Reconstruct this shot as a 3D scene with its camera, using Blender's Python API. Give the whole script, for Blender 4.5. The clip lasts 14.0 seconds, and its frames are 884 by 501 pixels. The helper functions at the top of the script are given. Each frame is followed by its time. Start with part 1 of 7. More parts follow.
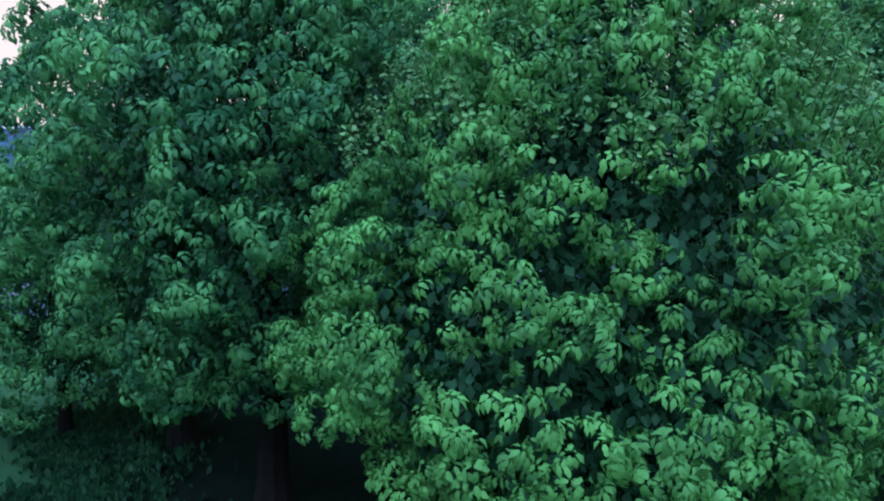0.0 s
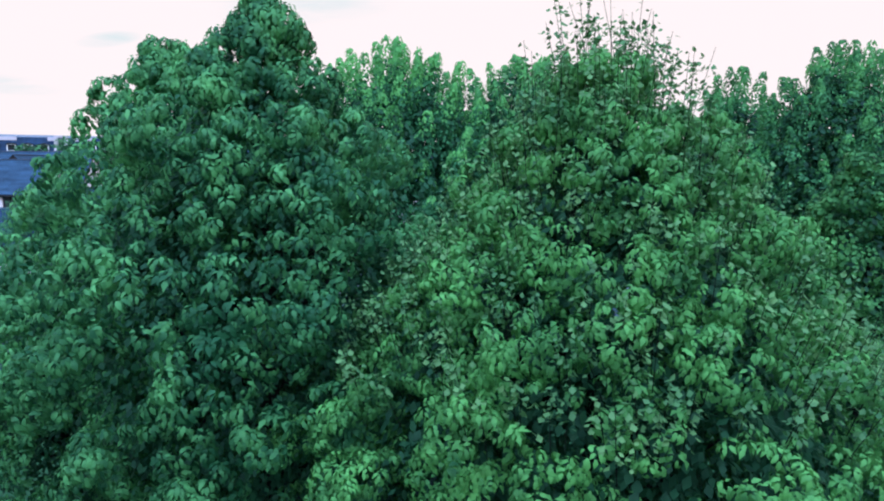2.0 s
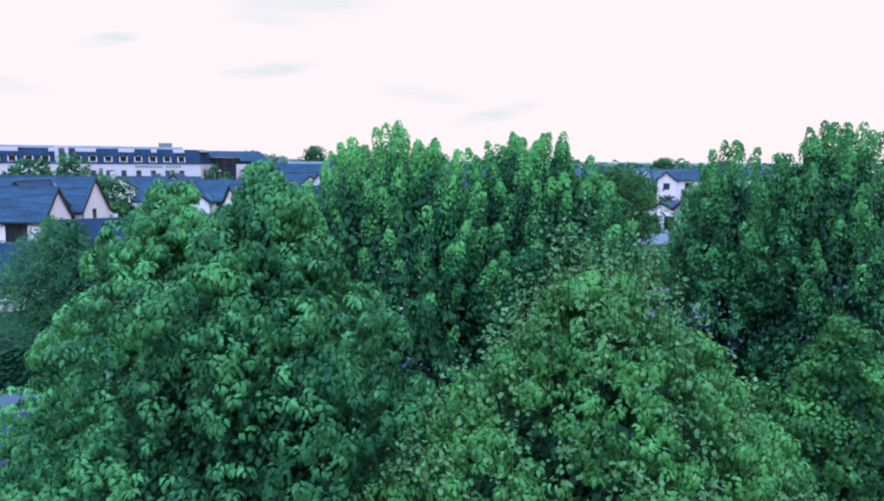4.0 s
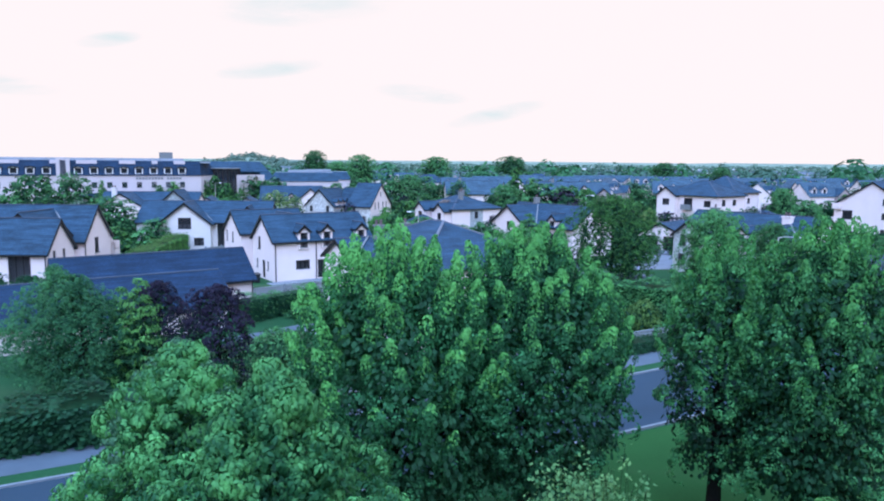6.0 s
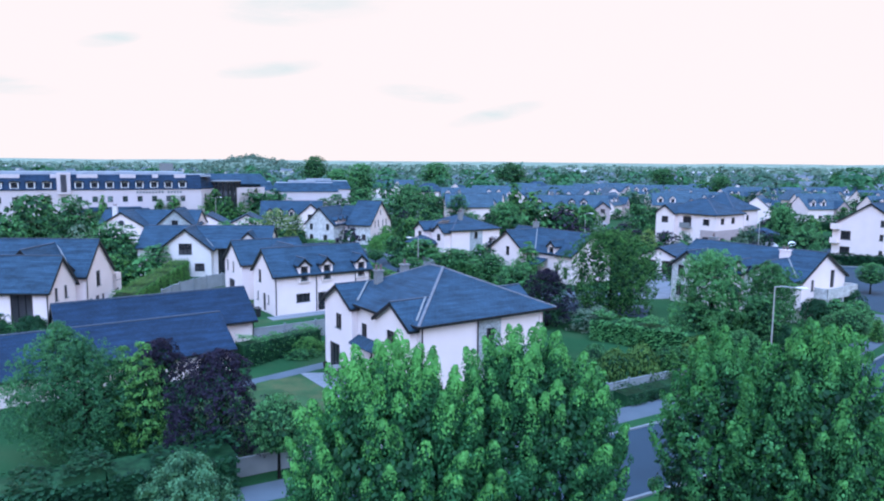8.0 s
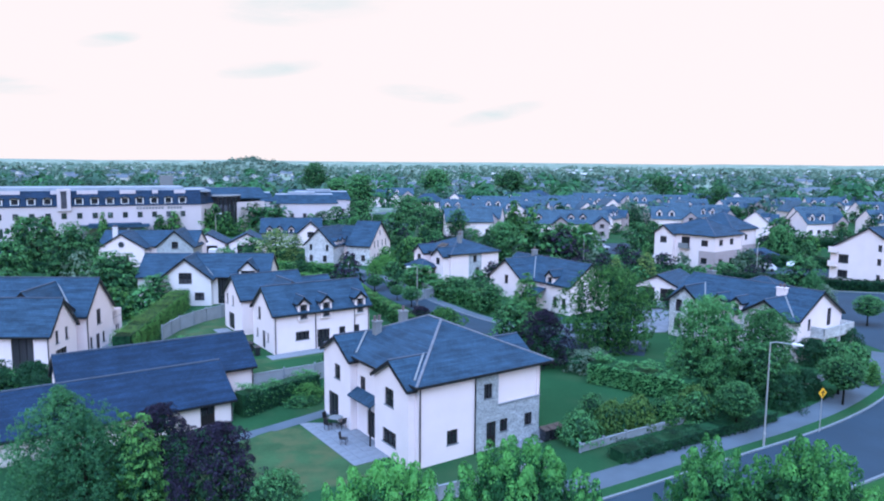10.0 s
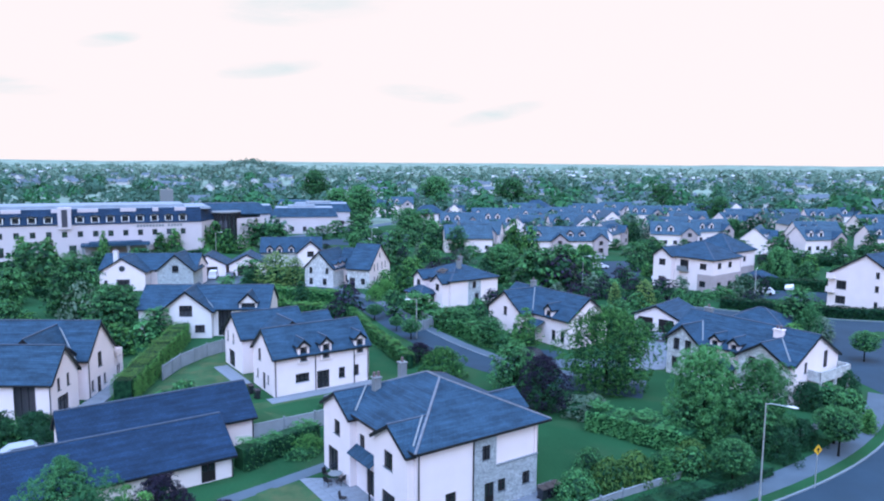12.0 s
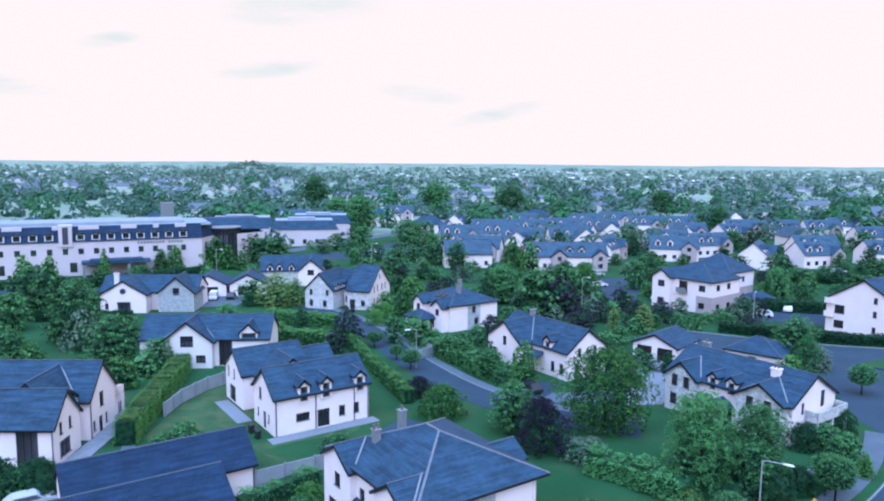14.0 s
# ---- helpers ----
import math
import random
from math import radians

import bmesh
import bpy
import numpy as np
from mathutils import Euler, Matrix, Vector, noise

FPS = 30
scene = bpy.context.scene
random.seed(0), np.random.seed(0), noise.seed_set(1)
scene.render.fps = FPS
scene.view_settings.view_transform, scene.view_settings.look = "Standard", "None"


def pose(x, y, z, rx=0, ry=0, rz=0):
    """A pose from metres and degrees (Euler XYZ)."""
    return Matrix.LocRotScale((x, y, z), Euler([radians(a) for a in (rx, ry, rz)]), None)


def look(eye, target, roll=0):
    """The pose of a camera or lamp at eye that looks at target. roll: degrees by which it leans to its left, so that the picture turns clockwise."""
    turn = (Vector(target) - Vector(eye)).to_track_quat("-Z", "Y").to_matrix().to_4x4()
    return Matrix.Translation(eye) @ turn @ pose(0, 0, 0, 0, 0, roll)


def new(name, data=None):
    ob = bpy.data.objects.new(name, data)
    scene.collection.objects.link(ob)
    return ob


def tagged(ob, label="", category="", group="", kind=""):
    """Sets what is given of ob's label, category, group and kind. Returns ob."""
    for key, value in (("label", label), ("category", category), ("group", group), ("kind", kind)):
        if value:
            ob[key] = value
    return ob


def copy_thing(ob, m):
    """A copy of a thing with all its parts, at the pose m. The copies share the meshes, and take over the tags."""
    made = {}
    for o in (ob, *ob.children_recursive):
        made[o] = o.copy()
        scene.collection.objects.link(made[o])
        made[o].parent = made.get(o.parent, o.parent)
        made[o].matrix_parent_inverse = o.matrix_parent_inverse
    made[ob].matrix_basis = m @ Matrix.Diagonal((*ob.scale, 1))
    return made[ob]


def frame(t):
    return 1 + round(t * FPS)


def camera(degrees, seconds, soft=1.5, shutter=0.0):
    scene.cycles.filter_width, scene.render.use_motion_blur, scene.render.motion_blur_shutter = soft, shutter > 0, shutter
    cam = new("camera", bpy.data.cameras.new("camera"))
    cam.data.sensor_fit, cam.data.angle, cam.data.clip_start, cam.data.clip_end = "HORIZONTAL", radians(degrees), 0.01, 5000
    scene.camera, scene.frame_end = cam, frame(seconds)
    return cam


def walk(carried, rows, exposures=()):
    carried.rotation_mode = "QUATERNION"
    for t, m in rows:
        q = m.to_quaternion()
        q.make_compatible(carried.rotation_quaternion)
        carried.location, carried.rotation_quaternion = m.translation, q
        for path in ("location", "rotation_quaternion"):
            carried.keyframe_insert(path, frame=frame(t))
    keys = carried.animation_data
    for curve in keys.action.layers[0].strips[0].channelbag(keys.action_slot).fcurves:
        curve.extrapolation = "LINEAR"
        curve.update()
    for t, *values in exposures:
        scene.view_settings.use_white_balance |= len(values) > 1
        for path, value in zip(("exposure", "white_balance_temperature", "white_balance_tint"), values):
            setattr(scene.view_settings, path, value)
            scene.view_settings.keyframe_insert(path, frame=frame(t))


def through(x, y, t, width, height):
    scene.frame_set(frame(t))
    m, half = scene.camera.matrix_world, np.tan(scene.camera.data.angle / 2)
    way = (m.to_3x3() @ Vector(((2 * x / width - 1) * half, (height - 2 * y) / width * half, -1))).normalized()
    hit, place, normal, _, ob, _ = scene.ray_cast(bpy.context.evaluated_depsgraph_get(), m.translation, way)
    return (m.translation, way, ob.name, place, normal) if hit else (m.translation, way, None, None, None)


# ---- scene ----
# the camera: a drone that climbs straight up, looking the same way all along
TILT, LEAN = -7.041, -0.470
cam = camera(63.99, 14.0, soft=2.05)
ROWS = [
    (0.0, 0.000, -0.000, 4.940),
    (0.5, 0.016, 0.023, 5.525),
    (1.0, 0.034, 0.027, 6.087),
    (1.5, 0.051, 0.032, 6.672),
    (2.0, 0.053, 0.030, 7.359),
    (2.5, 0.049, 0.011, 8.009),
    (3.0, 0.048, -0.006, 8.669),
    (3.5, 0.059, -0.010, 9.334),
    (4.0, 0.059, -0.043, 10.021),
    (6.5, 0.021, -0.108, 14.060),
    (7.0, 0.031, -0.111, 14.923),
    (7.5, 0.036, -0.104, 15.921),
    (8.0, 0.050, -0.087, 17.030),
    (8.5, 0.067, -0.056, 18.133),
    (9.0, 0.107, -0.018, 19.182),
    (11.5, 0.225, 0.109, 25.031),
    (12.0, 0.243, 0.129, 26.292),
    (12.5, 0.254, 0.147, 27.464),
    (13.0, 0.251, 0.162, 28.647),
    (13.5, 0.253, 0.178, 29.814),
    (14.0, 0.261, 0.187, 30.940),
]
walk(cam, [(t, pose(x, y, z, 90 + TILT, LEAN, 0)) for t, x, y, z in ROWS], [(0.0, 0.0, 6500, 10), (14.0, 0.0, 6500, 10)])

# ---- light: a bright, thinly overcast evening sky and a weak, wide sun from behind the camera ----
SUN_HEIGHT, SUN_TURN = 44.0, 175.0
world = bpy.data.worlds.new("sky")
scene.world = world
world.use_nodes = True
wn, wl = world.node_tree.nodes, world.node_tree.links
wn.clear()


def wnode(kind, **values):
    n = wn.new(kind)
    for key, value in values.items():
        n.inputs[key].default_value = value
    return n


w_out = wn.new("ShaderNodeOutputWorld")
w_back = wnode("ShaderNodeBackground", Strength=1.0)
w_sky = wn.new("ShaderNodeTexSky")
w_sky.sky_type, w_sky.sun_disc = "NISHITA", False
w_sky.sun_elevation, w_sky.sun_rotation = radians(SUN_HEIGHT), radians(SUN_TURN)
w_co = wn.new("ShaderNodeTexCoord")
w_map = wn.new("ShaderNodeMapping")
w_map.inputs["Scale"].default_value = (4.0, 4.0, 16.0)
wl.new(w_co.outputs["Generated"], w_map.inputs["Vector"])
w_noise = wnode("ShaderNodeTexNoise", Scale=2.2, Detail=6.0, Roughness=0.6, Distortion=0.6)
wl.new(w_map.outputs["Vector"], w_noise.inputs["Vector"])
w_sep = wn.new("ShaderNodeSeparateXYZ")
wl.new(w_co.outputs["Generated"], w_sep.inputs["Vector"])


def wmath(op, a, b):
    n = wn.new("ShaderNodeMath")
    n.operation = op
    for k, v in enumerate((a, b)):
        if isinstance(v, float):
            n.inputs[k].default_value = v
        else:
            wl.new(v, n.inputs[k])
    return n.outputs[0]


# thin gaps in the cloud: their bearing, height, half width and half height as slopes, and their tilt
w_u, w_v = wmath("DIVIDE", w_sep.outputs["X"], w_sep.outputs["Y"]), wmath("DIVIDE", w_sep.outputs["Z"], w_sep.outputs["Y"])
w_gap = None
for u, v, a, b, tilt in ((-0.19, 0.212, 0.14, 0.030, 0.05), (0.075, 0.068, 0.075, 0.013, 0.22), (-0.24, 0.127, 0.08, 0.014, 0.1), (-0.03, 0.095, 0.07, 0.014, -0.1), (-0.46, 0.165, 0.05, 0.012, 0.1), (-0.62, 0.105, 0.10, 0.016, -0.1)):
    du = wmath("ADD", w_u, -u)
    dv = wmath("SUBTRACT", wmath("ADD", w_v, -v), wmath("MULTIPLY", du, tilt))
    p, q = wmath("DIVIDE", du, a), wmath("DIVIDE", dv, b)
    spot = wmath("SUBTRACT", 1.0, wmath("ADD", wmath("MULTIPLY", p, p), wmath("MULTIPLY", q, q)))
    spot = wmath("MAXIMUM", spot, 0.0)
    w_gap = spot if w_gap is None else wmath("MAXIMUM", w_gap, spot)
w_front = wmath("GREATER_THAN", w_sep.outputs["Y"], 0.0)
w_wisp = wmath("MAXIMUM", wmath("MULTIPLY", wmath("SUBTRACT", w_noise.outputs["Fac"], 0.27), 1.8), 0.0)
w_thin = wmath("MULTIPLY", wmath("MULTIPLY", w_gap, w_front), w_wisp)
w_mix = wn.new("ShaderNodeMix")
w_mix.data_type = "RGBA"
w_mix.inputs[6].default_value = (1.02, 0.925, 0.955, 1)
wl.new(w_thin, w_mix.inputs[0])
w_mix.inputs[7].default_value = (0.62, 0.80, 0.85, 1)
# the cloud thins overhead, where the blue shows through
w_up = wnode("ShaderNodeMapRange", **{"From Min": 0.35, "From Max": 0.90, "To Max": 0.85})
wl.new(w_sep.outputs["Z"], w_up.inputs["Value"])
w_high = wn.new("ShaderNodeMix")
w_high.data_type = "RGBA"
wl.new(w_up.outputs["Result"], w_high.inputs[0])
wl.new(w_mix.outputs[2], w_high.inputs[6])
w_blue = wn.new("ShaderNodeVectorMath")
w_blue.operation = "SCALE"
w_blue.inputs["Scale"].default_value = 0.35
wl.new(w_sky.outputs["Color"], w_blue.inputs[0])
wl.new(w_blue.outputs["Vector"], w_high.inputs[7])
wl.new(w_high.outputs[2], w_back.inputs["Color"])
wl.new(w_back.outputs["Background"], w_out.inputs["Surface"])

sun = new("sun", bpy.data.lights.new("sun", "SUN"))
sun.data.energy, sun.data.angle, sun.data.color = 4.1, radians(100), (0.56, 1.0, 2.0)
sun.matrix_basis = look((-4, -8, 80), (0, 30, 0))

# ---- materials ----
def material(name, colour, rough=0.8, spec=0.3, vary=0.25, scale=3.0, fine=40.0, bump=0.15, metal=0.0, island=0.0, per_object=0.0, space="Object"):
    """A surface with stains at a large scale, grain at a fine one and relief."""
    m = bpy.data.materials.new(name)
    m.use_nodes = True
    n, l = m.node_tree.nodes, m.node_tree.links
    b = n["Principled BSDF"]
    b.inputs["Roughness"].default_value, b.inputs["Specular IOR Level"].default_value, b.inputs["Metallic"].default_value = rough, spec, metal
    co = n.new("ShaderNodeTexCoord")
    big, small = n.new("ShaderNodeTexNoise"), n.new("ShaderNodeTexNoise")
    big.inputs["Scale"].default_value, small.inputs["Scale"].default_value = scale, fine
    big.inputs["Detail"].default_value = 4
    for t in (big, small):
        l.new(co.outputs[space], t.inputs["Vector"])
    add = n.new("ShaderNodeMath")
    add.operation = "MULTIPLY_ADD"
    add.inputs[1].default_value = 0.45
    l.new(small.outputs["Fac"], add.inputs[0])
    l.new(big.outputs["Fac"], add.inputs[2])
    last = add.outputs[0]
    for source, amount in (("ShaderNodeNewGeometry", island), ("ShaderNodeObjectInfo", per_object)):
        if amount:
            s = n.new(source)
            more = n.new("ShaderNodeMath")
            more.operation = "MULTIPLY_ADD"
            more.inputs[1].default_value = amount
            l.new(s.outputs["Random Per Island" if island and source == "ShaderNodeNewGeometry" else "Random"], more.inputs[0])
            l.new(last, more.inputs[2])
            last = more.outputs[0]
    span = 1.45 + island + per_object
    ramp = n.new("ShaderNodeMapRange")
    ramp.inputs["From Min"].default_value, ramp.inputs["From Max"].default_value = span * 0.28, span * 0.72
    ramp.inputs["To Min"].default_value, ramp.inputs["To Max"].default_value = 1 - vary, 1 + vary
    l.new(last, ramp.inputs["Value"])
    mul = n.new("ShaderNodeVectorMath")
    mul.operation = "SCALE"
    mul.inputs[0].default_value = colour
    l.new(ramp.outputs["Result"], mul.inputs["Scale"])
    l.new(mul.outputs["Vector"], b.inputs["Base Color"])
    if bump:
        bu = n.new("ShaderNodeBump")
        bu.inputs["Strength"].default_value, bu.inputs["Distance"].default_value = bump, 0.02
        l.new(small.outputs["Fac"], bu.inputs["Height"])
        l.new(bu.outputs["Normal"], b.inputs["Normal"])
    return m


def leaf_material(name, dark, light, through=0.30, grain=0.22):
    """Leaves: each its own shade between dark and light, a soft gloss, some light through the blade."""
    m = bpy.data.materials.new(name)
    m.use_nodes = True
    n, l = m.node_tree.nodes, m.node_tree.links
    b = n["Principled BSDF"]
    b.inputs["Roughness"].default_value, b.inputs["Specular IOR Level"].default_value = 0.55, 0.14
    geo, co, info = n.new("ShaderNodeNewGeometry"), n.new("ShaderNodeTexCoord"), n.new("ShaderNodeObjectInfo")
    noise_ = n.new("ShaderNodeTexNoise")
    noise_.inputs["Scale"].default_value = 1.7
    l.new(co.outputs["Object"], noise_.inputs["Vector"])
    mad = n.new("ShaderNodeMath")
    mad.operation = "MULTIPLY_ADD"
    mad.inputs[1].default_value = grain
    l.new(geo.outputs["Random Per Island"], mad.inputs[0])
    l.new(noise_.outputs["Fac"], mad.inputs[2])
    mad2 = n.new("ShaderNodeMath")
    mad2.operation = "MULTIPLY_ADD"
    mad2.inputs[1].default_value = 0.25
    l.new(info.outputs["Random"], mad2.inputs[0])
    l.new(mad.outputs[0], mad2.inputs[2])
    ramp = n.new("ShaderNodeValToRGB")
    ramp.color_ramp.elements[0].position, ramp.color_ramp.elements[0].color = 0.38, (*dark, 1)
    ramp.color_ramp.elements[1].position, ramp.color_ramp.elements[1].color = 0.76, (*light, 1)
    sc = n.new("ShaderNodeMapRange")
    sc.inputs["From Max"].default_value = 1.25
    l.new(mad2.outputs[0], sc.inputs["Value"])
    l.new(sc.outputs["Result"], ramp.inputs["Fac"])
    l.new(ramp.outputs["Color"], b.inputs["Base Color"])
    tr = n.new("ShaderNodeBsdfTranslucent")
    l.new(ramp.outputs["Color"], tr.inputs["Color"])
    mix = n.new("ShaderNodeMixShader")
    mix.inputs["Fac"].default_value = through
    l.new(b.outputs["BSDF"], mix.inputs[1])
    l.new(tr.outputs["BSDF"], mix.inputs[2])
    l.new(mix.outputs["Shader"], n["Material Output"].inputs["Surface"])
    return m


def slate_material(name, colour):
    """Roof slates: courses and joints in the surface's own plane, shade varied slate by slate."""
    m = material(name, colour, rough=0.7, spec=0.16, vary=0.30, scale=0.55, fine=4.0, bump=0.08)
    n, l = m.node_tree.nodes, m.node_tree.links
    b = n["Principled BSDF"]
    uv = n.new("ShaderNodeUVMap")
    br = n.new("ShaderNodeTexBrick")
    br.inputs["Scale"].default_value = 1.0
    br.inputs["Brick Width"].default_value, br.inputs["Row Height"].default_value = 0.32, 0.26
    br.inputs["Mortar Size"].default_value, br.inputs["Mortar Smooth"].default_value = 0.018, 0.3
    br.inputs["Color1"].default_value, br.inputs["Color2"].default_value = (0.90, 0.90, 0.90, 1), (1.09, 1.09, 1.09, 1)
    br.inputs["Mortar"].default_value = (0.55, 0.55, 0.55, 1)
    l.new(uv.outputs["UV"], br.inputs["Vector"])
    old = b.inputs["Base Color"].links[0].from_socket
    mp, streak, spread = n.new("ShaderNodeMapping"), n.new("ShaderNodeTexNoise"), n.new("ShaderNodeMapRange")
    mp.inputs["Scale"].default_value = (0.22, 1.9, 1.0)
    streak.inputs["Scale"].default_value, streak.inputs["Detail"].default_value = 1.3, 5.0
    spread.inputs["From Min"].default_value, spread.inputs["From Max"].default_value = 0.32, 0.72
    spread.inputs["To Min"].default_value, spread.inputs["To Max"].default_value = 0.74, 1.42
    l.new(uv.outputs["UV"], mp.inputs["Vector"])
    l.new(mp.outputs["Vector"], streak.inputs["Vector"])
    l.new(streak.outputs["Fac"], spread.inputs["Value"])
    worn = n.new("ShaderNodeVectorMath")
    worn.operation = "SCALE"
    l.new(old, worn.inputs[0])
    l.new(spread.outputs["Result"], worn.inputs["Scale"])
    mul = n.new("ShaderNodeVectorMath")
    mul.operation = "MULTIPLY"
    l.new(worn.outputs["Vector"], mul.inputs[0])
    l.new(br.outputs["Color"], mul.inputs[1])
    l.new(mul.outputs["Vector"], b.inputs["Base Color"])
    bu = n.new("ShaderNodeBump")
    bu.inputs["Strength"].default_value, bu.inputs["Distance"].default_value, bu.invert = 0.5, 0.02, True
    l.new(br.outputs["Fac"], bu.inputs["Height"])
    l.new(bu.outputs["Normal"], b.inputs["Normal"])
    return m


def stone_material(name, colour):
    """Rubble stone facing: irregular stones with recessed joints."""
    m = material(name, colour, rough=0.9, spec=0.2, vary=0.3, scale=1.5, fine=30.0)
    n, l = m.node_tree.nodes, m.node_tree.links
    b = n["Principled BSDF"]
    co = n.new("ShaderNodeTexCoord")
    mp = n.new("ShaderNodeMapping")
    mp.inputs["Scale"].default_value = (2.2, 2.2, 4.0)
    vo, ve = n.new("ShaderNodeTexVoronoi"), n.new("ShaderNodeTexVoronoi")
    ve.feature = "DISTANCE_TO_EDGE"
    l.new(co.outputs["Object"], mp.inputs["Vector"])
    l.new(mp.outputs["Vector"], vo.inputs["Vector"])
    l.new(mp.outputs["Vector"], ve.inputs["Vector"])
    sep = n.new("ShaderNodeSeparateColor")
    l.new(vo.outputs["Color"], sep.inputs["Color"])
    rg = n.new("ShaderNodeMapRange")
    rg.inputs["To Min"].default_value, rg.inputs["To Max"].default_value = 0.6, 1.35
    l.new(sep.outputs["Red"], rg.inputs["Value"])
    old = b.inputs["Base Color"].links[0].from_socket
    mul = n.new("ShaderNodeVectorMath")
    mul.operation = "SCALE"
    l.new(old, mul.inputs[0])
    l.new(rg.outputs["Result"], mul.inputs["Scale"])
    l.new(mul.outputs["Vector"], b.inputs["Base Color"])
    e = n.new("ShaderNodeMapRange")
    e.inputs["From Max"].default_value = 0.12
    l.new(ve.outputs["Distance"], e.inputs["Value"])
    bu = n.new("ShaderNodeBump")
    bu.inputs["Strength"].default_value, bu.inputs["Distance"].default_value = 0.7, 0.03
    l.new(e.outputs["Result"], bu.inputs["Height"])
    l.new(bu.outputs["Normal"], b.inputs["Normal"])
    return m


def glass_material():
    m = bpy.data.materials.new("window_glass")
    m.use_nodes = True
    b = m.node_tree.nodes["Principled BSDF"]
    b.inputs["Base Color"].default_value = (0.16, 0.18, 0.21, 1)
    b.inputs["Roughness"].default_value, b.inputs["Transmission Weight"].default_value = 0.03, 0.85
    b.inputs["IOR"].default_value = 1.28
    return m


RENDER = material("white_render", (0.80, 0.690, 0.675), vary=0.05, scale=0.5, fine=25, bump=0.08)
CREAM = material("cream_render", (0.68, 0.645, 0.64), vary=0.06, scale=0.5, fine=25, bump=0.08)
HOTELWALL = material("pale_pink_render", (0.56, 0.500, 0.515), vary=0.06, scale=0.3, fine=20, bump=0.05)
PINK = material("pale_brick_render", (0.40, 0.335, 0.335), vary=0.14, scale=0.8, fine=30)
STONE = stone_material("grey_rubble_stone", (0.40, 0.44, 0.46))
WARMSTONE = stone_material("pale_limestone", (0.55, 0.56, 0.55))
SLATE = slate_material("blue_grey_slate", (0.024, 0.060, 0.098))
DARKSLATE = slate_material("deep_blue_slate", (0.011, 0.032, 0.066))
GREYSLATE = slate_material("faded_grey_slate", (0.044, 0.088, 0.125))
HIPTILE = material("grey_hip_tile", (0.15, 0.165, 0.19), vary=0.25, scale=2, fine=20)
RIDGE = material("clay_ridge_tile", (0.065, 0.09, 0.125), vary=0.2, scale=2, fine=20)
LEAD = material("grey_lead", (0.19, 0.21, 0.22), rough=0.5, vary=0.15)
DARKWOOD = material("dark_stained_wood", (0.016, 0.014, 0.015), rough=0.5, vary=0.3, scale=4)
WHITEWOOD = material("white_paint", (0.78, 0.78, 0.78), rough=0.4, vary=0.04)
GLASS = glass_material()
ASPHALT = material("road_asphalt", (0.024, 0.050, 0.073), rough=0.9, vary=0.2, scale=0.25, fine=30, bump=0.3)
PAVING = material("concrete_paving", (0.088, 0.118, 0.142), rough=0.9, vary=0.16, scale=0.5, fine=20)
KERB = material("kerb_concrete", (0.19, 0.22, 0.24), rough=0.9, vary=0.15)
PATIO = material("patio_slabs", (0.21, 0.235, 0.265), rough=0.85, vary=0.2, scale=0.9, fine=12)
CONCRETE = material("fence_concrete", (0.25, 0.28, 0.30), rough=0.9, vary=0.18, scale=0.8)
# FARWALL and FARROOF: duller walls and paler roofs for the far houses
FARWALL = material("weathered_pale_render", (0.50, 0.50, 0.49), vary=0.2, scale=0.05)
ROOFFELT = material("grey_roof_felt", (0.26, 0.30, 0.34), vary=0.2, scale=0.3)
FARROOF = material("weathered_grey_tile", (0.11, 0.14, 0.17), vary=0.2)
BRICKRED = material("red_clay", (0.15, 0.11, 0.11), vary=0.2)
BARK = material("tree_bark", (0.012, 0.012, 0.010), rough=0.95, spec=0.05, vary=0.35, scale=4, fine=25, bump=0.5)
STEEL = material("galvanised_steel", (0.5, 0.51, 0.52), rough=0.45, metal=0.6, vary=0.08)
SIGN = material("yellow_sign_paint", (0.80, 0.42, 0.03), rough=0.4, vary=0.05)
BLACKPAINT = material("black_paint", (0.015, 0.015, 0.017), rough=0.4, vary=0.2)
CARDARK = material("dark_car_paint", (0.02, 0.022, 0.028), rough=0.2, spec=0.6, vary=0.1)
CARWHITE = material("white_car_paint", (0.75, 0.76, 0.78), rough=0.25, spec=0.5, vary=0.03)
CARSILVER = material("silver_car_paint", (0.45, 0.47, 0.5), rough=0.25, spec=0.5, vary=0.03)
RUBBER = material("tyre_rubber", (0.02, 0.02, 0.02), rough=0.9, vary=0.2)
GRASS = material("lawn_grass", (0.019, 0.080, 0.031), rough=0.95, spec=0.1, vary=0.30, scale=0.12, fine=6, bump=0.6, space="Object")
MOWN = material("mown_lawn", (0.022, 0.092, 0.024), rough=0.95, spec=0.1, vary=0.25, scale=0.2, fine=9, bump=0.6)
GARDENLAWN = material("garden_lawn", (0.044, 0.100, 0.044), rough=0.95, spec=0.05, vary=0.38, scale=0.35, fine=7, bump=0.6)


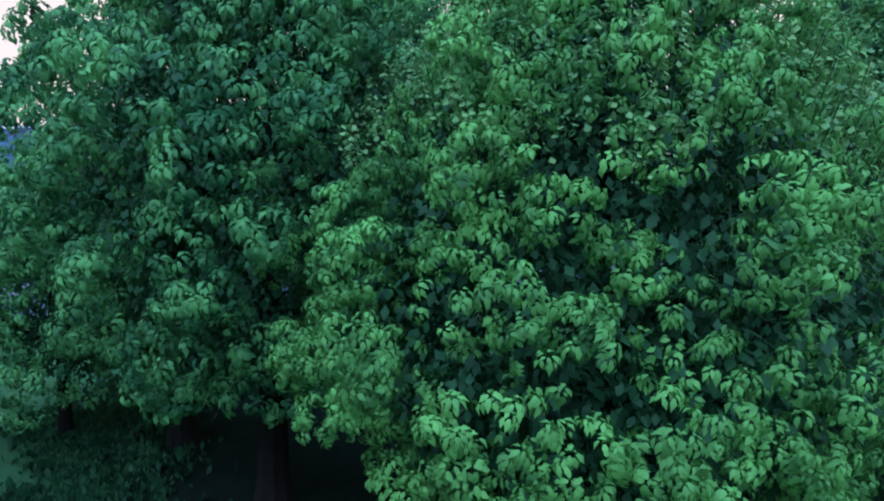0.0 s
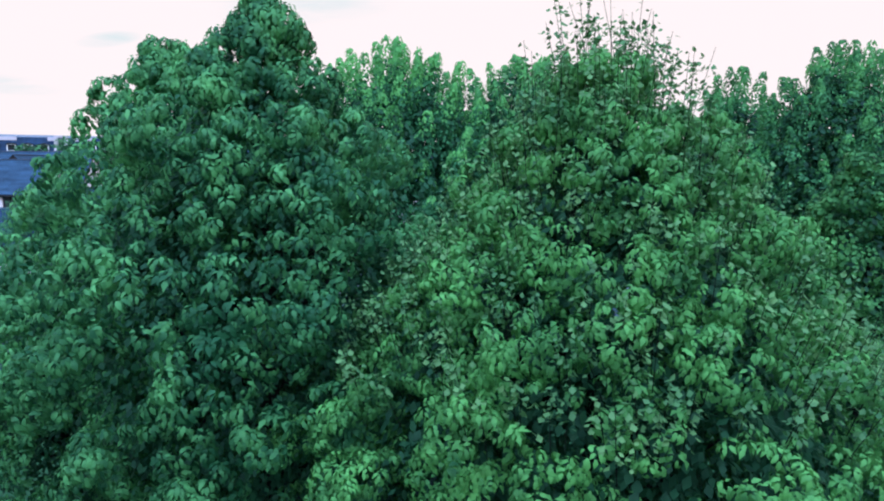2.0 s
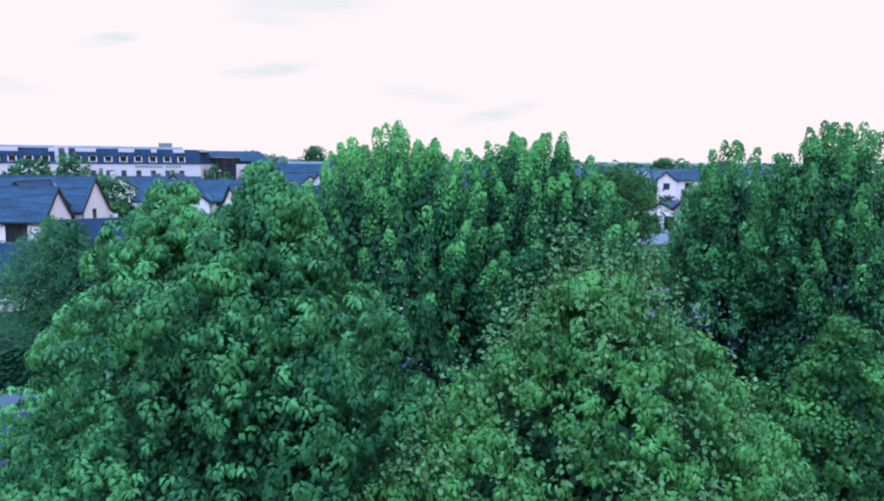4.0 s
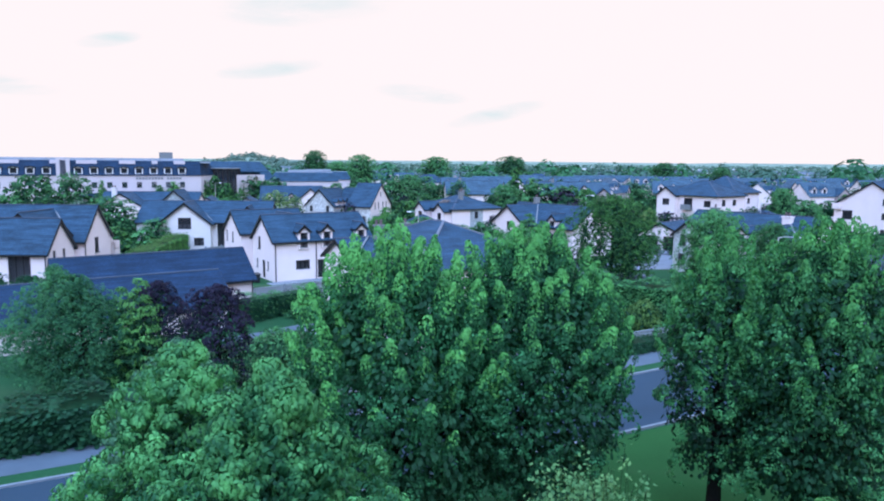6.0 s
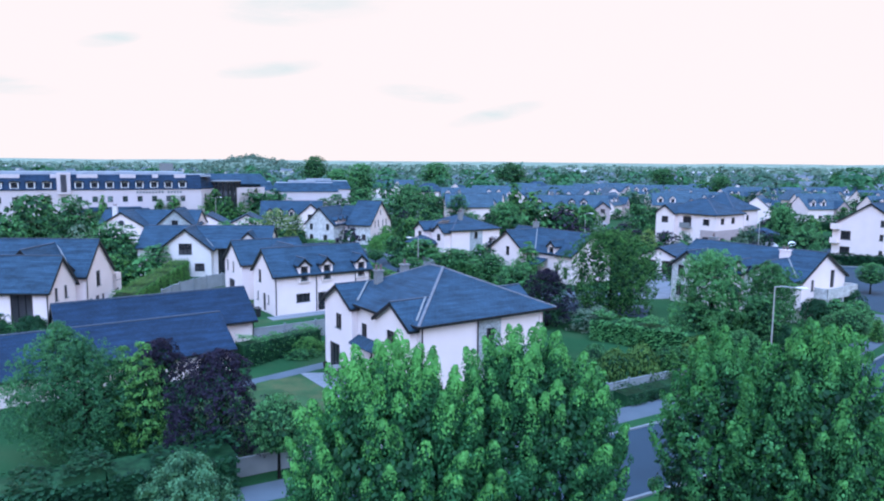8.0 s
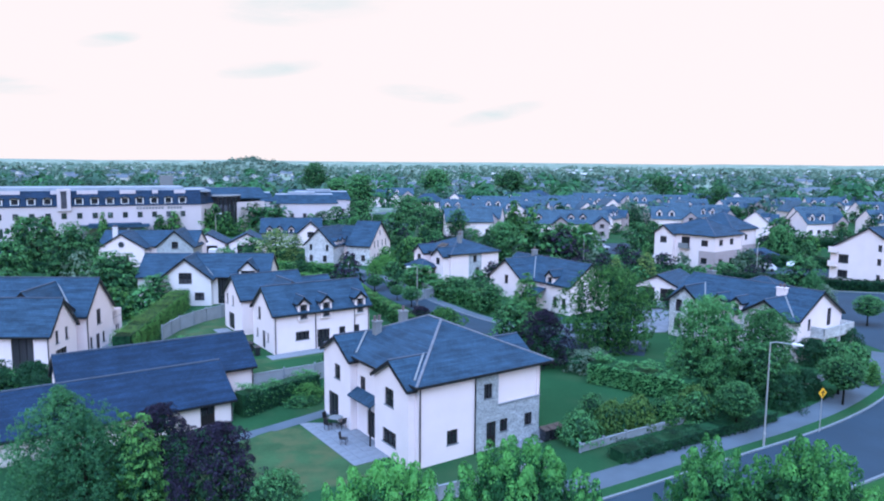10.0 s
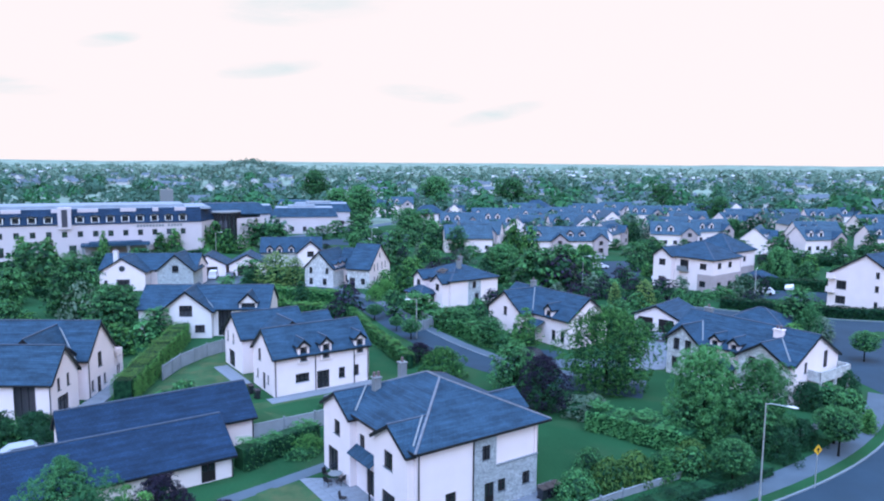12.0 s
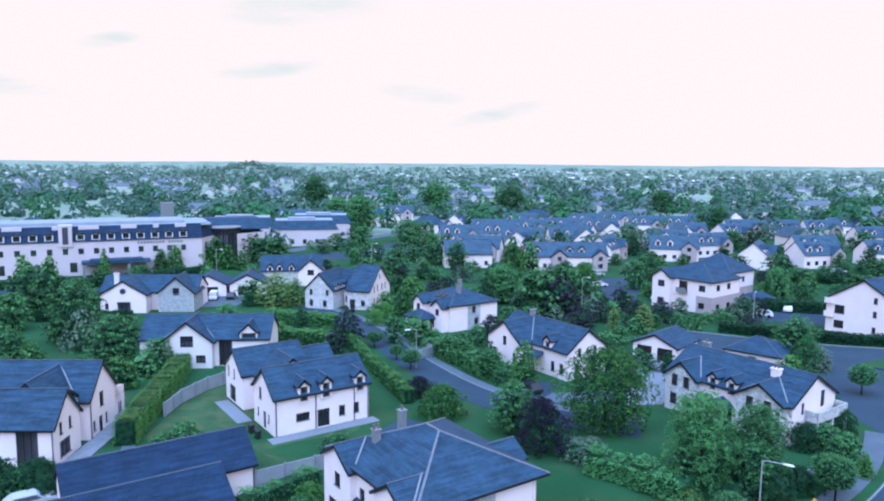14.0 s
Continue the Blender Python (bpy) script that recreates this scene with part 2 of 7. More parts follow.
def worn_lawn(m, dry, scale, low, high):
    """Dry, thin patches of uneven size in a lawn."""
    n, l = m.node_tree.nodes, m.node_tree.links
    b = n["Principled BSDF"]
    old = b.inputs["Base Color"].links[0].from_socket
    co, spots, edge, mix = n.new("ShaderNodeTexCoord"), n.new("ShaderNodeTexNoise"), n.new("ShaderNodeMapRange"), n.new("ShaderNodeMix")
    mix.data_type = "RGBA"
    spots.inputs["Scale"].default_value, spots.inputs["Detail"].default_value = scale, 6.0
    edge.inputs["From Min"].default_value, edge.inputs["From Max"].default_value = low, high
    l.new(co.outputs["Object"], spots.inputs["Vector"])
    l.new(spots.outputs["Fac"], edge.inputs["Value"])
    l.new(edge.outputs["Result"], mix.inputs["Factor"])
    l.new(old, mix.inputs[6])
    mix.inputs[7].default_value = (*dry, 1)
    l.new(mix.outputs[2], b.inputs["Base Color"])


worn_lawn(GARDENLAWN, (0.085, 0.110, 0.052), 0.55, 0.47, 0.66)
worn_lawn(GRASS, (0.040, 0.085, 0.036), 0.16, 0.50, 0.75)
worn_lawn(MOWN, (0.034, 0.092, 0.030), 0.30, 0.50, 0.75)
# far ground made pale: distance haze put into its colour
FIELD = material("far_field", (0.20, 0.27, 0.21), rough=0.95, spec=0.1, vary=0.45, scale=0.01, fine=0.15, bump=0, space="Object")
SHADEGROUND = material("dark_mulch", (0.007, 0.013, 0.009), rough=1, spec=0.0, vary=0.3)
NEARLEAF = leaf_material("maple_leaf", (0.014, 0.076, 0.021), (0.134, 0.415, 0.100), 0.3, 0.15)
CHESTNUT = leaf_material("chestnut_leaf", (0.019, 0.100, 0.036), (0.155, 0.490, 0.145), 0.30, 0.17)
PALELEAF = leaf_material("pale_lime_leaf", (0.010, 0.048, 0.026), (0.140, 0.360, 0.170), 0.3, 0.14)
# dark hornbeam colour holds the lower crown's shade as well
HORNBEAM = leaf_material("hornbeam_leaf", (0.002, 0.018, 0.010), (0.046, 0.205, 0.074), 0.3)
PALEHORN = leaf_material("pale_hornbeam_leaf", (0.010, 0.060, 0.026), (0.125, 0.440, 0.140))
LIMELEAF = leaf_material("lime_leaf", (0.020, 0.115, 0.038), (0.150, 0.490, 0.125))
MIDLEAF = leaf_material("garden_leaf", (0.003, 0.022, 0.012), (0.105, 0.330, 0.110))
FRESHLEAF = leaf_material("fresh_garden_leaf", (0.010, 0.055, 0.018), (0.125, 0.350, 0.085))
BIRCHLEAF = leaf_material("birch_leaf", (0.014, 0.078, 0.038), (0.095, 0.310, 0.112))
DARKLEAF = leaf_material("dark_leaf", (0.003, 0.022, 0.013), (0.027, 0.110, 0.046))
# the crowns' inner shade, put into a darker leaf colour
SHADELEAF = leaf_material("old_inner_leaf", (0.004, 0.026, 0.013), (0.024, 0.100, 0.040))
TWIGLEAF = leaf_material("young_maple_leaf", (0.060, 0.170, 0.060), (0.200, 0.400, 0.130), 0.3, 0.12)
PLUMLEAF = leaf_material("plum_leaf", (0.008, 0.009, 0.018), (0.036, 0.028, 0.056), 0.2)
WILLOWLEAF = leaf_material("pale_willow_leaf", (0.060, 0.130, 0.040), (0.230, 0.360, 0.100))
YELLOWLEAF = leaf_material("yellow_green_leaf", (0.022, 0.075, 0.022), (0.125, 0.250, 0.060))
SILVERLEAF = leaf_material("silver_leaf", (0.045, 0.100, 0.064), (0.180, 0.270, 0.180))
# paler and greyer with distance: haze painted into these leaf colours
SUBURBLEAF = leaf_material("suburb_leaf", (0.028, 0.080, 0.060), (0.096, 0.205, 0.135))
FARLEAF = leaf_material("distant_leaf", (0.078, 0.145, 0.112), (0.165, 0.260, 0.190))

# ---- builders ----
class Shape:
    """Collects the faces of one mesh, in metres, with a flat uv for each face."""

    def __init__(self):
        self.v, self.f, self.uv = [], [], []

    def face(self, pts, uv=None):
        k = len(self.v)
        self.v += [tuple(p) for p in pts]
        self.f.append(tuple(range(k, k + len(pts))))
        self.uv += uv or [(p[0], p[1]) for p in pts]

    def box(self, x0, x1, y0, y1, z0, z1):
        p = [(x, y, z) for z in (z0, z1) for y in (y0, y1) for x in (x0, x1)]
        for q in ((0, 2, 3, 1), (4, 5, 7, 6), (0, 1, 5, 4), (1, 3, 7, 5), (3, 2, 6, 7), (2, 0, 4, 6)):
            self.face([p[i] for i in q])

    def slab(self, pts, down):
        """A polygon with its underside at the offset down, and its edges; the uv lies in its own plane, along its first edge."""
        a = Vector(pts[0])
        e = (Vector(pts[1]) - a).normalized()
        n = e.cross(Vector(pts[2]) - a).normalized()
        g = n.cross(e)
        self.face(pts, [((Vector(p) - a).dot(e) + a.x, (Vector(p) - a).dot(g)) for p in pts])
        low = [tuple(Vector(p) + Vector(down)) for p in pts]
        self.face(low[::-1])
        for i in range(len(pts)):
            j = (i + 1) % len(pts)
            self.face([pts[i], low[i], low[j], pts[j]])

    def beam(self, a, b, w, h, up=(0, 0, 1)):
        """A straight bar from a to b, w wide and h deep, hanging below its line."""
        a, b = Vector(a), Vector(b)
        d = (b - a).normalized()
        s = d.cross(Vector(up)).normalized() * (w / 2)
        n = s.cross(d).normalized() * h
        p = [a - s, a + s, b + s, b - s]
        q = [c - n for c in p]
        self.face(p)
        self.face(q[::-1])
        for i in range(4):
            j = (i + 1) % 4
            self.face([p[i], q[i], q[j], p[j]])

    def tube(self, pts, radii, sides=8):
        rings = []
        for i, (p, r) in enumerate(zip(pts, radii)):
            p = Vector(p)
            d = (Vector(pts[min(i + 1, len(pts) - 1)]) - Vector(pts[max(i - 1, 0)])).normalized()
            s = d.cross(Vector((0.31, 0.95, 0.05))).normalized()
            t = d.cross(s)
            rings.append([p + (s * math.cos(a) + t * math.sin(a)) * r for a in (2 * math.pi * k / sides for k in range(sides))])
        for a, b in zip(rings, rings[1:]):
            for k in range(sides):
                self.face([a[k], a[(k + 1) % sides], b[(k + 1) % sides], b[k]])
        self.face(rings[-1])
        self.face(rings[0][::-1])


def part(name, shape, mat, parent=None, label=""):
    """One mesh object, under a thing or a part."""
    me = bpy.data.meshes.new(name)
    me.from_pydata(shape.v, [], shape.f)
    me.uv_layers.new(name="UVMap").data.foreach_set("uv", [c for p in shape.uv for c in p])
    me.materials.append(mat)
    ob = new(name, me)
    ob.parent = parent
    return tagged(ob, label)


def thing(name, x, y, z=0.0, turn=0.0, label="", category="", group="", kind=""):
    ob = new(name)
    ob.matrix_basis = pose(x, y, z, 0, 0, turn)
    return tagged(ob, label, category, group, kind)


def rise(y):
    """Height of the ground: the near estate lies a little lower than the far one."""
    k = min(1.0, max(0.0, (y - 55.0) / 20.0))
    return -0.7 * (1 - k * k * (3 - 2 * k))


# -- houses --
def clip(poly, top):
    """Cuts a polygon of (x, z) off above the line through top[0] and top[1]."""
    (xa, za), (xb, zb) = top
    over = lambda p: p[1] - (za + (zb - za) * (p[0] - xa) / (xb - xa))
    out = []
    for p, q in zip(poly, poly[1:] + poly[:1]):
        a, b = over(p), over(q)
        if a <= 1e-6:
            out.append(p)
        if (a < -1e-6 and b > 1e-6) or (a > 1e-6 and b < -1e-6):
            k = a / (a - b)
            out.append((p[0] + (q[0] - p[0]) * k, p[1] + (q[1] - p[1]) * k))
    return out


def window(house, place, w, h, kind):
    """A window or door set back in its opening: frame, pane, sill. place(x, depth, z) maps the wall's own axes."""
    put = lambda sh, a, b, c, d, e, f: [sh.face([place(*p) for p in q]) for q in (
        [(a, c, e), (b, c, e), (b, c, f), (a, c, f)], [(a, c, f), (b, c, f), (b, d, f), (a, d, f)], [(a, d, e), (a, c, e), (a, c, f), (a, d, f)],
        [(b, c, e), (b, d, e), (b, d, f), (b, c, f)], [(a, d, e), (b, d, e), (b, c, e), (a, c, e)])]
    t, fr = 0.07, Shape()
    if kind == "g":
        put(fr, 0, w, 0.10, 0.16, 0, h)
        for k in range(1, 5):
            put(fr, 0, w, 0.085, 0.10, h * k / 5 - 0.02, h * k / 5 + 0.02)
        part("garage_door", fr, DARKWOOD, house)
        return
    bars = [(0, t, 0, h), (w - t, w, 0, h), (t, w - t, 0, t), (t, w - t, h - t, h)]
    n = 1 if w < 0.75 else (2 if w < 1.5 else 3)
    bars += [(w * k / n - t / 2, w * k / n + t / 2, t, h - t) for k in range(1, n)]
    if kind == "w" and h > 0.9:
        bars.append((t, w - t, h * 0.66, h * 0.66 + 0.05))
    for k, (a, b, c, d) in enumerate(bars):
        put(fr, a, b, 0.09 - 0.002 * (k > 3), 0.16, c, d)
    if kind == "d":
        put(fr, t, w - t, 0.11, 0.15, 0.05, h * 0.45)
    frame_part = part("door" if kind in "dp" else "window", fr, DARKWOOD, house)
    pane = Shape()
    put(pane, t * 0.5, w - t * 0.5, 0.122, 0.134, t * 0.5, h - t * 0.5)
    part("pane", pane, GLASS, frame_part)
    if kind == "w":
        sill = Shape()
        put(sill, -0.06, w + 0.06, -0.06, 0.09, -0.07, 0)
        part("sill", sill, KERB, frame_part)


def wall(house, o, d, length, z0, eave, apex, holes, mat, name="wall", thick=0.3):
    """A wall from o along d with real openings; apex: the height of its gable, or None."""
    d = Vector(d).normalized()
    out = Vector((d.y, -d.x))
    place = lambda x, depth, z: (o[0] + d.x * x - out.x * depth, o[1] + d.y * x - out.y * depth, z)
    cut = [(c - w / 2, c + w / 2, z0 + b, z0 + b + h) for c, b, w, h, _ in holes]
    xs = sorted({0.0, length, *([length / 2] if apex else []), *(x for c in cut for x in c[:2])})
    zs = sorted({z0, eave, *([apex] if apex else []), *(z for c in cut for z in c[2:])})
    top = lambda x: eave if not apex else eave + (apex - eave) * (1 - abs(2 * x / length - 1))
    sh = Shape()
    for xa, xb in zip(xs, xs[1:]):
        for za, zb in zip(zs, zs[1:]):
            xm, zm = (xa + xb) / 2, (za + zb) / 2
            if any(c[0] < xm < c[1] and c[2] < zm < c[3] for c in cut):
                continue
            poly = clip([(xa, za), (xb, za), (xb, zb), (xa, zb)], ((xa, top(xa)), (xb, top(xb))))
            if len(poly) > 2:
                sh.face([place(x, 0, z) for x, z in poly])
                sh.face([place(x, thick, z) for x, z in poly[::-1]])
    for a, b, c, e in cut:
        for p, q in (((a, c), (b, c)), ((b, c), (b, e)), ((b, e), (a, e)), ((a, e), (a, c))):
            sh.face([place(p[0], 0, p[1]), place(p[0], thick, p[1]), place(q[0], thick, q[1]), place(q[0], 0, q[1])])
    part(name, sh, mat, house)
    for c, b, w, h, kind in holes:
        window(house, lambda x, dep, z, s=c - w / 2, zz=z0 + b: place(s + x, dep, zz + z), w, h, kind)


def ridge_tiles(house, a, b, mat=None):
    sh = Shape()
    a, b = Vector(a), Vector(b)
    n = max(1, int((b - a).length / 0.45))
    for k in range(n):
        sh.beam(a + (b - a) * (k / n), a + (b - a) * ((k + 0.94) / n), 0.2, 0.10)
    part("ridge_tiles", sh, mat or RIDGE, house)


def gable_roof(house, x0, y0, x1, y1, eave, ridge, axis, over=0.35, end=0.25, mat=None):
    """Two slopes with thickness, ridge tiles, dark bargeboards and gutters."""
    turn = (lambda x, y, z: (x, y, z)) if axis == "x" else (lambda x, y, z: (y, x, z))
    if axis == "y":
        x0, y0, x1, y1 = y0, x0, y1, x1
    mid, k = (y0 + y1) / 2, (ridge - eave) / ((y1 - y0) / 2)
    for side, ye in ((-1, y0 - over), (1, y1 + over)):
        sh = Shape()
        ze = eave - over * k
        q = [turn(x0 - end, ye, ze + 0.16), turn(x1 + end, ye, ze + 0.16), turn(x1 + end, mid, ridge + 0.16), turn(x0 - end, mid, ridge + 0.16)]
        if (side > 0) == (axis == "x"):
            q = [q[1], q[0], q[3], q[2]]
        sh.slab(q, (0, 0, -0.12))
        part("roof_slope", sh, mat or SLATE, house)
        gut = Shape()
        gut.beam(turn(x0 - end, ye, ze + 0.10), turn(x1 + end, ye, ze + 0.10), 0.12, 0.16)
        part("gutter", gut, BLACKPAINT, house)
        for xe in (x0 - end, x1 + end):
            bb = Shape()
            bb.beam(turn(xe, ye, ze + 0.13), turn(xe, mid, ridge + 0.13), 0.06, 0.26)
            part("bargeboard", bb, BLACKPAINT, house)
    ridge_tiles(house, turn(x0 - end, mid, ridge + 0.22), turn(x1 + end, mid, ridge + 0.22))


def valley(house, a, b):
    """The pale lead lining where two roof slopes meet."""
    sh = Shape()
    sh.beam(a, b, 0.15, 0.05)
    part("valley_lining", sh, LEAD, house)


def hip_roof(house, x0, y0, x1, y1, eave, ridge, over=0.4, mat=None, hips=None):
    x0, y0, x1, y1 = x0 - over, y0 - over, x1 + over, y1 + over
    h = min(x1 - x0, y1 - y0) / 2
    if x1 - x0 > y1 - y0:
        a, b = (x0 + h, y0 + h, ridge), (x1 - h, y0 + h, ridge)
        faces = [[(x0, y0), (x1, y0), b, a], [(x1, y0), (x1, y1), b], [(x1, y1), (x0, y1), a, b], [(x0, y1), (x0, y0), a]]
        lines = [((x0, y0), a), ((x0, y1), a), ((x1, y0), b), ((x1, y1), b)]
    else:
        a, b = (x0 + h, y0 + h, ridge), (x0 + h, y1 - h + 0.001, ridge)
        faces = [[(x0, y0), (x1, y0), a], [(x1, y0), (x1, y1), b, a], [(x1, y1), (x0, y1), b], [(x0, y1), (x0, y0), a, b]]
        lines = [((x0, y0), a), ((x1, y0), a), ((x0, y1), b), ((x1, y1), b)]
    full = lambda p: p if len(p) == 3 else (*p, eave)
    for f in faces:
        sh = Shape()
        sh.slab([full(p) for p in f], (0, 0, -0.12))
        part("roof_slope", sh, mat or SLATE, house)
        gut = Shape()
        gut.beam((*f[0][:2], eave - 0.02), (*f[1][:2], eave - 0.02), 0.12, 0.18)
        part("gutter", gut, BLACKPAINT, house)
    sof = Shape()
    sof.face([(x0, y0, eave - 0.14), (x0, y1, eave - 0.14), (x1, y1, eave - 0.14), (x1, y0, eave - 0.14)])
    part("soffit", sof, WHITEWOOD, house)
    for p, q in lines:
        ridge_tiles(house, (*p, eave + 0.06), (q[0], q[1], q[2] + 0.06), hips)
    if (Vector(b) - Vector(a)).length > 0.5:
        ridge_tiles(house, (a[0], a[1], ridge + 0.07), (b[0], b[1], ridge + 0.07), hips)


def block(house, x0, y0, x1, y1, z0, eave, ridge, axis="x", holes=None, mat=None, mats=None, over=0.35, end=0.25, roof=True, skip="", tiles=None):
    """Four walls and a roof. Sides: s faces -y, e faces +x, n faces +y, w faces -x; positions run along each from its left end seen from outside."""
    holes, mats, mat = holes or {}, mats or {}, mat or RENDER
    for side, o, d, length in (("s", (x0, y0), (1, 0), x1 - x0), ("e", (x1, y0), (0, 1), y1 - y0), ("n", (x1, y1), (-1, 0), x1 - x0), ("w", (x0, y1), (0, -1), y1 - y0)):
        if side in skip:
            continue
        gable = ridge if axis in "xy" and ((side in "ew") == (axis == "x")) else None
        wall(house, o, d, length, z0, eave, gable, holes.get(side, []), mats.get(side, mat))
    if not roof:
        return
    if axis == "hip":
        hip_roof(house, x0, y0, x1, y1, eave, ridge, over, tiles)
    else:
        gable_roof(house, x0, y0, x1, y1, eave, ridge, axis, over, end, tiles)


def dormer(house, x, y, z, w, h, face="s", depth=2.0, mat=None, roof_h=0.7):
    """A small gabled dormer whose front stands at y (faces s) or x (other faces)."""
    hole = [(w / 2, 0.25, w - 0.45, h - 0.4, "w")]
    if face == "s":
        block(house, x - w / 2, y, x + w / 2, y + depth, z, z + h, z + h + roof_h, "y", {"s": hole}, mat, over=0.18, end=0.18, skip="n")
    elif face == "w":
        block(house, x, y - w / 2, x + depth, y + w / 2, z, z + h, z + h + roof_h, "x", {"w": hole}, mat, over=0.18, end=0.18, skip="e")
    elif face == "e":
        block(house, x - depth, y - w / 2, x, y + w / 2, z, z + h, z + h + roof_h, "x", {"e": hole}, mat, over=0.18, end=0.18, skip="w")


def chimney(house, x, y, z0, z1, w=0.9, d=0.6, pots=2, mat=None):
    sh = Shape()
    sh.box(x - w / 2, x + w / 2, y - d / 2, y + d / 2, z0, z1)
    sh.box(x - w / 2 - 0.08, x + w / 2 + 0.08, y - d / 2 - 0.08, y + d / 2 + 0.08, z1, z1 + 0.12)
    stack = part("chimney", sh, mat or CREAM, house)
    for k in range(pots):
        p = Shape()
        px = x + (k - (pots - 1) / 2) * 0.42
        p.tube([(px, y, z1 + 0.12), (px, y, z1 + 0.32), (px, y, z1 + 0.55)], [0.14, 0.115, 0.13], 8)
        part("chimney_pot", p, BRICKRED, stack)


def pipe(house, x, y, z0, z1):
    sh = Shape()
    sh.tube([(x, y, z0), (x, y, z1)], [0.055, 0.055], 6)
    sh.box(x - 0.1, x + 0.1, y - 0.1, y + 0.1, z1 - 0.05, z1 + 0.18)
    part("downpipe", sh, BLACKPAINT, house)


# -- plants --
LEAF_OVAL = (np.array([(0, 0, 0), (-0.36, 0.45, -0.08), (0, 1.0, -0.10), (0.36, 0.45, -0.08), (0, 0.5, 0.04)]), [(0, 4, 1), (1, 4, 2), (2, 4, 3), (3, 4, 0)])
LEAF_BLADE = (np.array([(0, 0, 0), (-0.33, 0.50, -0.10), (0, 1.0, -0.14), (0.33, 0.50, -0.10)]), [(0, 2, 1), (0, 3, 2)])
LEAF_BROAD = (np.array([(0, 0, 0), (-0.40, 0.52, -0.16), (0, 1.0, -0.16), (0.40, 0.52, -0.16)]), [(0, 2, 1), (0, 3, 2)])
LEAF_DROOP = (np.array([(-0.12, 0.03, 0), (0.12, 0.03, 0), (0.28, 0.48, 0.02), (-0.28, 0.48, 0.02), (0, 1.0, -0.38)]), [(0, 1, 2), (0, 2, 3), (3, 2, 4)])
LEAF_TUFT = (np.array([(-0.42, 0.0, 0), (0.42, 0.1, -0.05), (0.30, 0.9, -0.12), (-0.34, 1.0, 0.03)]), [(0, 1, 2), (0, 2, 3)])


def unit(a):
    return a / np.maximum(np.linalg.norm(a, axis=1, keepdims=True), 1e-9)


def leaves_mesh(name, at, out, size, rng, leaf, mat, droop=0.55, face=None, jitter=0.22):
    """Many leaves in one mesh: each lies roughly skyward, points outwards and hangs a little."""
    n = len(at)
    z = np.array([0, 0, 1.0])
    normal = unit((out * 0.45 + z * 0.8 if face is None else face) + rng.normal(0, jitter, (n, 3)))
    axis = out * 0.8 - z * droop + rng.normal(0, 0.35, (n, 3))
    axis = unit(axis - normal * np.sum(axis * normal, axis=1, keepdims=True))
    side = np.cross(axis, normal)
    tv, tf = leaf
    s = size[:, None, None] if np.ndim(size) else size
    v = at[:, None, :] + s * (tv[None, :, 0:1] * side[:, None, :] + tv[None, :, 1:2] * axis[:, None, :] + tv[None, :, 2:3] * normal[:, None, :])
    k = len(tv)
    f = (np.array(tf)[None] + (np.arange(n) * k)[:, None, None]).reshape(-1, 3)
    me = bpy.data.meshes.new(name)
    me.vertices.add(n * k)
    me.vertices.foreach_set("co", v.reshape(-1).astype(np.float32))
    me.loops.add(len(f) * 3)
    me.loops.foreach_set("vertex_index", f.reshape(-1).astype(np.int32))
    me.polygons.add(len(f))
    me.polygons.foreach_set("loop_start", np.arange(0, len(f) * 3, 3, dtype=np.int32))
    me.update(calc_edges=True)
    me.materials.append(mat)
    return me


PROFILES = {
    "dome": lambda h: np.sqrt(np.clip(1 - h ** 1.9, 0, 1)) * np.clip(0.66 + h * 2.2, 0, 1),
    "bell": lambda h: 0.5 * ((1 - h) ** 0.62 + np.sqrt(np.clip(1 - h ** 1.9, 0, 1))) * np.clip(0.7 + h * 2.5, 0, 1),
    "tent": lambda h: np.minimum(1, (np.clip(1.02 - h, 0, 1) / 0.58) ** 0.8) * np.clip(0.45 + h * 1.7, 0, 1),
    "peak": lambda h: np.minimum(1, (np.clip(1.0 - h, 0, 1) / 0.46) ** 0.95) * np.clip(0.5 + h * 1.7, 0, 1),
    "oval": lambda h: np.sqrt(np.clip(1 - (2 * h - 0.92) ** 2 / 1.18, 0, 1)),
    "broad": lambda h: np.sqrt(np.clip(1 - np.abs((2 * h - 0.85) / 1.16) ** 3.2, 0, 1)),
    "ball": lambda h: np.sqrt(np.clip(1 - (2 * h - 1) ** 2, 0, 1)),
}


def spiral(rng, prof, count, radius, tall):
    """Heights and bearings spread evenly over a crown's surface, a little shaken."""
    hs = np.linspace(0.0, 1.0, 200)
    r = prof(hs) * radius
    area = (r + 0.13 * radius) * np.sqrt(1 + (np.gradient(r, hs) / tall) ** 2)
    cum = np.cumsum(area)
    h = np.interp((np.arange(count) + 0.5) / count * cum[-1], cum, hs)
    step = 1.0 / count
    h = np.clip(h + rng.normal(0, 2.5 * step + 0.012, count), 0, 1)
    return h, np.arange(count) * 2.39996 + rng.normal(0, 0.12, count)


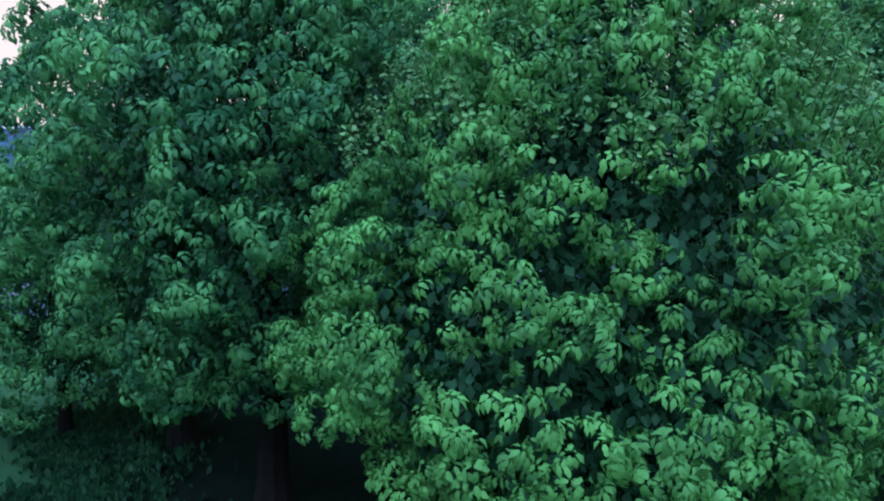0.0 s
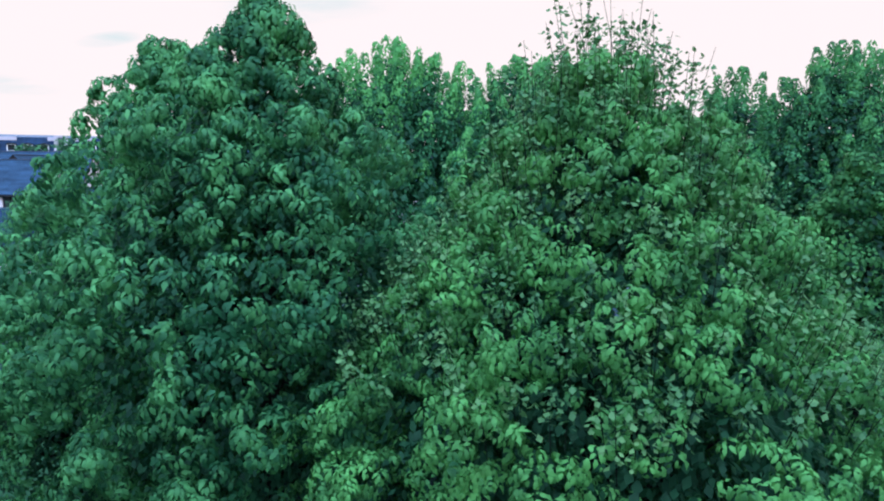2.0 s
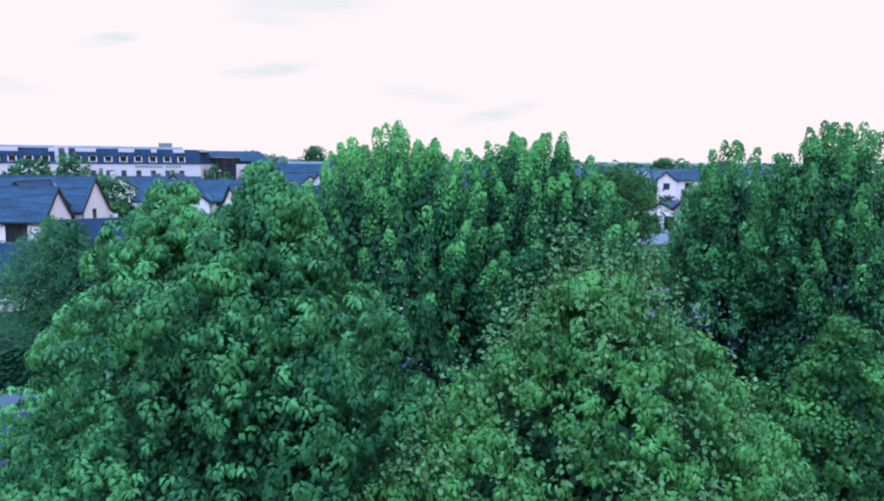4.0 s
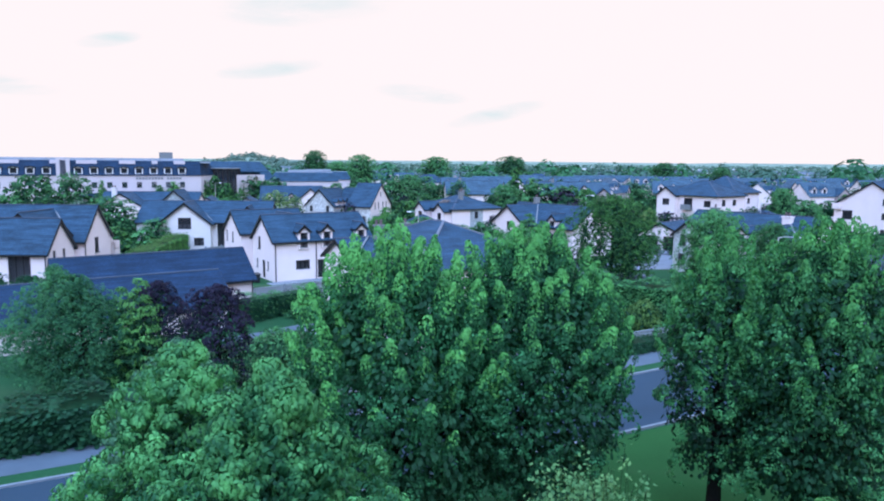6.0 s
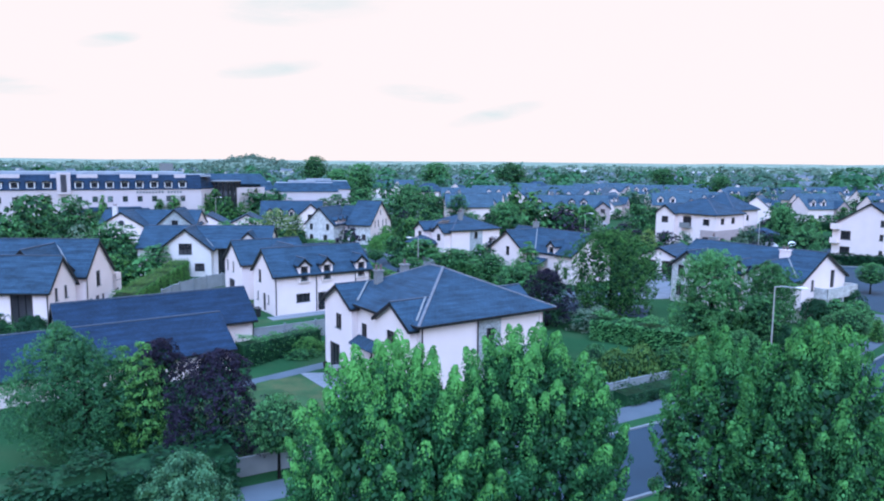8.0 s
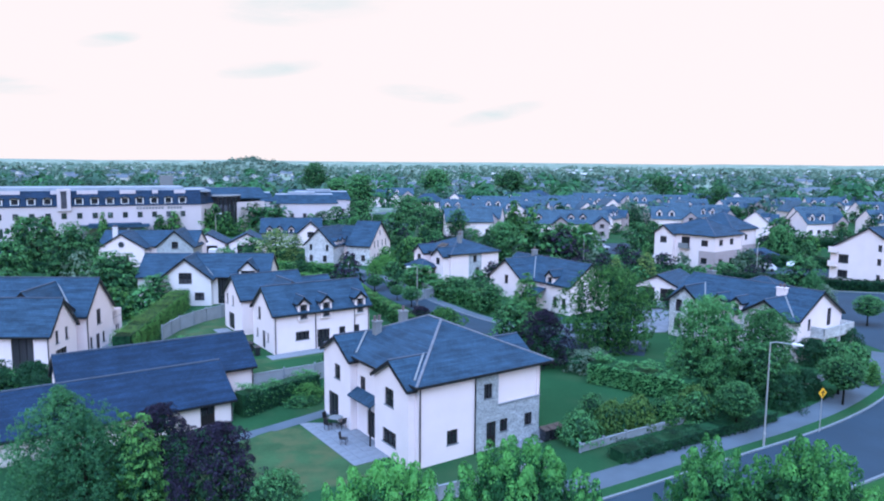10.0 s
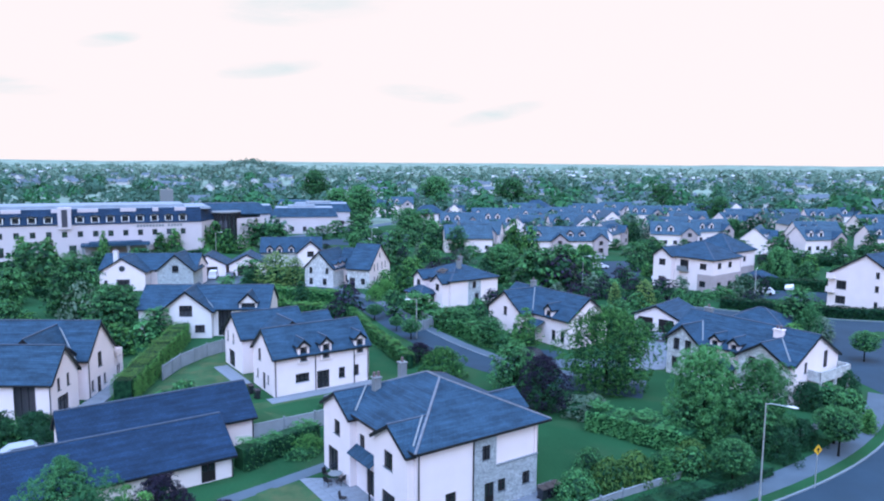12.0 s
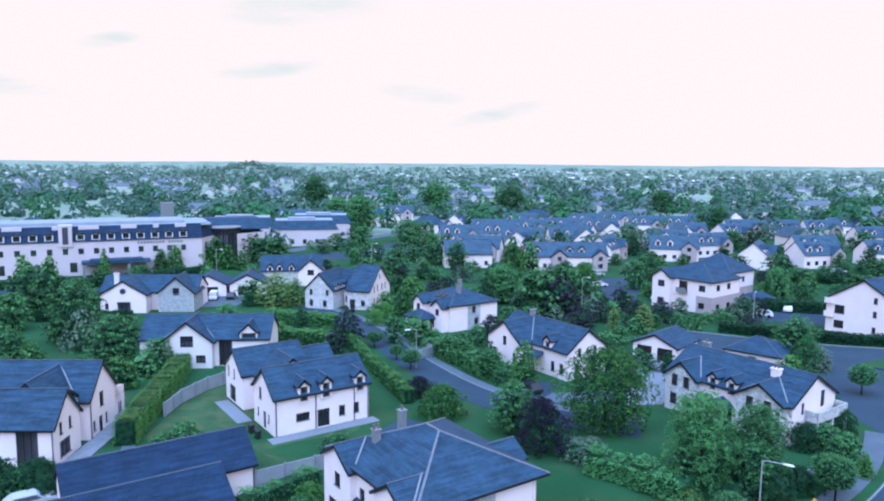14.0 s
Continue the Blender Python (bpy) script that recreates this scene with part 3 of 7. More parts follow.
def crown_points(rng, height, base, radius, profile, clusters, per, spread, stretch=1.0, lobes=0.16, depth=0.40):
    """Leaf places in drooping tufts on and below an uneven crown surface."""
    prof = PROFILES[profile]
    h, th = spiral(rng, prof, clusters, radius, height - base)
    a = rng.random(12) * 6.28
    wob = 1 + lobes * (np.sin(3 * th + a[0] + 3.1 * h) + 0.8 * np.sin(5 * th + a[1] - 6 * h) + 0.7 * np.sin(9 * h + 2 * th + a[2]) + 0.6 * np.sin(8 * th + 14 * h + a[3])) / 1.6
    inner = 1 - depth * rng.random(len(h)) ** 2.2
    r = radius * prof(h) * wob * inner
    top_wob = 1 + 0.03 * np.sin(4 * th + a[4])
    c = np.stack([r * np.cos(th), r * np.sin(th), base + (height - base) * h * top_wob], 1)
    out0 = unit(np.stack([np.cos(th), np.sin(th), 0.15 + 1.3 * (h - 0.35)], 1))
    n = len(h)
    az = rng.random((n, per)) * 2 * np.pi
    reach = np.sqrt(rng.random((n, per)))
    grow = spread * (0.55 + 0.9 * rng.random((n, 1)))
    ring = np.stack([np.cos(az), np.sin(az), np.zeros_like(az)], 2)
    dome = ring * reach[:, :, None]
    dome[:, :, 2] = np.sqrt(np.clip(1 - reach ** 2, 0, 1)) * stretch - 0.45
    at = c[:, None, :] + dome * grow[:, :, None] + rng.normal(0, 0.06, (n, per, 3)) * spread
    face = dome + out0[:, None, :] * 0.30
    face[:, :, 2] += (0.22 + 0.4 * h)[:, None]
    out = unit((ring * (0.25 + reach[:, :, None]) + out0[:, None, :] * 0.35).reshape(-1, 3))
    return at.reshape(-1, 3), out, unit(face.reshape(-1, 3))


def crown_boughs(rng, height, base, radius, profile, boughs, tufts, per, bough, flat=0.7, tuft=0.05, lobes=0.10, depth=0.22):
    """Leaf places in umbrella-like tufts, set over the upper and outer side of separate rounded boughs, with open gaps between these."""
    prof = PROFILES[profile]
    h, th = spiral(rng, prof, boughs, radius, height - base)
    lead = min(34, 6 + boughs // 5)
    h, th = np.concatenate([h, np.linspace(0.62, 1.0, lead)]), np.concatenate([th, np.arange(lead) * 2.4])
    n = len(h)
    a = rng.random(6) * 6.28
    wob = 1 + lobes * (np.sin(3 * th + a[0] + 3.1 * h) + 0.8 * np.sin(5 * th + a[1] - 6 * h) + 0.7 * np.sin(9 * h + 2 * th + a[2])) / 1.4
    wob[-lead:] = 0.30 + 0.5 * rng.random(lead)
    r = radius * prof(h) * wob * (1 - depth * rng.random(n) ** 1.6)
    c = np.stack([r * np.cos(th), r * np.sin(th), base + (height - base - 0.5 * bough) * h], 1)
    side = np.stack([np.cos(th), np.sin(th), np.zeros(n)], 1)
    size = bough * (0.6 + 0.75 * rng.random(n)) * (0.36 + 0.64 * np.clip(prof(h) * 1.5, 0, 1))
    d = unit(rng.normal(0, 1, (n * tufts, 3))).reshape(n, tufts, 3)
    d = d + side[:, None, :] * 0.60 + np.array([0, 0, 0.28])
    d = d / np.linalg.norm(d, axis=2, keepdims=True)
    reach = np.sum(d * side[:, None, :], axis=2)
    p = c[:, None, :] + d * size[:, None, None] * np.array([1, 1, flat]) * (0.82 + 0.26 * rng.random((n, tufts, 1)))
    p[:, :, 2] -= 0.30 * size[:, None] * np.clip(reach, 0, 1) ** 2
    axis = unit((d * 0.75 + np.array([0, 0, 0.42]) + rng.normal(0, 0.16, d.shape)).reshape(-1, 3))
    u = unit(np.cross(axis, np.array([0.31, 0.95, 0.05])))
    v = np.cross(axis, u)
    az = np.arange(per)[None] * 2.39996 + rng.random((n * tufts, 1)) * 6.28 + rng.normal(0, 0.2, (n * tufts, per))
    out = np.sqrt((np.arange(per)[None] + 0.4) / per) * np.ones((n * tufts, 1))
    ring = u[:, None, :] * np.cos(az)[:, :, None] + v[:, None, :] * np.sin(az)[:, :, None]
    up = axis[:, None, :] * np.sqrt(1.02 - out ** 2)[:, :, None]
    wide = tuft * (0.7 + 0.6 * rng.random((n * tufts, 1, 1)))
    at = p.reshape(-1, 1, 3) + (ring * out[:, :, None] + up) * wide + rng.normal(0, tuft * 0.10, ring.shape)
    face = ring * out[:, :, None] + up + axis[:, None, :] * 0.25
    return at.reshape(-1, 3), unit((ring * (0.3 + out[:, :, None])).reshape(-1, 3)), unit(face.reshape(-1, 3))


def crown_shoots(rng, height, base, radius, profile, shoots, per, long, thick, lobes=0.15, depth=0.35):
    """Leaf places on upright leafy shoots that stand side by side over an uneven crown."""
    prof = PROFILES[profile]
    h, th = spiral(rng, prof, shoots, radius, height - base)
    upper = h > 0.36 + 0.22 * rng.random(len(h))
    h, th = h[upper], th[upper]
    n = len(h)
    a = rng.random(6) * 6.28
    wob = 1 + lobes * (np.sin(3 * th + a[0] + 3.1 * h) + np.sin(5 * th + a[1] - 5 * h) + 0.8 * np.sin(9 * th + a[2]))
    r = radius * prof(h) * wob * (1 - depth * rng.random(n) ** 1.5)
    c = np.stack([r * np.cos(th), r * np.sin(th), base + (height - base) * h * 0.92], 1)
    out0 = np.stack([np.cos(th), np.sin(th), np.zeros(n)], 1)
    lean = unit(out0 * (0.12 + 0.85 * (1 - h))[:, None] + np.array([0, 0, 1.0]) + rng.normal(0, 0.04, (n, 3)))
    length = long * (0.65 + 0.7 * rng.random(n)) * (0.75 + 0.3 * h)
    k = rng.random((n, per)) ** 0.8
    az = rng.random((n, per)) * 2 * np.pi
    fat = thick * (0.75 + 0.5 * rng.random((n, 1))) * np.sqrt(np.clip(1 - 0.97 * k ** 2.2, 0, 1)) * (0.45 + 0.55 * np.sqrt(rng.random((n, per)))) * (1 + 0.10 * np.sin(10 * k + 6 * rng.random((n, 1))))
    ring = np.stack([np.cos(az), np.sin(az), np.zeros_like(az)], 2)
    at = c[:, None, :] + lean[:, None, :] * (length[:, None] * (k - 0.70))[:, :, None] + ring * fat[:, :, None]
    out = unit((ring + out0[:, None, :] * 0.2).reshape(-1, 3))
    face = ring * 0.9 + out0[:, None, :] * 0.1
    face[:, :, 2] = 0.30 + 0.8 * np.clip(k - 0.75, 0, 1)
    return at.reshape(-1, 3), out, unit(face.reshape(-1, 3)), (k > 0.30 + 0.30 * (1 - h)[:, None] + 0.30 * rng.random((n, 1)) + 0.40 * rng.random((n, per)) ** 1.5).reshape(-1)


def trunk_shape(rng, height, base, radius, thick, limbs=11):
    sh = Shape()
    lean = rng.normal(0, 0.02, 2) * height
    pts = [(lean[0] * k, lean[1] * k, height * 0.86 * k) for k in (0, 0.05, 0.15, 0.35, 0.6, 0.8, 1.0)]
    sh.tube(pts, [thick * r for r in (1.5, 1.15, 1.0, 0.8, 0.5, 0.28, 0.08)], 9)
    for k in range(limbs):
        z = base + (height - base) * (0.02 + 0.682 / limbs * k)
        th, reach = rng.random() * 6.28, radius * (0.85 - 0.5 / limbs * k)
        k0 = z / (height * 0.86)
        p0 = (lean[0] * k0, lean[1] * k0, z)
        p1 = (p0[0] + math.cos(th) * reach * 0.5, p0[1] + math.sin(th) * reach * 0.5, z + reach * 0.30)
        p2 = (p0[0] + math.cos(th + 0.15) * reach, p0[1] + math.sin(th + 0.15) * reach, z + reach * 0.75)
        sh.tube([p0, p1, p2], [thick * 0.42, thick * 0.25, thick * 0.06], 5)
        for s in (-0.5, 0.5):
            q = (p1[0] + math.cos(th + s) * reach * 0.45, p1[1] + math.sin(th + s) * reach * 0.45, p1[2] + reach * 0.3)
            sh.tube([p1, q], [thick * 0.2, thick * 0.04], 4)
    return sh


def tree(name, seed, height, base, radius, profile, clusters, per, spread, size, leaf, mat, label, category="tree", stretch=1.0, lobes=0.16, thick=None, droop=0.9, depth=0.40, shoots=None, fill=0, fill_size=0.35, tips=None, jitter=0.22, limbs=11, twigs=0, boughs=None):
    """A tree at the origin: trunk with limbs, a crown of separate leaves, and darker leaves inside it as painted shade.
    """
    rng = np.random.default_rng(seed)
    t = thing(name, 0, 0, 0, 0, label, category)
    part("trunk", trunk_shape(rng, height, base, radius, thick or 0.022 * height, limbs), BARK, t, "brown bark trunk and limbs")
    if shoots:
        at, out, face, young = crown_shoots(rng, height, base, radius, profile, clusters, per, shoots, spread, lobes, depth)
        # paler shoot leaves: young growth, with the top light put into the colour
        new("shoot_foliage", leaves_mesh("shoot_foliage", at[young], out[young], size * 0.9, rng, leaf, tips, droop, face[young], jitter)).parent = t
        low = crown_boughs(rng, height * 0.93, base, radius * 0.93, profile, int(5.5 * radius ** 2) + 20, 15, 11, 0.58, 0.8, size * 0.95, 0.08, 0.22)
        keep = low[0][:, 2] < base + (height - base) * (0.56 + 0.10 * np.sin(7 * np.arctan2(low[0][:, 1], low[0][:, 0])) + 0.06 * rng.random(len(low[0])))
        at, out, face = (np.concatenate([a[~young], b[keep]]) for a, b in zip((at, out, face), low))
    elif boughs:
        at, out, face = crown_boughs(rng, height, base, radius, profile, clusters, boughs, per, spread, stretch, size * 0.95, lobes, depth)
    else:
        at, out, face = crown_points(rng, height, base, radius, profile, clusters, per, spread, stretch, lobes, depth)
    if twigs:
        th, q = rng.random(twigs) * 6.28, 0.78 * np.sqrt(rng.random(twigs))
        q[:40] *= 0.3
        up = (0.40 + 0.50 * rng.random(twigs)) * np.clip(1.6 - 2.0 * q, 0.7, 1.6)
        foot = np.stack([radius * q * np.cos(th), radius * q * np.sin(th), base + (height - base) * (0.985 - 0.58 * q ** 1.25)], 1)
        lean = unit(np.stack([0.5 * q * np.cos(th), 0.5 * q * np.sin(th), np.ones(twigs)], 1) + rng.normal(0, 0.10, (twigs, 3)))
        k = rng.random((twigs, 26))
        p = foot[:, None, :] + lean[:, None, :] * (k * up[:, None])[:, :, None] + rng.normal(0, 1, (twigs, 26, 3)) * (0.085 - 0.05 * k)[:, :, None]
        o = unit(rng.normal(0, 1, (twigs * 26, 3)) + np.array([0, 0, 0.2]))
        young = leaves_mesh("young_leaves", p.reshape(-1, 3), o, size * (0.65 + 0.5 * rng.random(len(o))), rng, LEAF_BROAD, tips, 0.5, unit(o * 0.5 + np.array([0, 0, 0.7])), jitter)
        new("young_leaves", young).parent = t
        stems = Shape()
        for f, w, u in zip(foot, lean, up):
            stems.tube([tuple(f - w * 0.3), tuple(f + w * u)], [0.006, 0.003], 3)
        part("twig", stems, BARK, t, "thin upright twigs")
    me = leaves_mesh("crown", at, out, size * (0.65 + 0.6 * rng.random(len(at))), rng, leaf, mat, droop, face, jitter)
    new("crown", me).parent = t
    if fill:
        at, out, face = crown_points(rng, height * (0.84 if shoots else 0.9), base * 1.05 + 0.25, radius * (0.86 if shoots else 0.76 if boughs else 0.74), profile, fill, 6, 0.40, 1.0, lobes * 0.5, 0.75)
        new("inner_crown", leaves_mesh("inner_crown", at, out, fill_size * (0.7 + 0.5 * rng.random(len(at))), rng, LEAF_BLADE, SHADELEAF, 0.9, face)).parent = t
    return t


def stand(t, x, y, turn=0.0, k=1.0, z=None):
    """Stands a thing on the ground."""
    t.matrix_basis = pose(x, y, rise(y) if z is None else z, 0, 0, turn) @ Matrix.Scale(k, 4)
    return t


def again(t, x, y, turn, k, z=None, flat=1.0, label=""):
    c = copy_thing(t, Matrix.Identity(4))
    c.matrix_basis = pose(x, y, rise(y) if z is None else z, 0, 0, turn) @ Matrix.Diagonal((k, k, k * flat, 1))
    return tagged(c, label)


def hedge(seed, pts, width, height, mat, label, dense=70, size=0.16, name="hedge", wobble=0.08, sides=None):
    """A clipped hedge along a line: a dark core with leaves all over its faces; with sides given, the light on top is
    put into the leaf colours.
    """
    rng = np.random.default_rng(seed)
    t = thing(name, pts[0][0], pts[0][1], rise(pts[0][1]), 0, label, "hedge")
    core, at, out = Shape(), [], []
    o = Vector((pts[0][0], pts[0][1], 0))
    for (xa, ya), (xb, yb) in zip(pts, pts[1:]):
        a, b = Vector((xa, ya, 0)) - o, Vector((xb, yb, 0)) - o
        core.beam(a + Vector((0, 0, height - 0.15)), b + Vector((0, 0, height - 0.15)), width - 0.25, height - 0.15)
        L = (b - a).length
        d = np.array((b - a).normalized())
        s = np.array((d[1], -d[0], 0))
        n = int(L * (2 * height + width) * dense)
        u, w = rng.random(n) * L, rng.random(n) * (2 * height + width)
        ripple = wobble * (np.sin(u * 2.1) + np.sin(u * 0.83 + 1) + 0.6 * np.sin(u * 5.3))
        left, right = w < height, w > height + width
        across = np.where(left, -width / 2, np.where(right, width / 2, w - height - width / 2))
        z = np.where(left, w, np.where(right, w - height - width, height))
        p = np.array(a)[None] + u[:, None] * d + across[:, None] * s
        p[:, 2] = z + np.where(left | right, 0, ripple)
        p += rng.normal(0, 0.07, p.shape)
        o_ = np.where(left[:, None], -s, np.where(right[:, None], s, np.array([0, 0, 1.0])))
        p += (o_ * (ripple * 0.6)[:, None])
        at.append(p)
        out.append(o_ + np.array([0, 0, 0.25]))
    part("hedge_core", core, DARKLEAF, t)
    at, out = np.concatenate(at), unit(np.concatenate(out))
    # paler leaves on top stand for light, darker ones on the sides for shade
    lit_top = (out[:, 2] > 0.9) | (rng.random(len(at)) > 0.85) if sides else np.ones(len(at), bool)
    for pick, name_, m in ((lit_top, "hedge_top", mat), (~lit_top, "hedge_sides", sides)):
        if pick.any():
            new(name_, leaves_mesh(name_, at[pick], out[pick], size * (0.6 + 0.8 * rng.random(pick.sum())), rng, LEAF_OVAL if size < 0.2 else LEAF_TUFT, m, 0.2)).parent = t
    return t


def ribbon(name, pts, left, right, z, mat, kind="structure", label="", category="", parent=None, depth=0.0):
    """A strip of ground along a line, from left to right of it (metres), following the ground's height."""
    sh, rows = Shape(), []
    fine = []
    for (xa, ya), (xb, yb) in zip(pts, pts[1:]):
        n = max(1, int(math.hypot(xb - xa, yb - ya) / 2.5))
        fine += [(xa + (xb - xa) * k / n, ya + (yb - ya) * k / n) for k in range(n)]
    fine.append(pts[-1])
    for _ in range(6):
        fine = [fine[0]] + [((a[0] + 2 * b[0] + c[0]) / 4, (a[1] + 2 * b[1] + c[1]) / 4) for a, b, c in zip(fine, fine[1:], fine[2:])] + [fine[-1]]
    for i, p in enumerate(fine):
        a, b = fine[max(i - 1, 0)], fine[min(i + 1, len(fine) - 1)]
        d = Vector((b[0] - a[0], b[1] - a[1])).normalized()
        rows.append([(p[0] - d.y * w, p[1] + d.x * w, rise(p[1] + d.x * w) + z) for w in (left, right)])
    for r, s in zip(rows, rows[1:]):
        q = [r[1], s[1], s[0], r[0]]
        sh.face(q)
        if depth:
            sh.face([(*r[1][:2], r[1][2] - depth), (*s[1][:2], s[1][2] - depth), s[1], r[1]])
            sh.face([r[0], s[0], (*s[0][:2], s[0][2] - depth), (*r[0][:2], r[0][2] - depth)])
    return tagged(part(name, sh, mat, parent), label, category, "", kind)


def patch(name, pts, z, mat, label="", category="", kind="structure"):
    """A flat piece of ground with a given outline."""
    sh = Shape()
    sh.face([(x, y, rise(y) + z) for x, y in pts])
    return tagged(part(name, sh, mat), label, category, "", kind)

# ---- the land ----
sheet = Shape()
xs = [-4600, -2500, -1200, -600, -300, -160, -90, -50, -25, 0, 25, 50, 90, 160, 300, 600, 1200, 2500, 4600]
ys = [-400, -100, -30, 10, 30, 50, 55, 58, 61, 64, 67, 70, 73, 76, 90, 120, 180, 300]
for ya, yb in zip(ys, ys[1:]):
    for xa, xb in zip(xs, xs[1:]):
        sheet.face([(xa, ya, rise(ya)), (xb, ya, rise(ya)), (xb, yb, rise(yb)), (xa, yb, rise(yb))])
for ya, yb in zip((300, 600, 1200, 2500), (600, 1200, 2500, 4700)):
    for xa, xb in zip(xs, xs[1:]):
        sheet.face([(xa, ya, 0), (xb, ya, 0), (xb, yb, 0), (xa, yb, 0)])
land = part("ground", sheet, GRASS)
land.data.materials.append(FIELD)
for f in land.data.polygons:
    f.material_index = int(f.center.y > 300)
tagged(land, "short green lawn grass spreading over level ground", "ground", "", "structure")

for outline, lab in (([(-33.0, 76.0), (-24.5, 74.8), (-22.2, 86.0), (-25.8, 99.0), (-31.0, 94.5), (-32.8, 88.0)], "worn garden lawn beside the dormered house"), ([(-20.5, 74.5), (-16.6, 70.6), (-9.2, 79.6), (-9.0, 82.6)], "narrow lawn before the dormered house"),
                     ([(-15.6, 41.5), (-7.4, 46.0), (-3.2, 48.2), (-5.0, 51.2), (-7.6, 54.6), (-9.8, 57.2), (-12.6, 57.4), (-16.4, 53.4), (-18.6, 48.0)], "rounded garden lawn beside the patio")):
    patch("lawn", outline, 0.012, GARDENLAWN, lab, "lawn")

# unseen dark leaf wall, added behind the camera to block low horizon light
BLOCKER_LINE = [(-75, 4), (-52, -8), (-30, -15), (-10, -18), (10, -18), (30, -15), (52, -8), (75, 4)]
blocker = Shape()
for (xa, ya), (xb, yb) in zip(BLOCKER_LINE, BLOCKER_LINE[1:]):
    for k in range(12):
        p, q = ((xa + (xb - xa) * f / 12, ya + (yb - ya) * f / 12, 14 + 2.2 * noise.noise((xa + (xb - xa) * f / 12, 0.3 * ya, 4.0))) for f in (k, k + 1))
        pb, qb = (p[0], p[1] - 5, p[2] - 1.5), (q[0], q[1] - 5, q[2] - 1.5)
        for f in ([(*p[:2], -0.7), p, q, (*q[:2], -0.7)], [p, pb, qb, q], [pb, (*pb[:2], -0.7), (*qb[:2], -0.7), qb]):
            blocker.face(f)
tagged(part("backdrop", blocker, DARKLEAF), "unseen dark leaf wall added behind the camera to block low light", "trees", "", "structure")

# the estate road that sweeps past the near house
ROAD = [(-60, 6.0), (-30, 22.3), (-8, 34.2), (10.3, 43.9), (16.2, 47.5), (25.3, 53.2), (31.6, 56.5), (41.8, 63.9), (50, 72.5), (57, 84), (63, 97), (72, 112)]
ribbon("road", ROAD, 0.0, -7.2, 0.03, ASPHALT, label="dark grey asphalt estate road", category="road")
SIDE = ROAD[:8] + [(49.6, 72.0), (53.2, 78.5)]
ribbon("kerb", SIDE, 0.18, 0.0, 0.13, KERB, label="pale concrete kerb along the estate road", category="kerb", depth=0.2)
ribbon("kerb", ROAD, -7.2, -7.38, 0.13, KERB, label="pale concrete kerb beside the mown lawn", category="kerb", depth=0.2)
ribbon("verge", SIDE, 1.2, 0.18, 0.10, GRASS, label="narrow mown grass verge behind the kerb", category="verge", depth=0.1)
ribbon("pavement", SIDE, 3.4, 1.2, 0.11, PAVING, label="pale concrete footpath beside the verge", category="pavement", depth=0.1)
patch("lawn", [(5, 32.4), (10, 35.2), (14.5, 37.6), (20.5, 41.2), (30, 47.0), (37, 50.8), (48, 59), (60, 50), (60, 20), (10, 20)], 0.02, MOWN, "bright mown lawn under the tall trees", "lawn")
# the near trees' shade on the grass, painted as a near-black patch
SHADE_RIM = [(0.2 + (6.9 + 0.5 * math.sin(5 * a + 1) + 0.35 * math.sin(11 * a)) * math.cos(a) - 1.2 * math.sin(a), 13.2 + (5.6 + 0.4 * math.sin(4 * a) + 0.3 * math.sin(13 * a)) * math.sin(a)) for a in (2 * math.pi * k / 72 for k in range(72))]
patch("planting_bed", SHADE_RIM, 0.015, SHADEGROUND, "near-black ground patch painted as the near trees' shade", "mulch")
# the lane between the white houses
LANE = [(-30, 152), (-19, 138), (-12, 127), (-6, 111.5), (-0.7, 101), (4, 93), (9.5, 87), (16, 82.8), (24, 80)]
ribbon("road", LANE, 2.6, -2.6, 0.03, ASPHALT, label="grey asphalt lane between the garden hedges", category="road")
ribbon("kerb", LANE, 2.75, 2.6, 0.12, KERB, label="pale kerb of the lane", category="kerb", depth=0.15)
ribbon("pavement", LANE, 4.3, 2.75, 0.10, PAVING, label="concrete footpath beside the lane", category="pavement", depth=0.1)
ribbon("road", [(8, 91), (16, 91.5), (24, 92)], 2.0, -2.0, 0.035, PAVING, label="pale gravel drive", category="drive")
# the wide road and turning place behind the stone-fronted house
patch("road", [(44, 131.4), (48.9, 128.6), (57.5, 124.1), (66.7, 119.9), (75.5, 118.1), (110, 112), (110, 94), (74, 111), (66, 102.5), (59, 88.5), (52, 77.5), (51.6, 84), (54.2, 93), (54.5, 101), (51, 111), (43, 122)], 0.026, ASPHALT, "wide asphalt turning place", "road")
patch("verge", [(66, 108.5), (70, 110.8), (77, 109.5), (80, 106), (74, 104), (68.5, 104.8)], 0.16, GRASS, "rounded grass island in the turning place", "verge")
ribbon("kerb", [(44, 131.6), (48.9, 128.8), (57.5, 124.3), (66.7, 120.1), (75.5, 118.3), (110, 112.2)], 0.2, 0.0, 0.13, KERB, label="pale kerb of the turning place", category="kerb", depth=0.2)

# ---- houses ----
GRID = 34.5  # the estate's streets lie this many degrees off


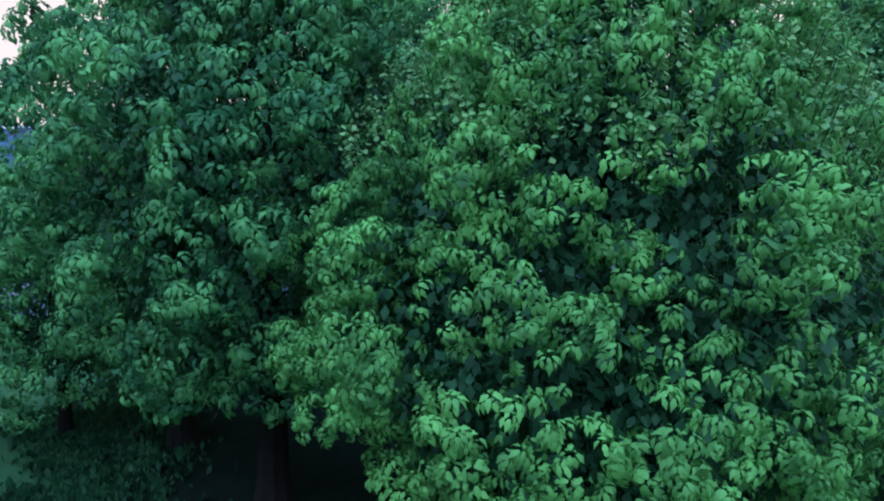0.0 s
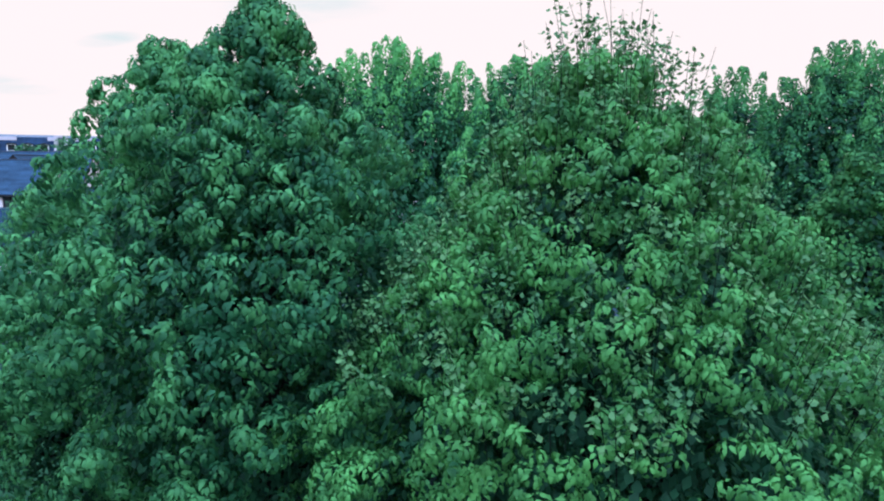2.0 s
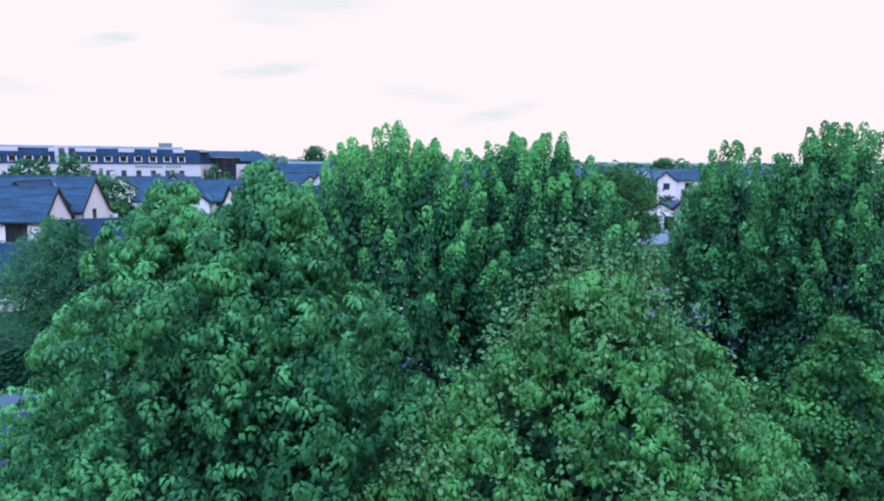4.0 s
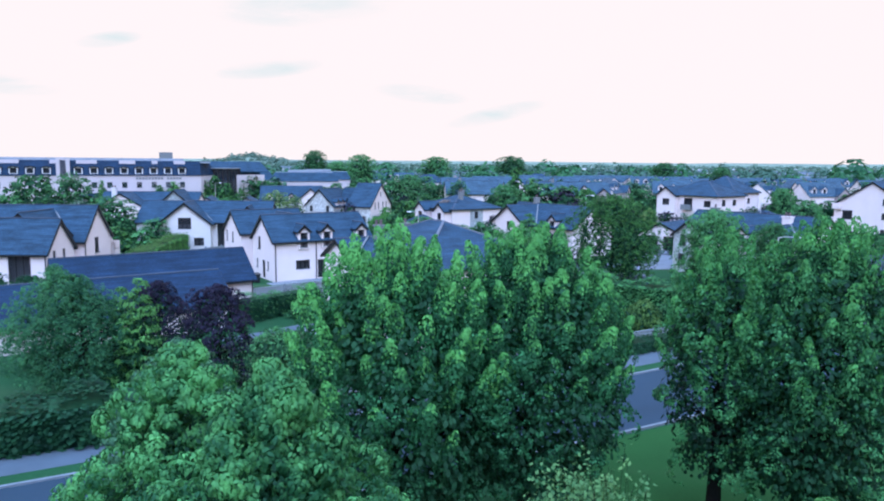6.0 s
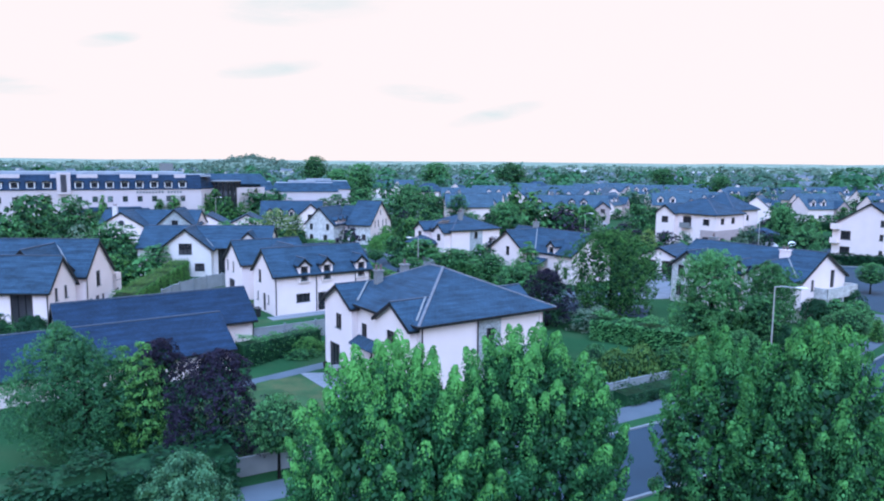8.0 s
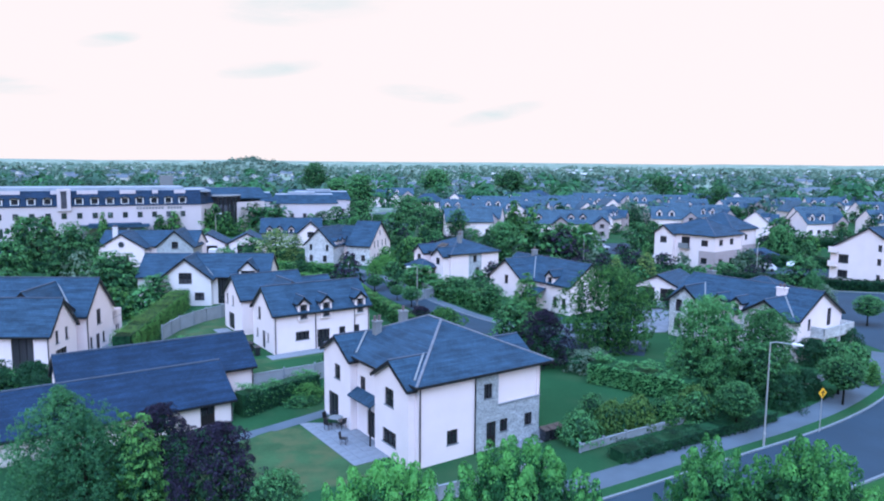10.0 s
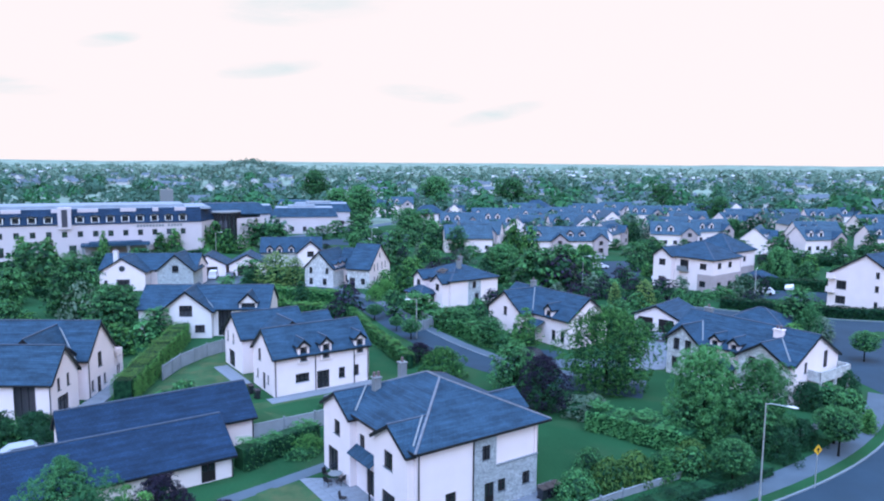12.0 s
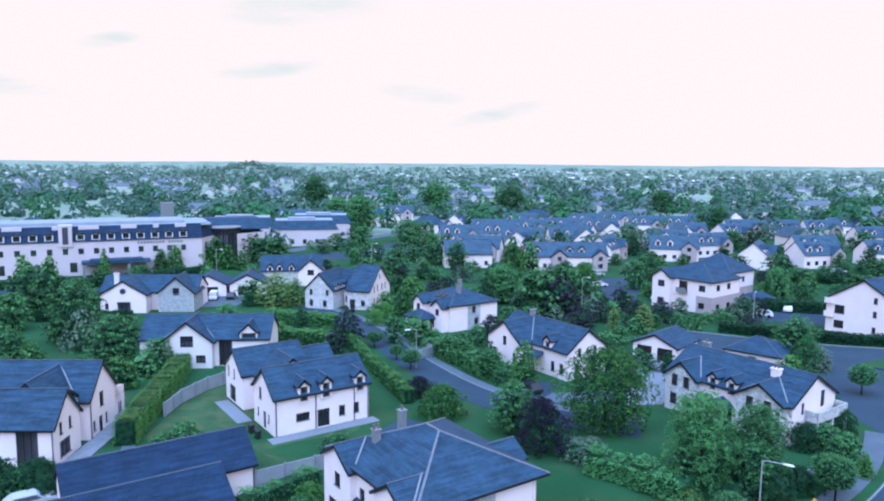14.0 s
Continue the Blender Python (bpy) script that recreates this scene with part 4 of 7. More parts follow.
def near_house():
    """The large white hipped house with two front gables and a stone corner."""
    h = thing("house", -1.4, 49.05, 0, GRID, "large white rendered house with hipped slate roof and stone corner", "house")
    z0, ev, X, Y = -0.7, 5.55, 11.7, 14.4
    low = [(3.05, 1.25, 1.0, 1.1, "w")]
    stone = [(6.75, 0.05, 0.95, 2.15, "d"), (8.0, 1.2, 0.8, 1.0, "w"), (10.55, 1.2, 0.8, 1.0, "w"), (6.4, 4.15, 0.8, 1.15, "w")]
    wall(h, (0, 0), (1, 0), 5.2, z0, ev, None, low, RENDER)
    wall(h, (5.2, 0), (1, 0), 2.2, z0, ev, None, [(c - 5.2, *r) for c, *r in stone if c < 7.3], STONE)
    wall(h, (7.4, 0), (1, 0), X - 7.4, z0, 2.75, None, [(c - 7.4, *r) for c, *r in stone if c > 7.4], STONE)
    wall(h, (7.4, 0.12), (1, 0), X - 7.4, 2.75, ev, None, [], RENDER)
    cap = Shape()
    cap.box(7.4, X + 0.05, -0.08, 0.14, 2.72, 2.80)
    part("string_course", cap, KERB, h)
    wall(h, (X, 0), (0, 1), Y, z0, ev, None, [], RENDER)
    wall(h, (X, Y), (-1, 0), X, z0, ev, None, [], RENDER)
    # front: middle wall set back between the two gabled bays
    front = [(1.0, 3.5, 0.9, 1.3, "w"), (2.6, 0.1, 1.7, 2.2, "p")]
    wall(h, (0, 9.4), (0, -1), 4.2, z0, ev, None, front, RENDER)
    wall(h, (0, 0.4), (0, -1), 0.4, z0, ev, None, [], RENDER)
    for y0, y1, top, up, down in ((9.4, 14.4, 6.75, (2.6, 3.85, 1.1, 1.25, "w"), (1.8, 0.1, 1.9, 2.3, "p")), (0.4, 5.3, 6.75, (2.2, 4.0, 1.3, 1.35, "w"), (2.2, 1.0, 2.0, 1.1, "w"))):
        wall(h, (-0.6, y1), (0, -1), y1 - y0, z0, 5.3, top, [up, down], RENDER)
        for yy, d in ((y0, 1), (y1, -1)):
            wall(h, (-0.6 if d > 0 else 0.0, yy), (d, 0), 0.6, z0, 5.3, None, [], RENDER)
        gable_roof(h, -0.6, y0, 3.2, y1, 5.3, top, "x", 0.3, 0.25)
        valley(h, (0.0, y0 + 0.1, 5.85), (2.3, (y0 + y1) / 2, top + 0.25))
    hip_roof(h, 0.0, 0.0, X + 0.7, Y, ev + 0.05, 8.5, 0.4, None, HIPTILE)
    # small hipped rear wing that shows past the eaves
    gable_roof(h, 9.0, 3.9, X + 2.0, 7.1, 5.3, 6.35, "x", 0.35, 0.2)
    block(h, X, 4.0, X + 1.9, 7.0, z0, 5.3, 5.5, "x", roof=False)
    lean = Shape()
    lean.slab([(-0.95, 5.45, 2.50), (-0.02, 5.45, 3.05), (-0.02, 9.3, 3.05), (-0.95, 9.3, 2.50)][::-1], (0, 0, -0.1))
    part("porch_roof", lean, SLATE, h, "lean-to slate roof over the patio door")
    post = Shape()
    post.tube([(-0.85, 5.6, z0), (-0.85, 5.6, 2.45)], [0.07, 0.07], 8)
    part("porch_post", post, BLACKPAINT, h)
    chimney(h, 2.6, 10.6, 5.9, 7.9, 0.6, 0.6, 2, LEAD)
    chimney(h, 7.4, 14.2, 5.4, 7.6, 0.65, 0.6, 1, LEAD)
    for x in (0.12, 5.1):
        pipe(h, x, -0.1, z0, ev - 0.1)
    pipe(h, -0.1, 6.0, z0, ev - 0.1)


def dormered_house():
    """The white L-shaped house with three half dormers on its long front."""
    h = thing("house", -18.35, 76.95, 0, GRID, "white rendered house with slate roof and three small dormers", "house")
    ev, rg = 4.55, 7.1
    front = [(3.4, 1.3, 1.65, 0.95, "w"), (6.0, 0.1, 1.55, 2.1, "p"), (8.4, 0.95, 0.8, 1.25, "w"), (10.3, 0.95, 0.7, 1.25, "w")]
    side = [(2.1, 3.3, 0.85, 1.4, "w"), (1.35, 1.1, 0.5, 1.0, "w"), (3.4, 0.1, 0.85, 2.05, "d"), (4.7, 1.1, 0.5, 1.0, "w")]
    block(h, 0, 0, 12.0, 6.6, 0, ev, rg, "x", {"s": front, "w": side})
    for x in (3.5, 6.3, 10.7):
        dormer(h, x, -0.2, ev - 1.05, 1.35, 2.0, "s", 2.2, None, 0.62)
    wing = [(1.1, 3.2, 0.6, 1.3, "w"), (3.3, 3.2, 0.6, 1.3, "w"), (2.6, 0.1, 2.2, 2.1, "p")]
    block(h, 0.0, 10.6, 8.6, 17.2, 0, ev, rg - 0.1, "x", {"w": wing})
    block(h, 8.6, 11.4, 13.0, 16.4, 0, ev - 0.5, rg - 1.1, "x", {}, skip="w")
    block(h, 1.6, 6.3, 8.0, 11.0, 0, ev, rg - 0.2, "y", {"w": [(2.2, 0.1, 1.3, 2.2, "p")]})
    for x in (0.15, 5.0, 10.0, 11.85):
        pipe(h, x, -0.1, 0, ev - 0.1)


def long_sheds():
    for x, y, length, deep, lab, z in ((-30.6, 55.6, 16.0, 6.4, "long white outbuilding with a plain slate roof", -0.4), (-45.8, 38.9, 34.3, 8.2, "long low white outbuilding with large blue-grey slate roof", -0.7)):
        h = thing("outbuilding", x, y, z, GRID, lab, "outbuilding", "outbuildings")
        eave, ridge = (3.0, 5.3) if deep < 7 else (2.15, 4.3)
        holes = {} if deep < 7 else {"s": [(length - 6.2, 0.5, 1.5, 1.2, "w"), (length - 2.1, 0.05, 1.2, 2.0, "d"), (5.0, 0.5, 2.6, 1.3, "w"), (12.0, 0.5, 2.6, 1.3, "w")]}
        block(h, 0, 0, length, deep, 0, eave, ridge, "x", holes, over=0.45, tiles=DARKSLATE)
        pipe(h, length - 0.1, -0.1, 0, eave - 0.2)


def side_house():
    """The white house at the edge of the view: two parallel ranges and a terrace."""
    h = thing("house", -38.7, 68.7, -0.2, 1.0, "white house of two slate-roofed ranges with a paved terrace", "house")
    front = [(-1.2 + 14, 0, 2.4, 4.0, "p"), (9.0, 0.9, 1.4, 1.2, "w")]
    east = [(1.5, 3.1, 0.6, 1.3, "w"), (3.4, 3.1, 0.6, 1.3, "w"), (2.2, 0.7, 2.2, 1.7, "w")]
    block(h, -16, 0, 0, 5.4, 0, 4.45, 7.4, "x", {"s": [(13.3, 0.05, 2.2, 4.1, "p"), (9.0, 0.9, 1.4, 1.2, "w")], "e": east})
    east2 = [(3.0, 3.2, 1.0, 1.7, "w"), (1.0, 0.9, 0.6, 1.2, "w"), (2.6, 0.05, 0.9, 2.1, "d"), (4.0, 0.9, 0.6, 1.2, "w"), (7.0, 0.8, 1.2, 1.4, "w")]
    block(h, -20, 7.0, 0.3, 13.4, 0, 4.9, 8.3, "x", {"e": east2})
    block(h, -9.5, 2.0, -0.8, 9.0, 0, 4.7, 4.75, "x", {"e": [(6.0, 0.1, 0.9, 4.0, "p")]}, roof=False)
    gable_roof(h, -10.0, 2.7, -0.9, 8.5, 4.4, 6.4, "x", 0.2, 0.0)
    gable_roof(h, -7.8, 3.0, -0.7, 10.0, 4.6, 7.9, "y", 0.12, 0.0)
    valley(h, (-0.6, 6.3, 4.95), (-4.2, 10.0, 8.15))
    block(h, -2.5, 13.4, 0.3, 15.8, 0, 3.9, 3.95, "x", {"e": [(1.2, 0.9, 1.0, 1.2, "w")]}, roof=False)
    flat = Shape()
    flat.box(-2.5, 0.3, 13.4, 15.8, 3.0, 3.1)
    part("balcony_floor", flat, PAVING, h)
    pipe(h, -0.1, -0.1, 0, 4.3)
    pipe(h, 0.4, 7.1, 0, 4.7)
    patio = Shape()
    patio.box(0.3, 2.4, 0, 19.0, -0.3, 0.35)
    part("terrace", patio, PATIO, h, "raised paved terrace strip")


def stone_front_house():
    """The long house with two stone gables, half dormers and a balcony end."""
    h = thing("house", 29.7, 89.1, 0, GRID - 90, "long rendered house with pale stone gables and slate roof", "house")
    ev, rg, L, D = 4.7, 7.35, 16.6, 9.2
    end = [(2.2, 0.9, 0.9, 1.2, "w"), (2.2, 3.4, 0.6, 1.2, "w"), (6.4, 3.4, 0.9, 2.0, "p")]
    block(h, 0, 0, L, D, 0, ev, rg, "x", {"s": [(6.8, 0.9, 0.9, 1.2, "w"), (8.8, 0.1, 1.1, 2.1, "d")], "e": end}, over=0.4)
    for x0, x1 in ((0.4, 4.9), (10.3, 16.0)):
        w = x1 - x0
        ww = [(w * 0.3, 3.3, 0.9, 1.4, "w"), (w * 0.68, 3.3, 0.9, 1.4, "w"), (w * 0.28, 0.9, 1.0, 1.4, "w"), (w * 0.7, 0.9, 1.0, 1.4, "w")]
        block(h, x0, -0.9, x1, 5.0, 0, ev, ev + 1.75, "y", {"s": ww}, WARMSTONE, over=0.35, end=0.3, skip="n")
        for x in (x0, x1):
            valley(h, (x, 0.0, ev + 0.26), ((x0 + x1) / 2, 3.04, ev + 2.02))
    for x in (6.7, 9.2):
        dormer(h, x, -0.2, ev - 0.95, 1.3, 1.75, "s", 2.2, None, 0.55)
    porch = Shape()
    porch.slab([(6.6, -1.8, 2.5), (8.1, -1.8, 3.5), (8.1, 0, 3.5), (6.6, 0, 2.5)], (0, 0, -0.1))
    porch.slab([(9.6, -1.8, 2.5), (9.6, 0, 2.5), (8.1, 0, 3.5), (8.1, -1.8, 3.5)], (0, 0, -0.1))
    part("porch_roof", porch, SLATE, h)
    chimney(h, 12.7, 3.2, 5.0, 7.4, 1.0, 0.7, 2, RENDER)
    chimney(h, 1.4, 6.0, 6.0, 7.7, 1.0, 0.6, 1, LEAD)
    bal = Shape()
    bal.box(L, L + 1.5, 2.6, D, 2.55, 2.75)
    bal.box(L + 1.35, L + 1.5, 2.6, D, 2.75, 3.75)
    bal.box(L, L + 1.5, 2.6, 2.75, 2.75, 3.75)
    bal.box(L, L + 1.5, D - 0.15, D, 2.75, 3.75)
    for y in (2.7, 5.9, D - 0.3):
        bal.box(L + 1.25, L + 1.5, y, y + 0.3, 0, 2.55)
    part("balcony", bal, WARMSTONE, h, "pale solid-parapet balcony on posts")


def garage_pair():
    h = thing("garage", 31.6, 112.5, 0, GRID - 75, "white double garage with slate roof", "garage")
    block(h, 0, 0, 7.2, 8.6, 0, 2.5, 4.1, "y", {"s": [(1.9, 0.05, 2.5, 2.1, "g"), (5.3, 0.05, 2.5, 2.1, "g")]}, over=0.4)
    g = thing("garden_building", 45, 108.5, 0, GRID - 75, "low white outbuilding with hipped slate roof", "outbuilding")
    block(g, 0, 0, 8.0, 7.0, 0, 2.5, 4.4, "hip", {"s": [(4, 0.9, 1.2, 1.0, "w")]})


def cream_house():
    """The cream house with a wide middle gable, behind the clipped hedge."""
    h = thing("house", -45.1, 104.3, 0, 4.0, "cream rendered house with wide front gable and slate roof", "house")
    ev, rg = 4.2, 7.0
    block(h, 0, 0, 19.2, 8.6, 0, ev, rg, "x", {"s": [(1.6, 0.9, 1.6, 1.2, "w"), (12.7, 0.05, 2.0, 3.9, "p")]}, CREAM, over=0.3)
    g = [(3.6, 3.35, 1.9, 1.6, "w"), (1.2, 0.9, 1.0, 1.1, "w"), (3.2, 0.05, 1.0, 2.1, "d"), (5.6, 0.9, 1.4, 1.1, "w")]
    block(h, 3.7, -1.3, 11.0, 6.0, 0, ev, 7.05, "y", {"s": g}, CREAM, over=0.45, end=0.35, skip="n")
    for x in (3.7, 11.0):
        valley(h, (x, 0.0, ev + 0.26), (7.35, 4.2, 7.02))
    dormer(h, 16.2, -0.05, ev - 0.3, 2.6, 1.3, "s", 3.2, CREAM, 1.25)


near_house()
dormered_house()
long_sheds()
side_house()
stone_front_house()
garage_pair()
cream_house()


# ---- the houses further back ----
def church_like_house():
    h = thing("house", -28.7, 148.9, 0, -18, "tall white house with steep slate roof and pale stone gabled wing", "house")
    ends = [(x, z, 0.6, 1.4, "w") for z in (0.8, 3.5) for x in (2.6, 4.4, 6.8, 8.6)] + [(5.6, 6.0, 0.6, 1.0, "w")]
    block(h, 9.0, 1.8, 14.1, 13.0, 0, 4.2, 8.7, "x", {"e": ends, "s": [(1.2, 0.1, 1.2, 2.1, "d"), (3.6, 0.9, 0.9, 1.2, "w")]}, mats={"s": WARMSTONE})
    block(h, 5.6, 5.2, 9.2, 10.0, 0, 4.2, 7.6, "x", {"s": [(1.8, 0.9, 0.9, 1.2, "w")]}, skip="ew")
    block(h, 0, 0, 6.6, 9.5, 0, 4.2, 7.5, "y", {"s": [(1.4, 3.0, 0.7, 1.2, "w"), (5.2, 3.0, 0.7, 1.2, "w"), (1.4, 0.6, 0.8, 1.3, "w"), (4.6, 0.6, 0.9, 1.3, "w")]}, WARMSTONE)
    for y in (1.6, 3.6, 5.6):
        dormer(h, 6.8, y, 3.4, 1.1, 1.6, "e", 2.0, RENDER, 0.5)
    b = thing("house", -45, 176, 0, 10, "white house with two arched dormers and slate roof", "house")
    block(b, 0, 0, 15.0, 8.0, 0, 3.8, 7.0, "x", {"s": [(2.5, 0.9, 1.0, 1.2, "w")]}, WARMSTONE)
    for x in (2.2, 4.6, 7.5):
        dormer(b, x, -0.2, 3.3, 1.3, 1.5, "s", 2.4, RENDER, 0.6)
    block(b, 9.2, -2.5, 15.4, 4.0, 0, 3.9, 6.6, "y", {"s": [(3.1, 2.8, 1.6, 1.3, "w")]}, over=0.35, end=0.3, skip="n")


def hipped_house():
    h = thing("house", 2.0, 127.6, 0, GRID, "white two-storey house with low hipped slate roof", "house")
    block(h, 0, 0, 11.0, 11.5, 0, 4.9, 7.3, "hip", {"w": [(8.3, 2.9, 3.2, 1.4, "w"), (2.8, 3.0, 2.0, 1.3, "w"), (5.6, 0.8, 1.6, 1.4, "w")]}, skip="s")
    wall(h, (0, 0), (1, 0), 4.0, 0, 4.9, None, [], RENDER)
    wall(h, (4.0, -0.05), (1, 0), 2.9, 0, 4.9, None, [(1.4, 3.2, 0.8, 1.2, "w"), (2.0, 0.9, 0.9, 1.2, "w")], STONE, "stone_panel")
    wall(h, (6.9, 0), (1, 0), 4.1, 0, 4.9, None, [(2.7, 0.9, 0.9, 1.2, "w")], RENDER)
    chimney(h, 8.2, 8.4, 5.8, 7.9, 0.7, 0.6, 1, LEAD)
    for y in (0.6, 7.0):
        block(h, -1.4, y, 3.0, y + 3.4, 0, 4.6, 5.9, "x", {"w": [(1.7, 3.0, 1.2, 1.2, "w")]}, over=0.3, end=0.3, skip="e")
    block(h, -4.6, 3.0, -1.0, 8.0, 0, 2.4, 3.7, "hip", {"s": [(1.0, 0.7, 1.0, 1.4, "w"), (2.6, 0.7, 1.0, 1.4, "w")], "w": [(1.2, 0.7, 1.2, 1.4, "w"), (3.6, 0.7, 1.2, 1.4, "w")]})
    chimney(h, 4.4, 3.6, 5.5, 7.8, 0.7, 0.7, 2, LEAD)
    for y in (4.3, 5.6):
        sky = Shape()
        sky.slab([(1.2, y, 5.72), (2.6, y, 6.32), (2.6, y + 1.0, 6.32), (1.2, y + 1.0, 5.72)][::-1], (0, 0, 0.03))
        part("skylight", sky, GLASS, h)


def gabled_house():
    h = thing("house", 18.4, 98.6, 0, GRID, "white house with slate roof, small dormers and dark porch", "house")
    ev, rg = 4.2, 7.0
    block(h, 0, 0, 8.0, 16.0, 0, ev, rg, "y", {"s": [(2.4, 3.2, 0.7, 1.3, "w"), (5.6, 3.2, 0.7, 1.3, "w"), (2.0, 0.8, 0.8, 1.5, "w"), (5.6, 0.8, 0.8, 1.5, "w")], "w": [(13.0, 0.8, 0.8, 1.5, "w"), (14.8, 0.8, 0.8, 1.5, "w")]})
    block(h, -2.2, 7.6, 5.0, 15.4, 0, ev, 6.9, "x", {"w": [(1.7, 0.8, 0.8, 1.6, "w"), (4.0, 3.3, 0.8, 1.3, "w"), (6.3, 0.8, 0.8, 1.6, "w")]}, over=0.35, end=0.3, skip="e")
    for y in (7.6, 15.4):
        valley(h, (0.0, y, ev + 0.26), (3.86, 11.5, 7.1))
    dormer(h, -0.2, 4.0, 3.6, 1.5, 1.6, "w", 2.4, RENDER, 0.7)
    por = Shape()
    por.slab([(-2.2, 4.8, 2.5), (-0.1, 4.8, 3.3), (-0.1, 7.5, 3.3), (-2.2, 7.5, 2.5)][::-1], (0, 0, -0.12))
    part("porch_roof", por, SLATE, h)
    for y in (5.0, 7.2):
        leg = Shape()
        leg.box(-2.1, -1.85, y - 0.12, y + 0.12, 0, 2.5)
        part("porch_post", leg, DARKWOOD, h)
    chimney(h, 4.0, 12.0, 6.2, 7.9, 0.8, 0.6, 1, LEAD)
    for x, y in ((-0.1, 7.4), (7.9, -0.1)):
        pipe(h, x, y, 0, ev)


def apartment_house():
    h = thing("apartment_building", 56.4, 144.4, 0, 39, "three-storey white and stone apartment block with hipped slate roofs", "apartment building")
    two = lambda xs, z, w=1.4: [(x, z, w, 1.2, "w") for x in xs]
    block(h, 0, 0, 11.0, 13.0, 0, 6.9, 9.9, "hip", {}, skip="sw")
    wall(h, (0, 0), (1, 0), 11.0, 0, 3.6, None, two((2.4, 6.6), 0.8), PINK, "stone_facing")
    wall(h, (0, 0.05), (1, 0), 11.0, 3.6, 6.9, None, two((2.4, 6.6), 1.3), RENDER)
    wall(h, (0, 13.0), (0, -1), 9.4, 0, 3.6, None, two((2.4,), 1.0) + [(6.2, 0.8, 1.2, 1.3, "w")], RENDER)
    wall(h, (0, 3.6), (0, -1), 3.6, 0, 3.6, None, two((1.2,), 1.0), PINK, "stone_facing")
    wall(h, (0.05, 13.0), (0, -1), 13.0, 3.6, 6.9, None, two((2.4, 10.6), 1.1, 1.5) + [(6.2, 0.5, 2.0, 2.2, "p")], RENDER)
    rail = Shape()
    rail.box(-0.9, 0.0, 5.6, 8.0, 3.9, 4.05)
    rail.box(-0.9, -0.84, 5.6, 8.0, 4.05, 5.0)
    part("balcony", rail, LEAD, h, "grey railed balcony")
    block(h, -1.2, 9.2, 5.0, 13.6, 0, 6.9, 8.5, "x", {"w": [(2.2, 1.0, 1.6, 1.3, "w"), (2.2, 4.8, 1.6, 1.3, "w")]}, over=0.35, end=0.3, skip="e")
    block(h, 13.0, 3.4, 23.5, 14.4, 0, 7.2, 10.8, "hip", {}, skip="s")
    wall(h, (13.0, 3.4), (1, 0), 10.5, 0, 3.6, None, two((2.0, 6.0), 0.9, 1.1), PINK, "stone_facing")
    wall(h, (13.0, 3.45), (1, 0), 10.5, 3.6, 7.2, None, two((2.0, 6.0), 1.2, 1.1), RENDER)
    w = thing("apartment_building", 80.9, 121.6, 0, GRID, "tall white gabled block with corner balconies", "apartment building")
    wh = [(12.5, z, 0.9, 1.7, "p") for z in (0.6, 3.3)] + [(8.6, z, 0.65, 1.1, "w") for z in (1.0, 3.9, 6.4)] + [(2.4, 0.9, 1.8, 1.4, "w"), (2.4, 3.6, 1.8, 1.6, "w")]
    block(w, 0, 0, 14.0, 13.0, 0, 6.3, 10.4, "x", {"w": wh}, over=0.4)
    for z in (3.0, 5.6):
        bal = Shape()
        bal.box(-0.9, 0, 11.6, 13.0, z - 0.15, z)
        bal.box(-0.9, -0.82, 11.6, 13.0, z, z + 0.9)
        part("balcony", bal, RENDER, w)


def terrace(x, y, turn, length, gables, dormers, label, mat=None, deep=8.5):
    h = thing("terraced_house", x, y, 0, turn, label, "terraced house", "terraced houses")
    n = int(length / 3.2)
    fr = [((k + 0.5) * length / n, z, 1.0, 1.2, "w") for k in range(n) for z in (0.9,)]
    block(h, 0, 0, length, deep, 0, 4.3, 7.9, "x", {"s": fr}, mat or RENDER, tiles=GREYSLATE)
    for g in gables:
        block(h, g, -1.1, g + 4.2, 3.6, 0, 4.5, 6.2, "y", {"s": [(2.1, 3.1, 1.2, 1.1, "w"), (2.1, 0.9, 1.4, 1.2, "w")]}, PINK, over=0.3, end=0.25, skip="n")
    for d in dormers:
        dormer(h, d, 1.1, 5.0, 1.7, 1.25, "s", 3.0, RENDER, 0.75)
    chimney(h, length * 0.31, deep / 2, 7.6, 8.7, 0.8, 0.6, 1, LEAD)
    return h


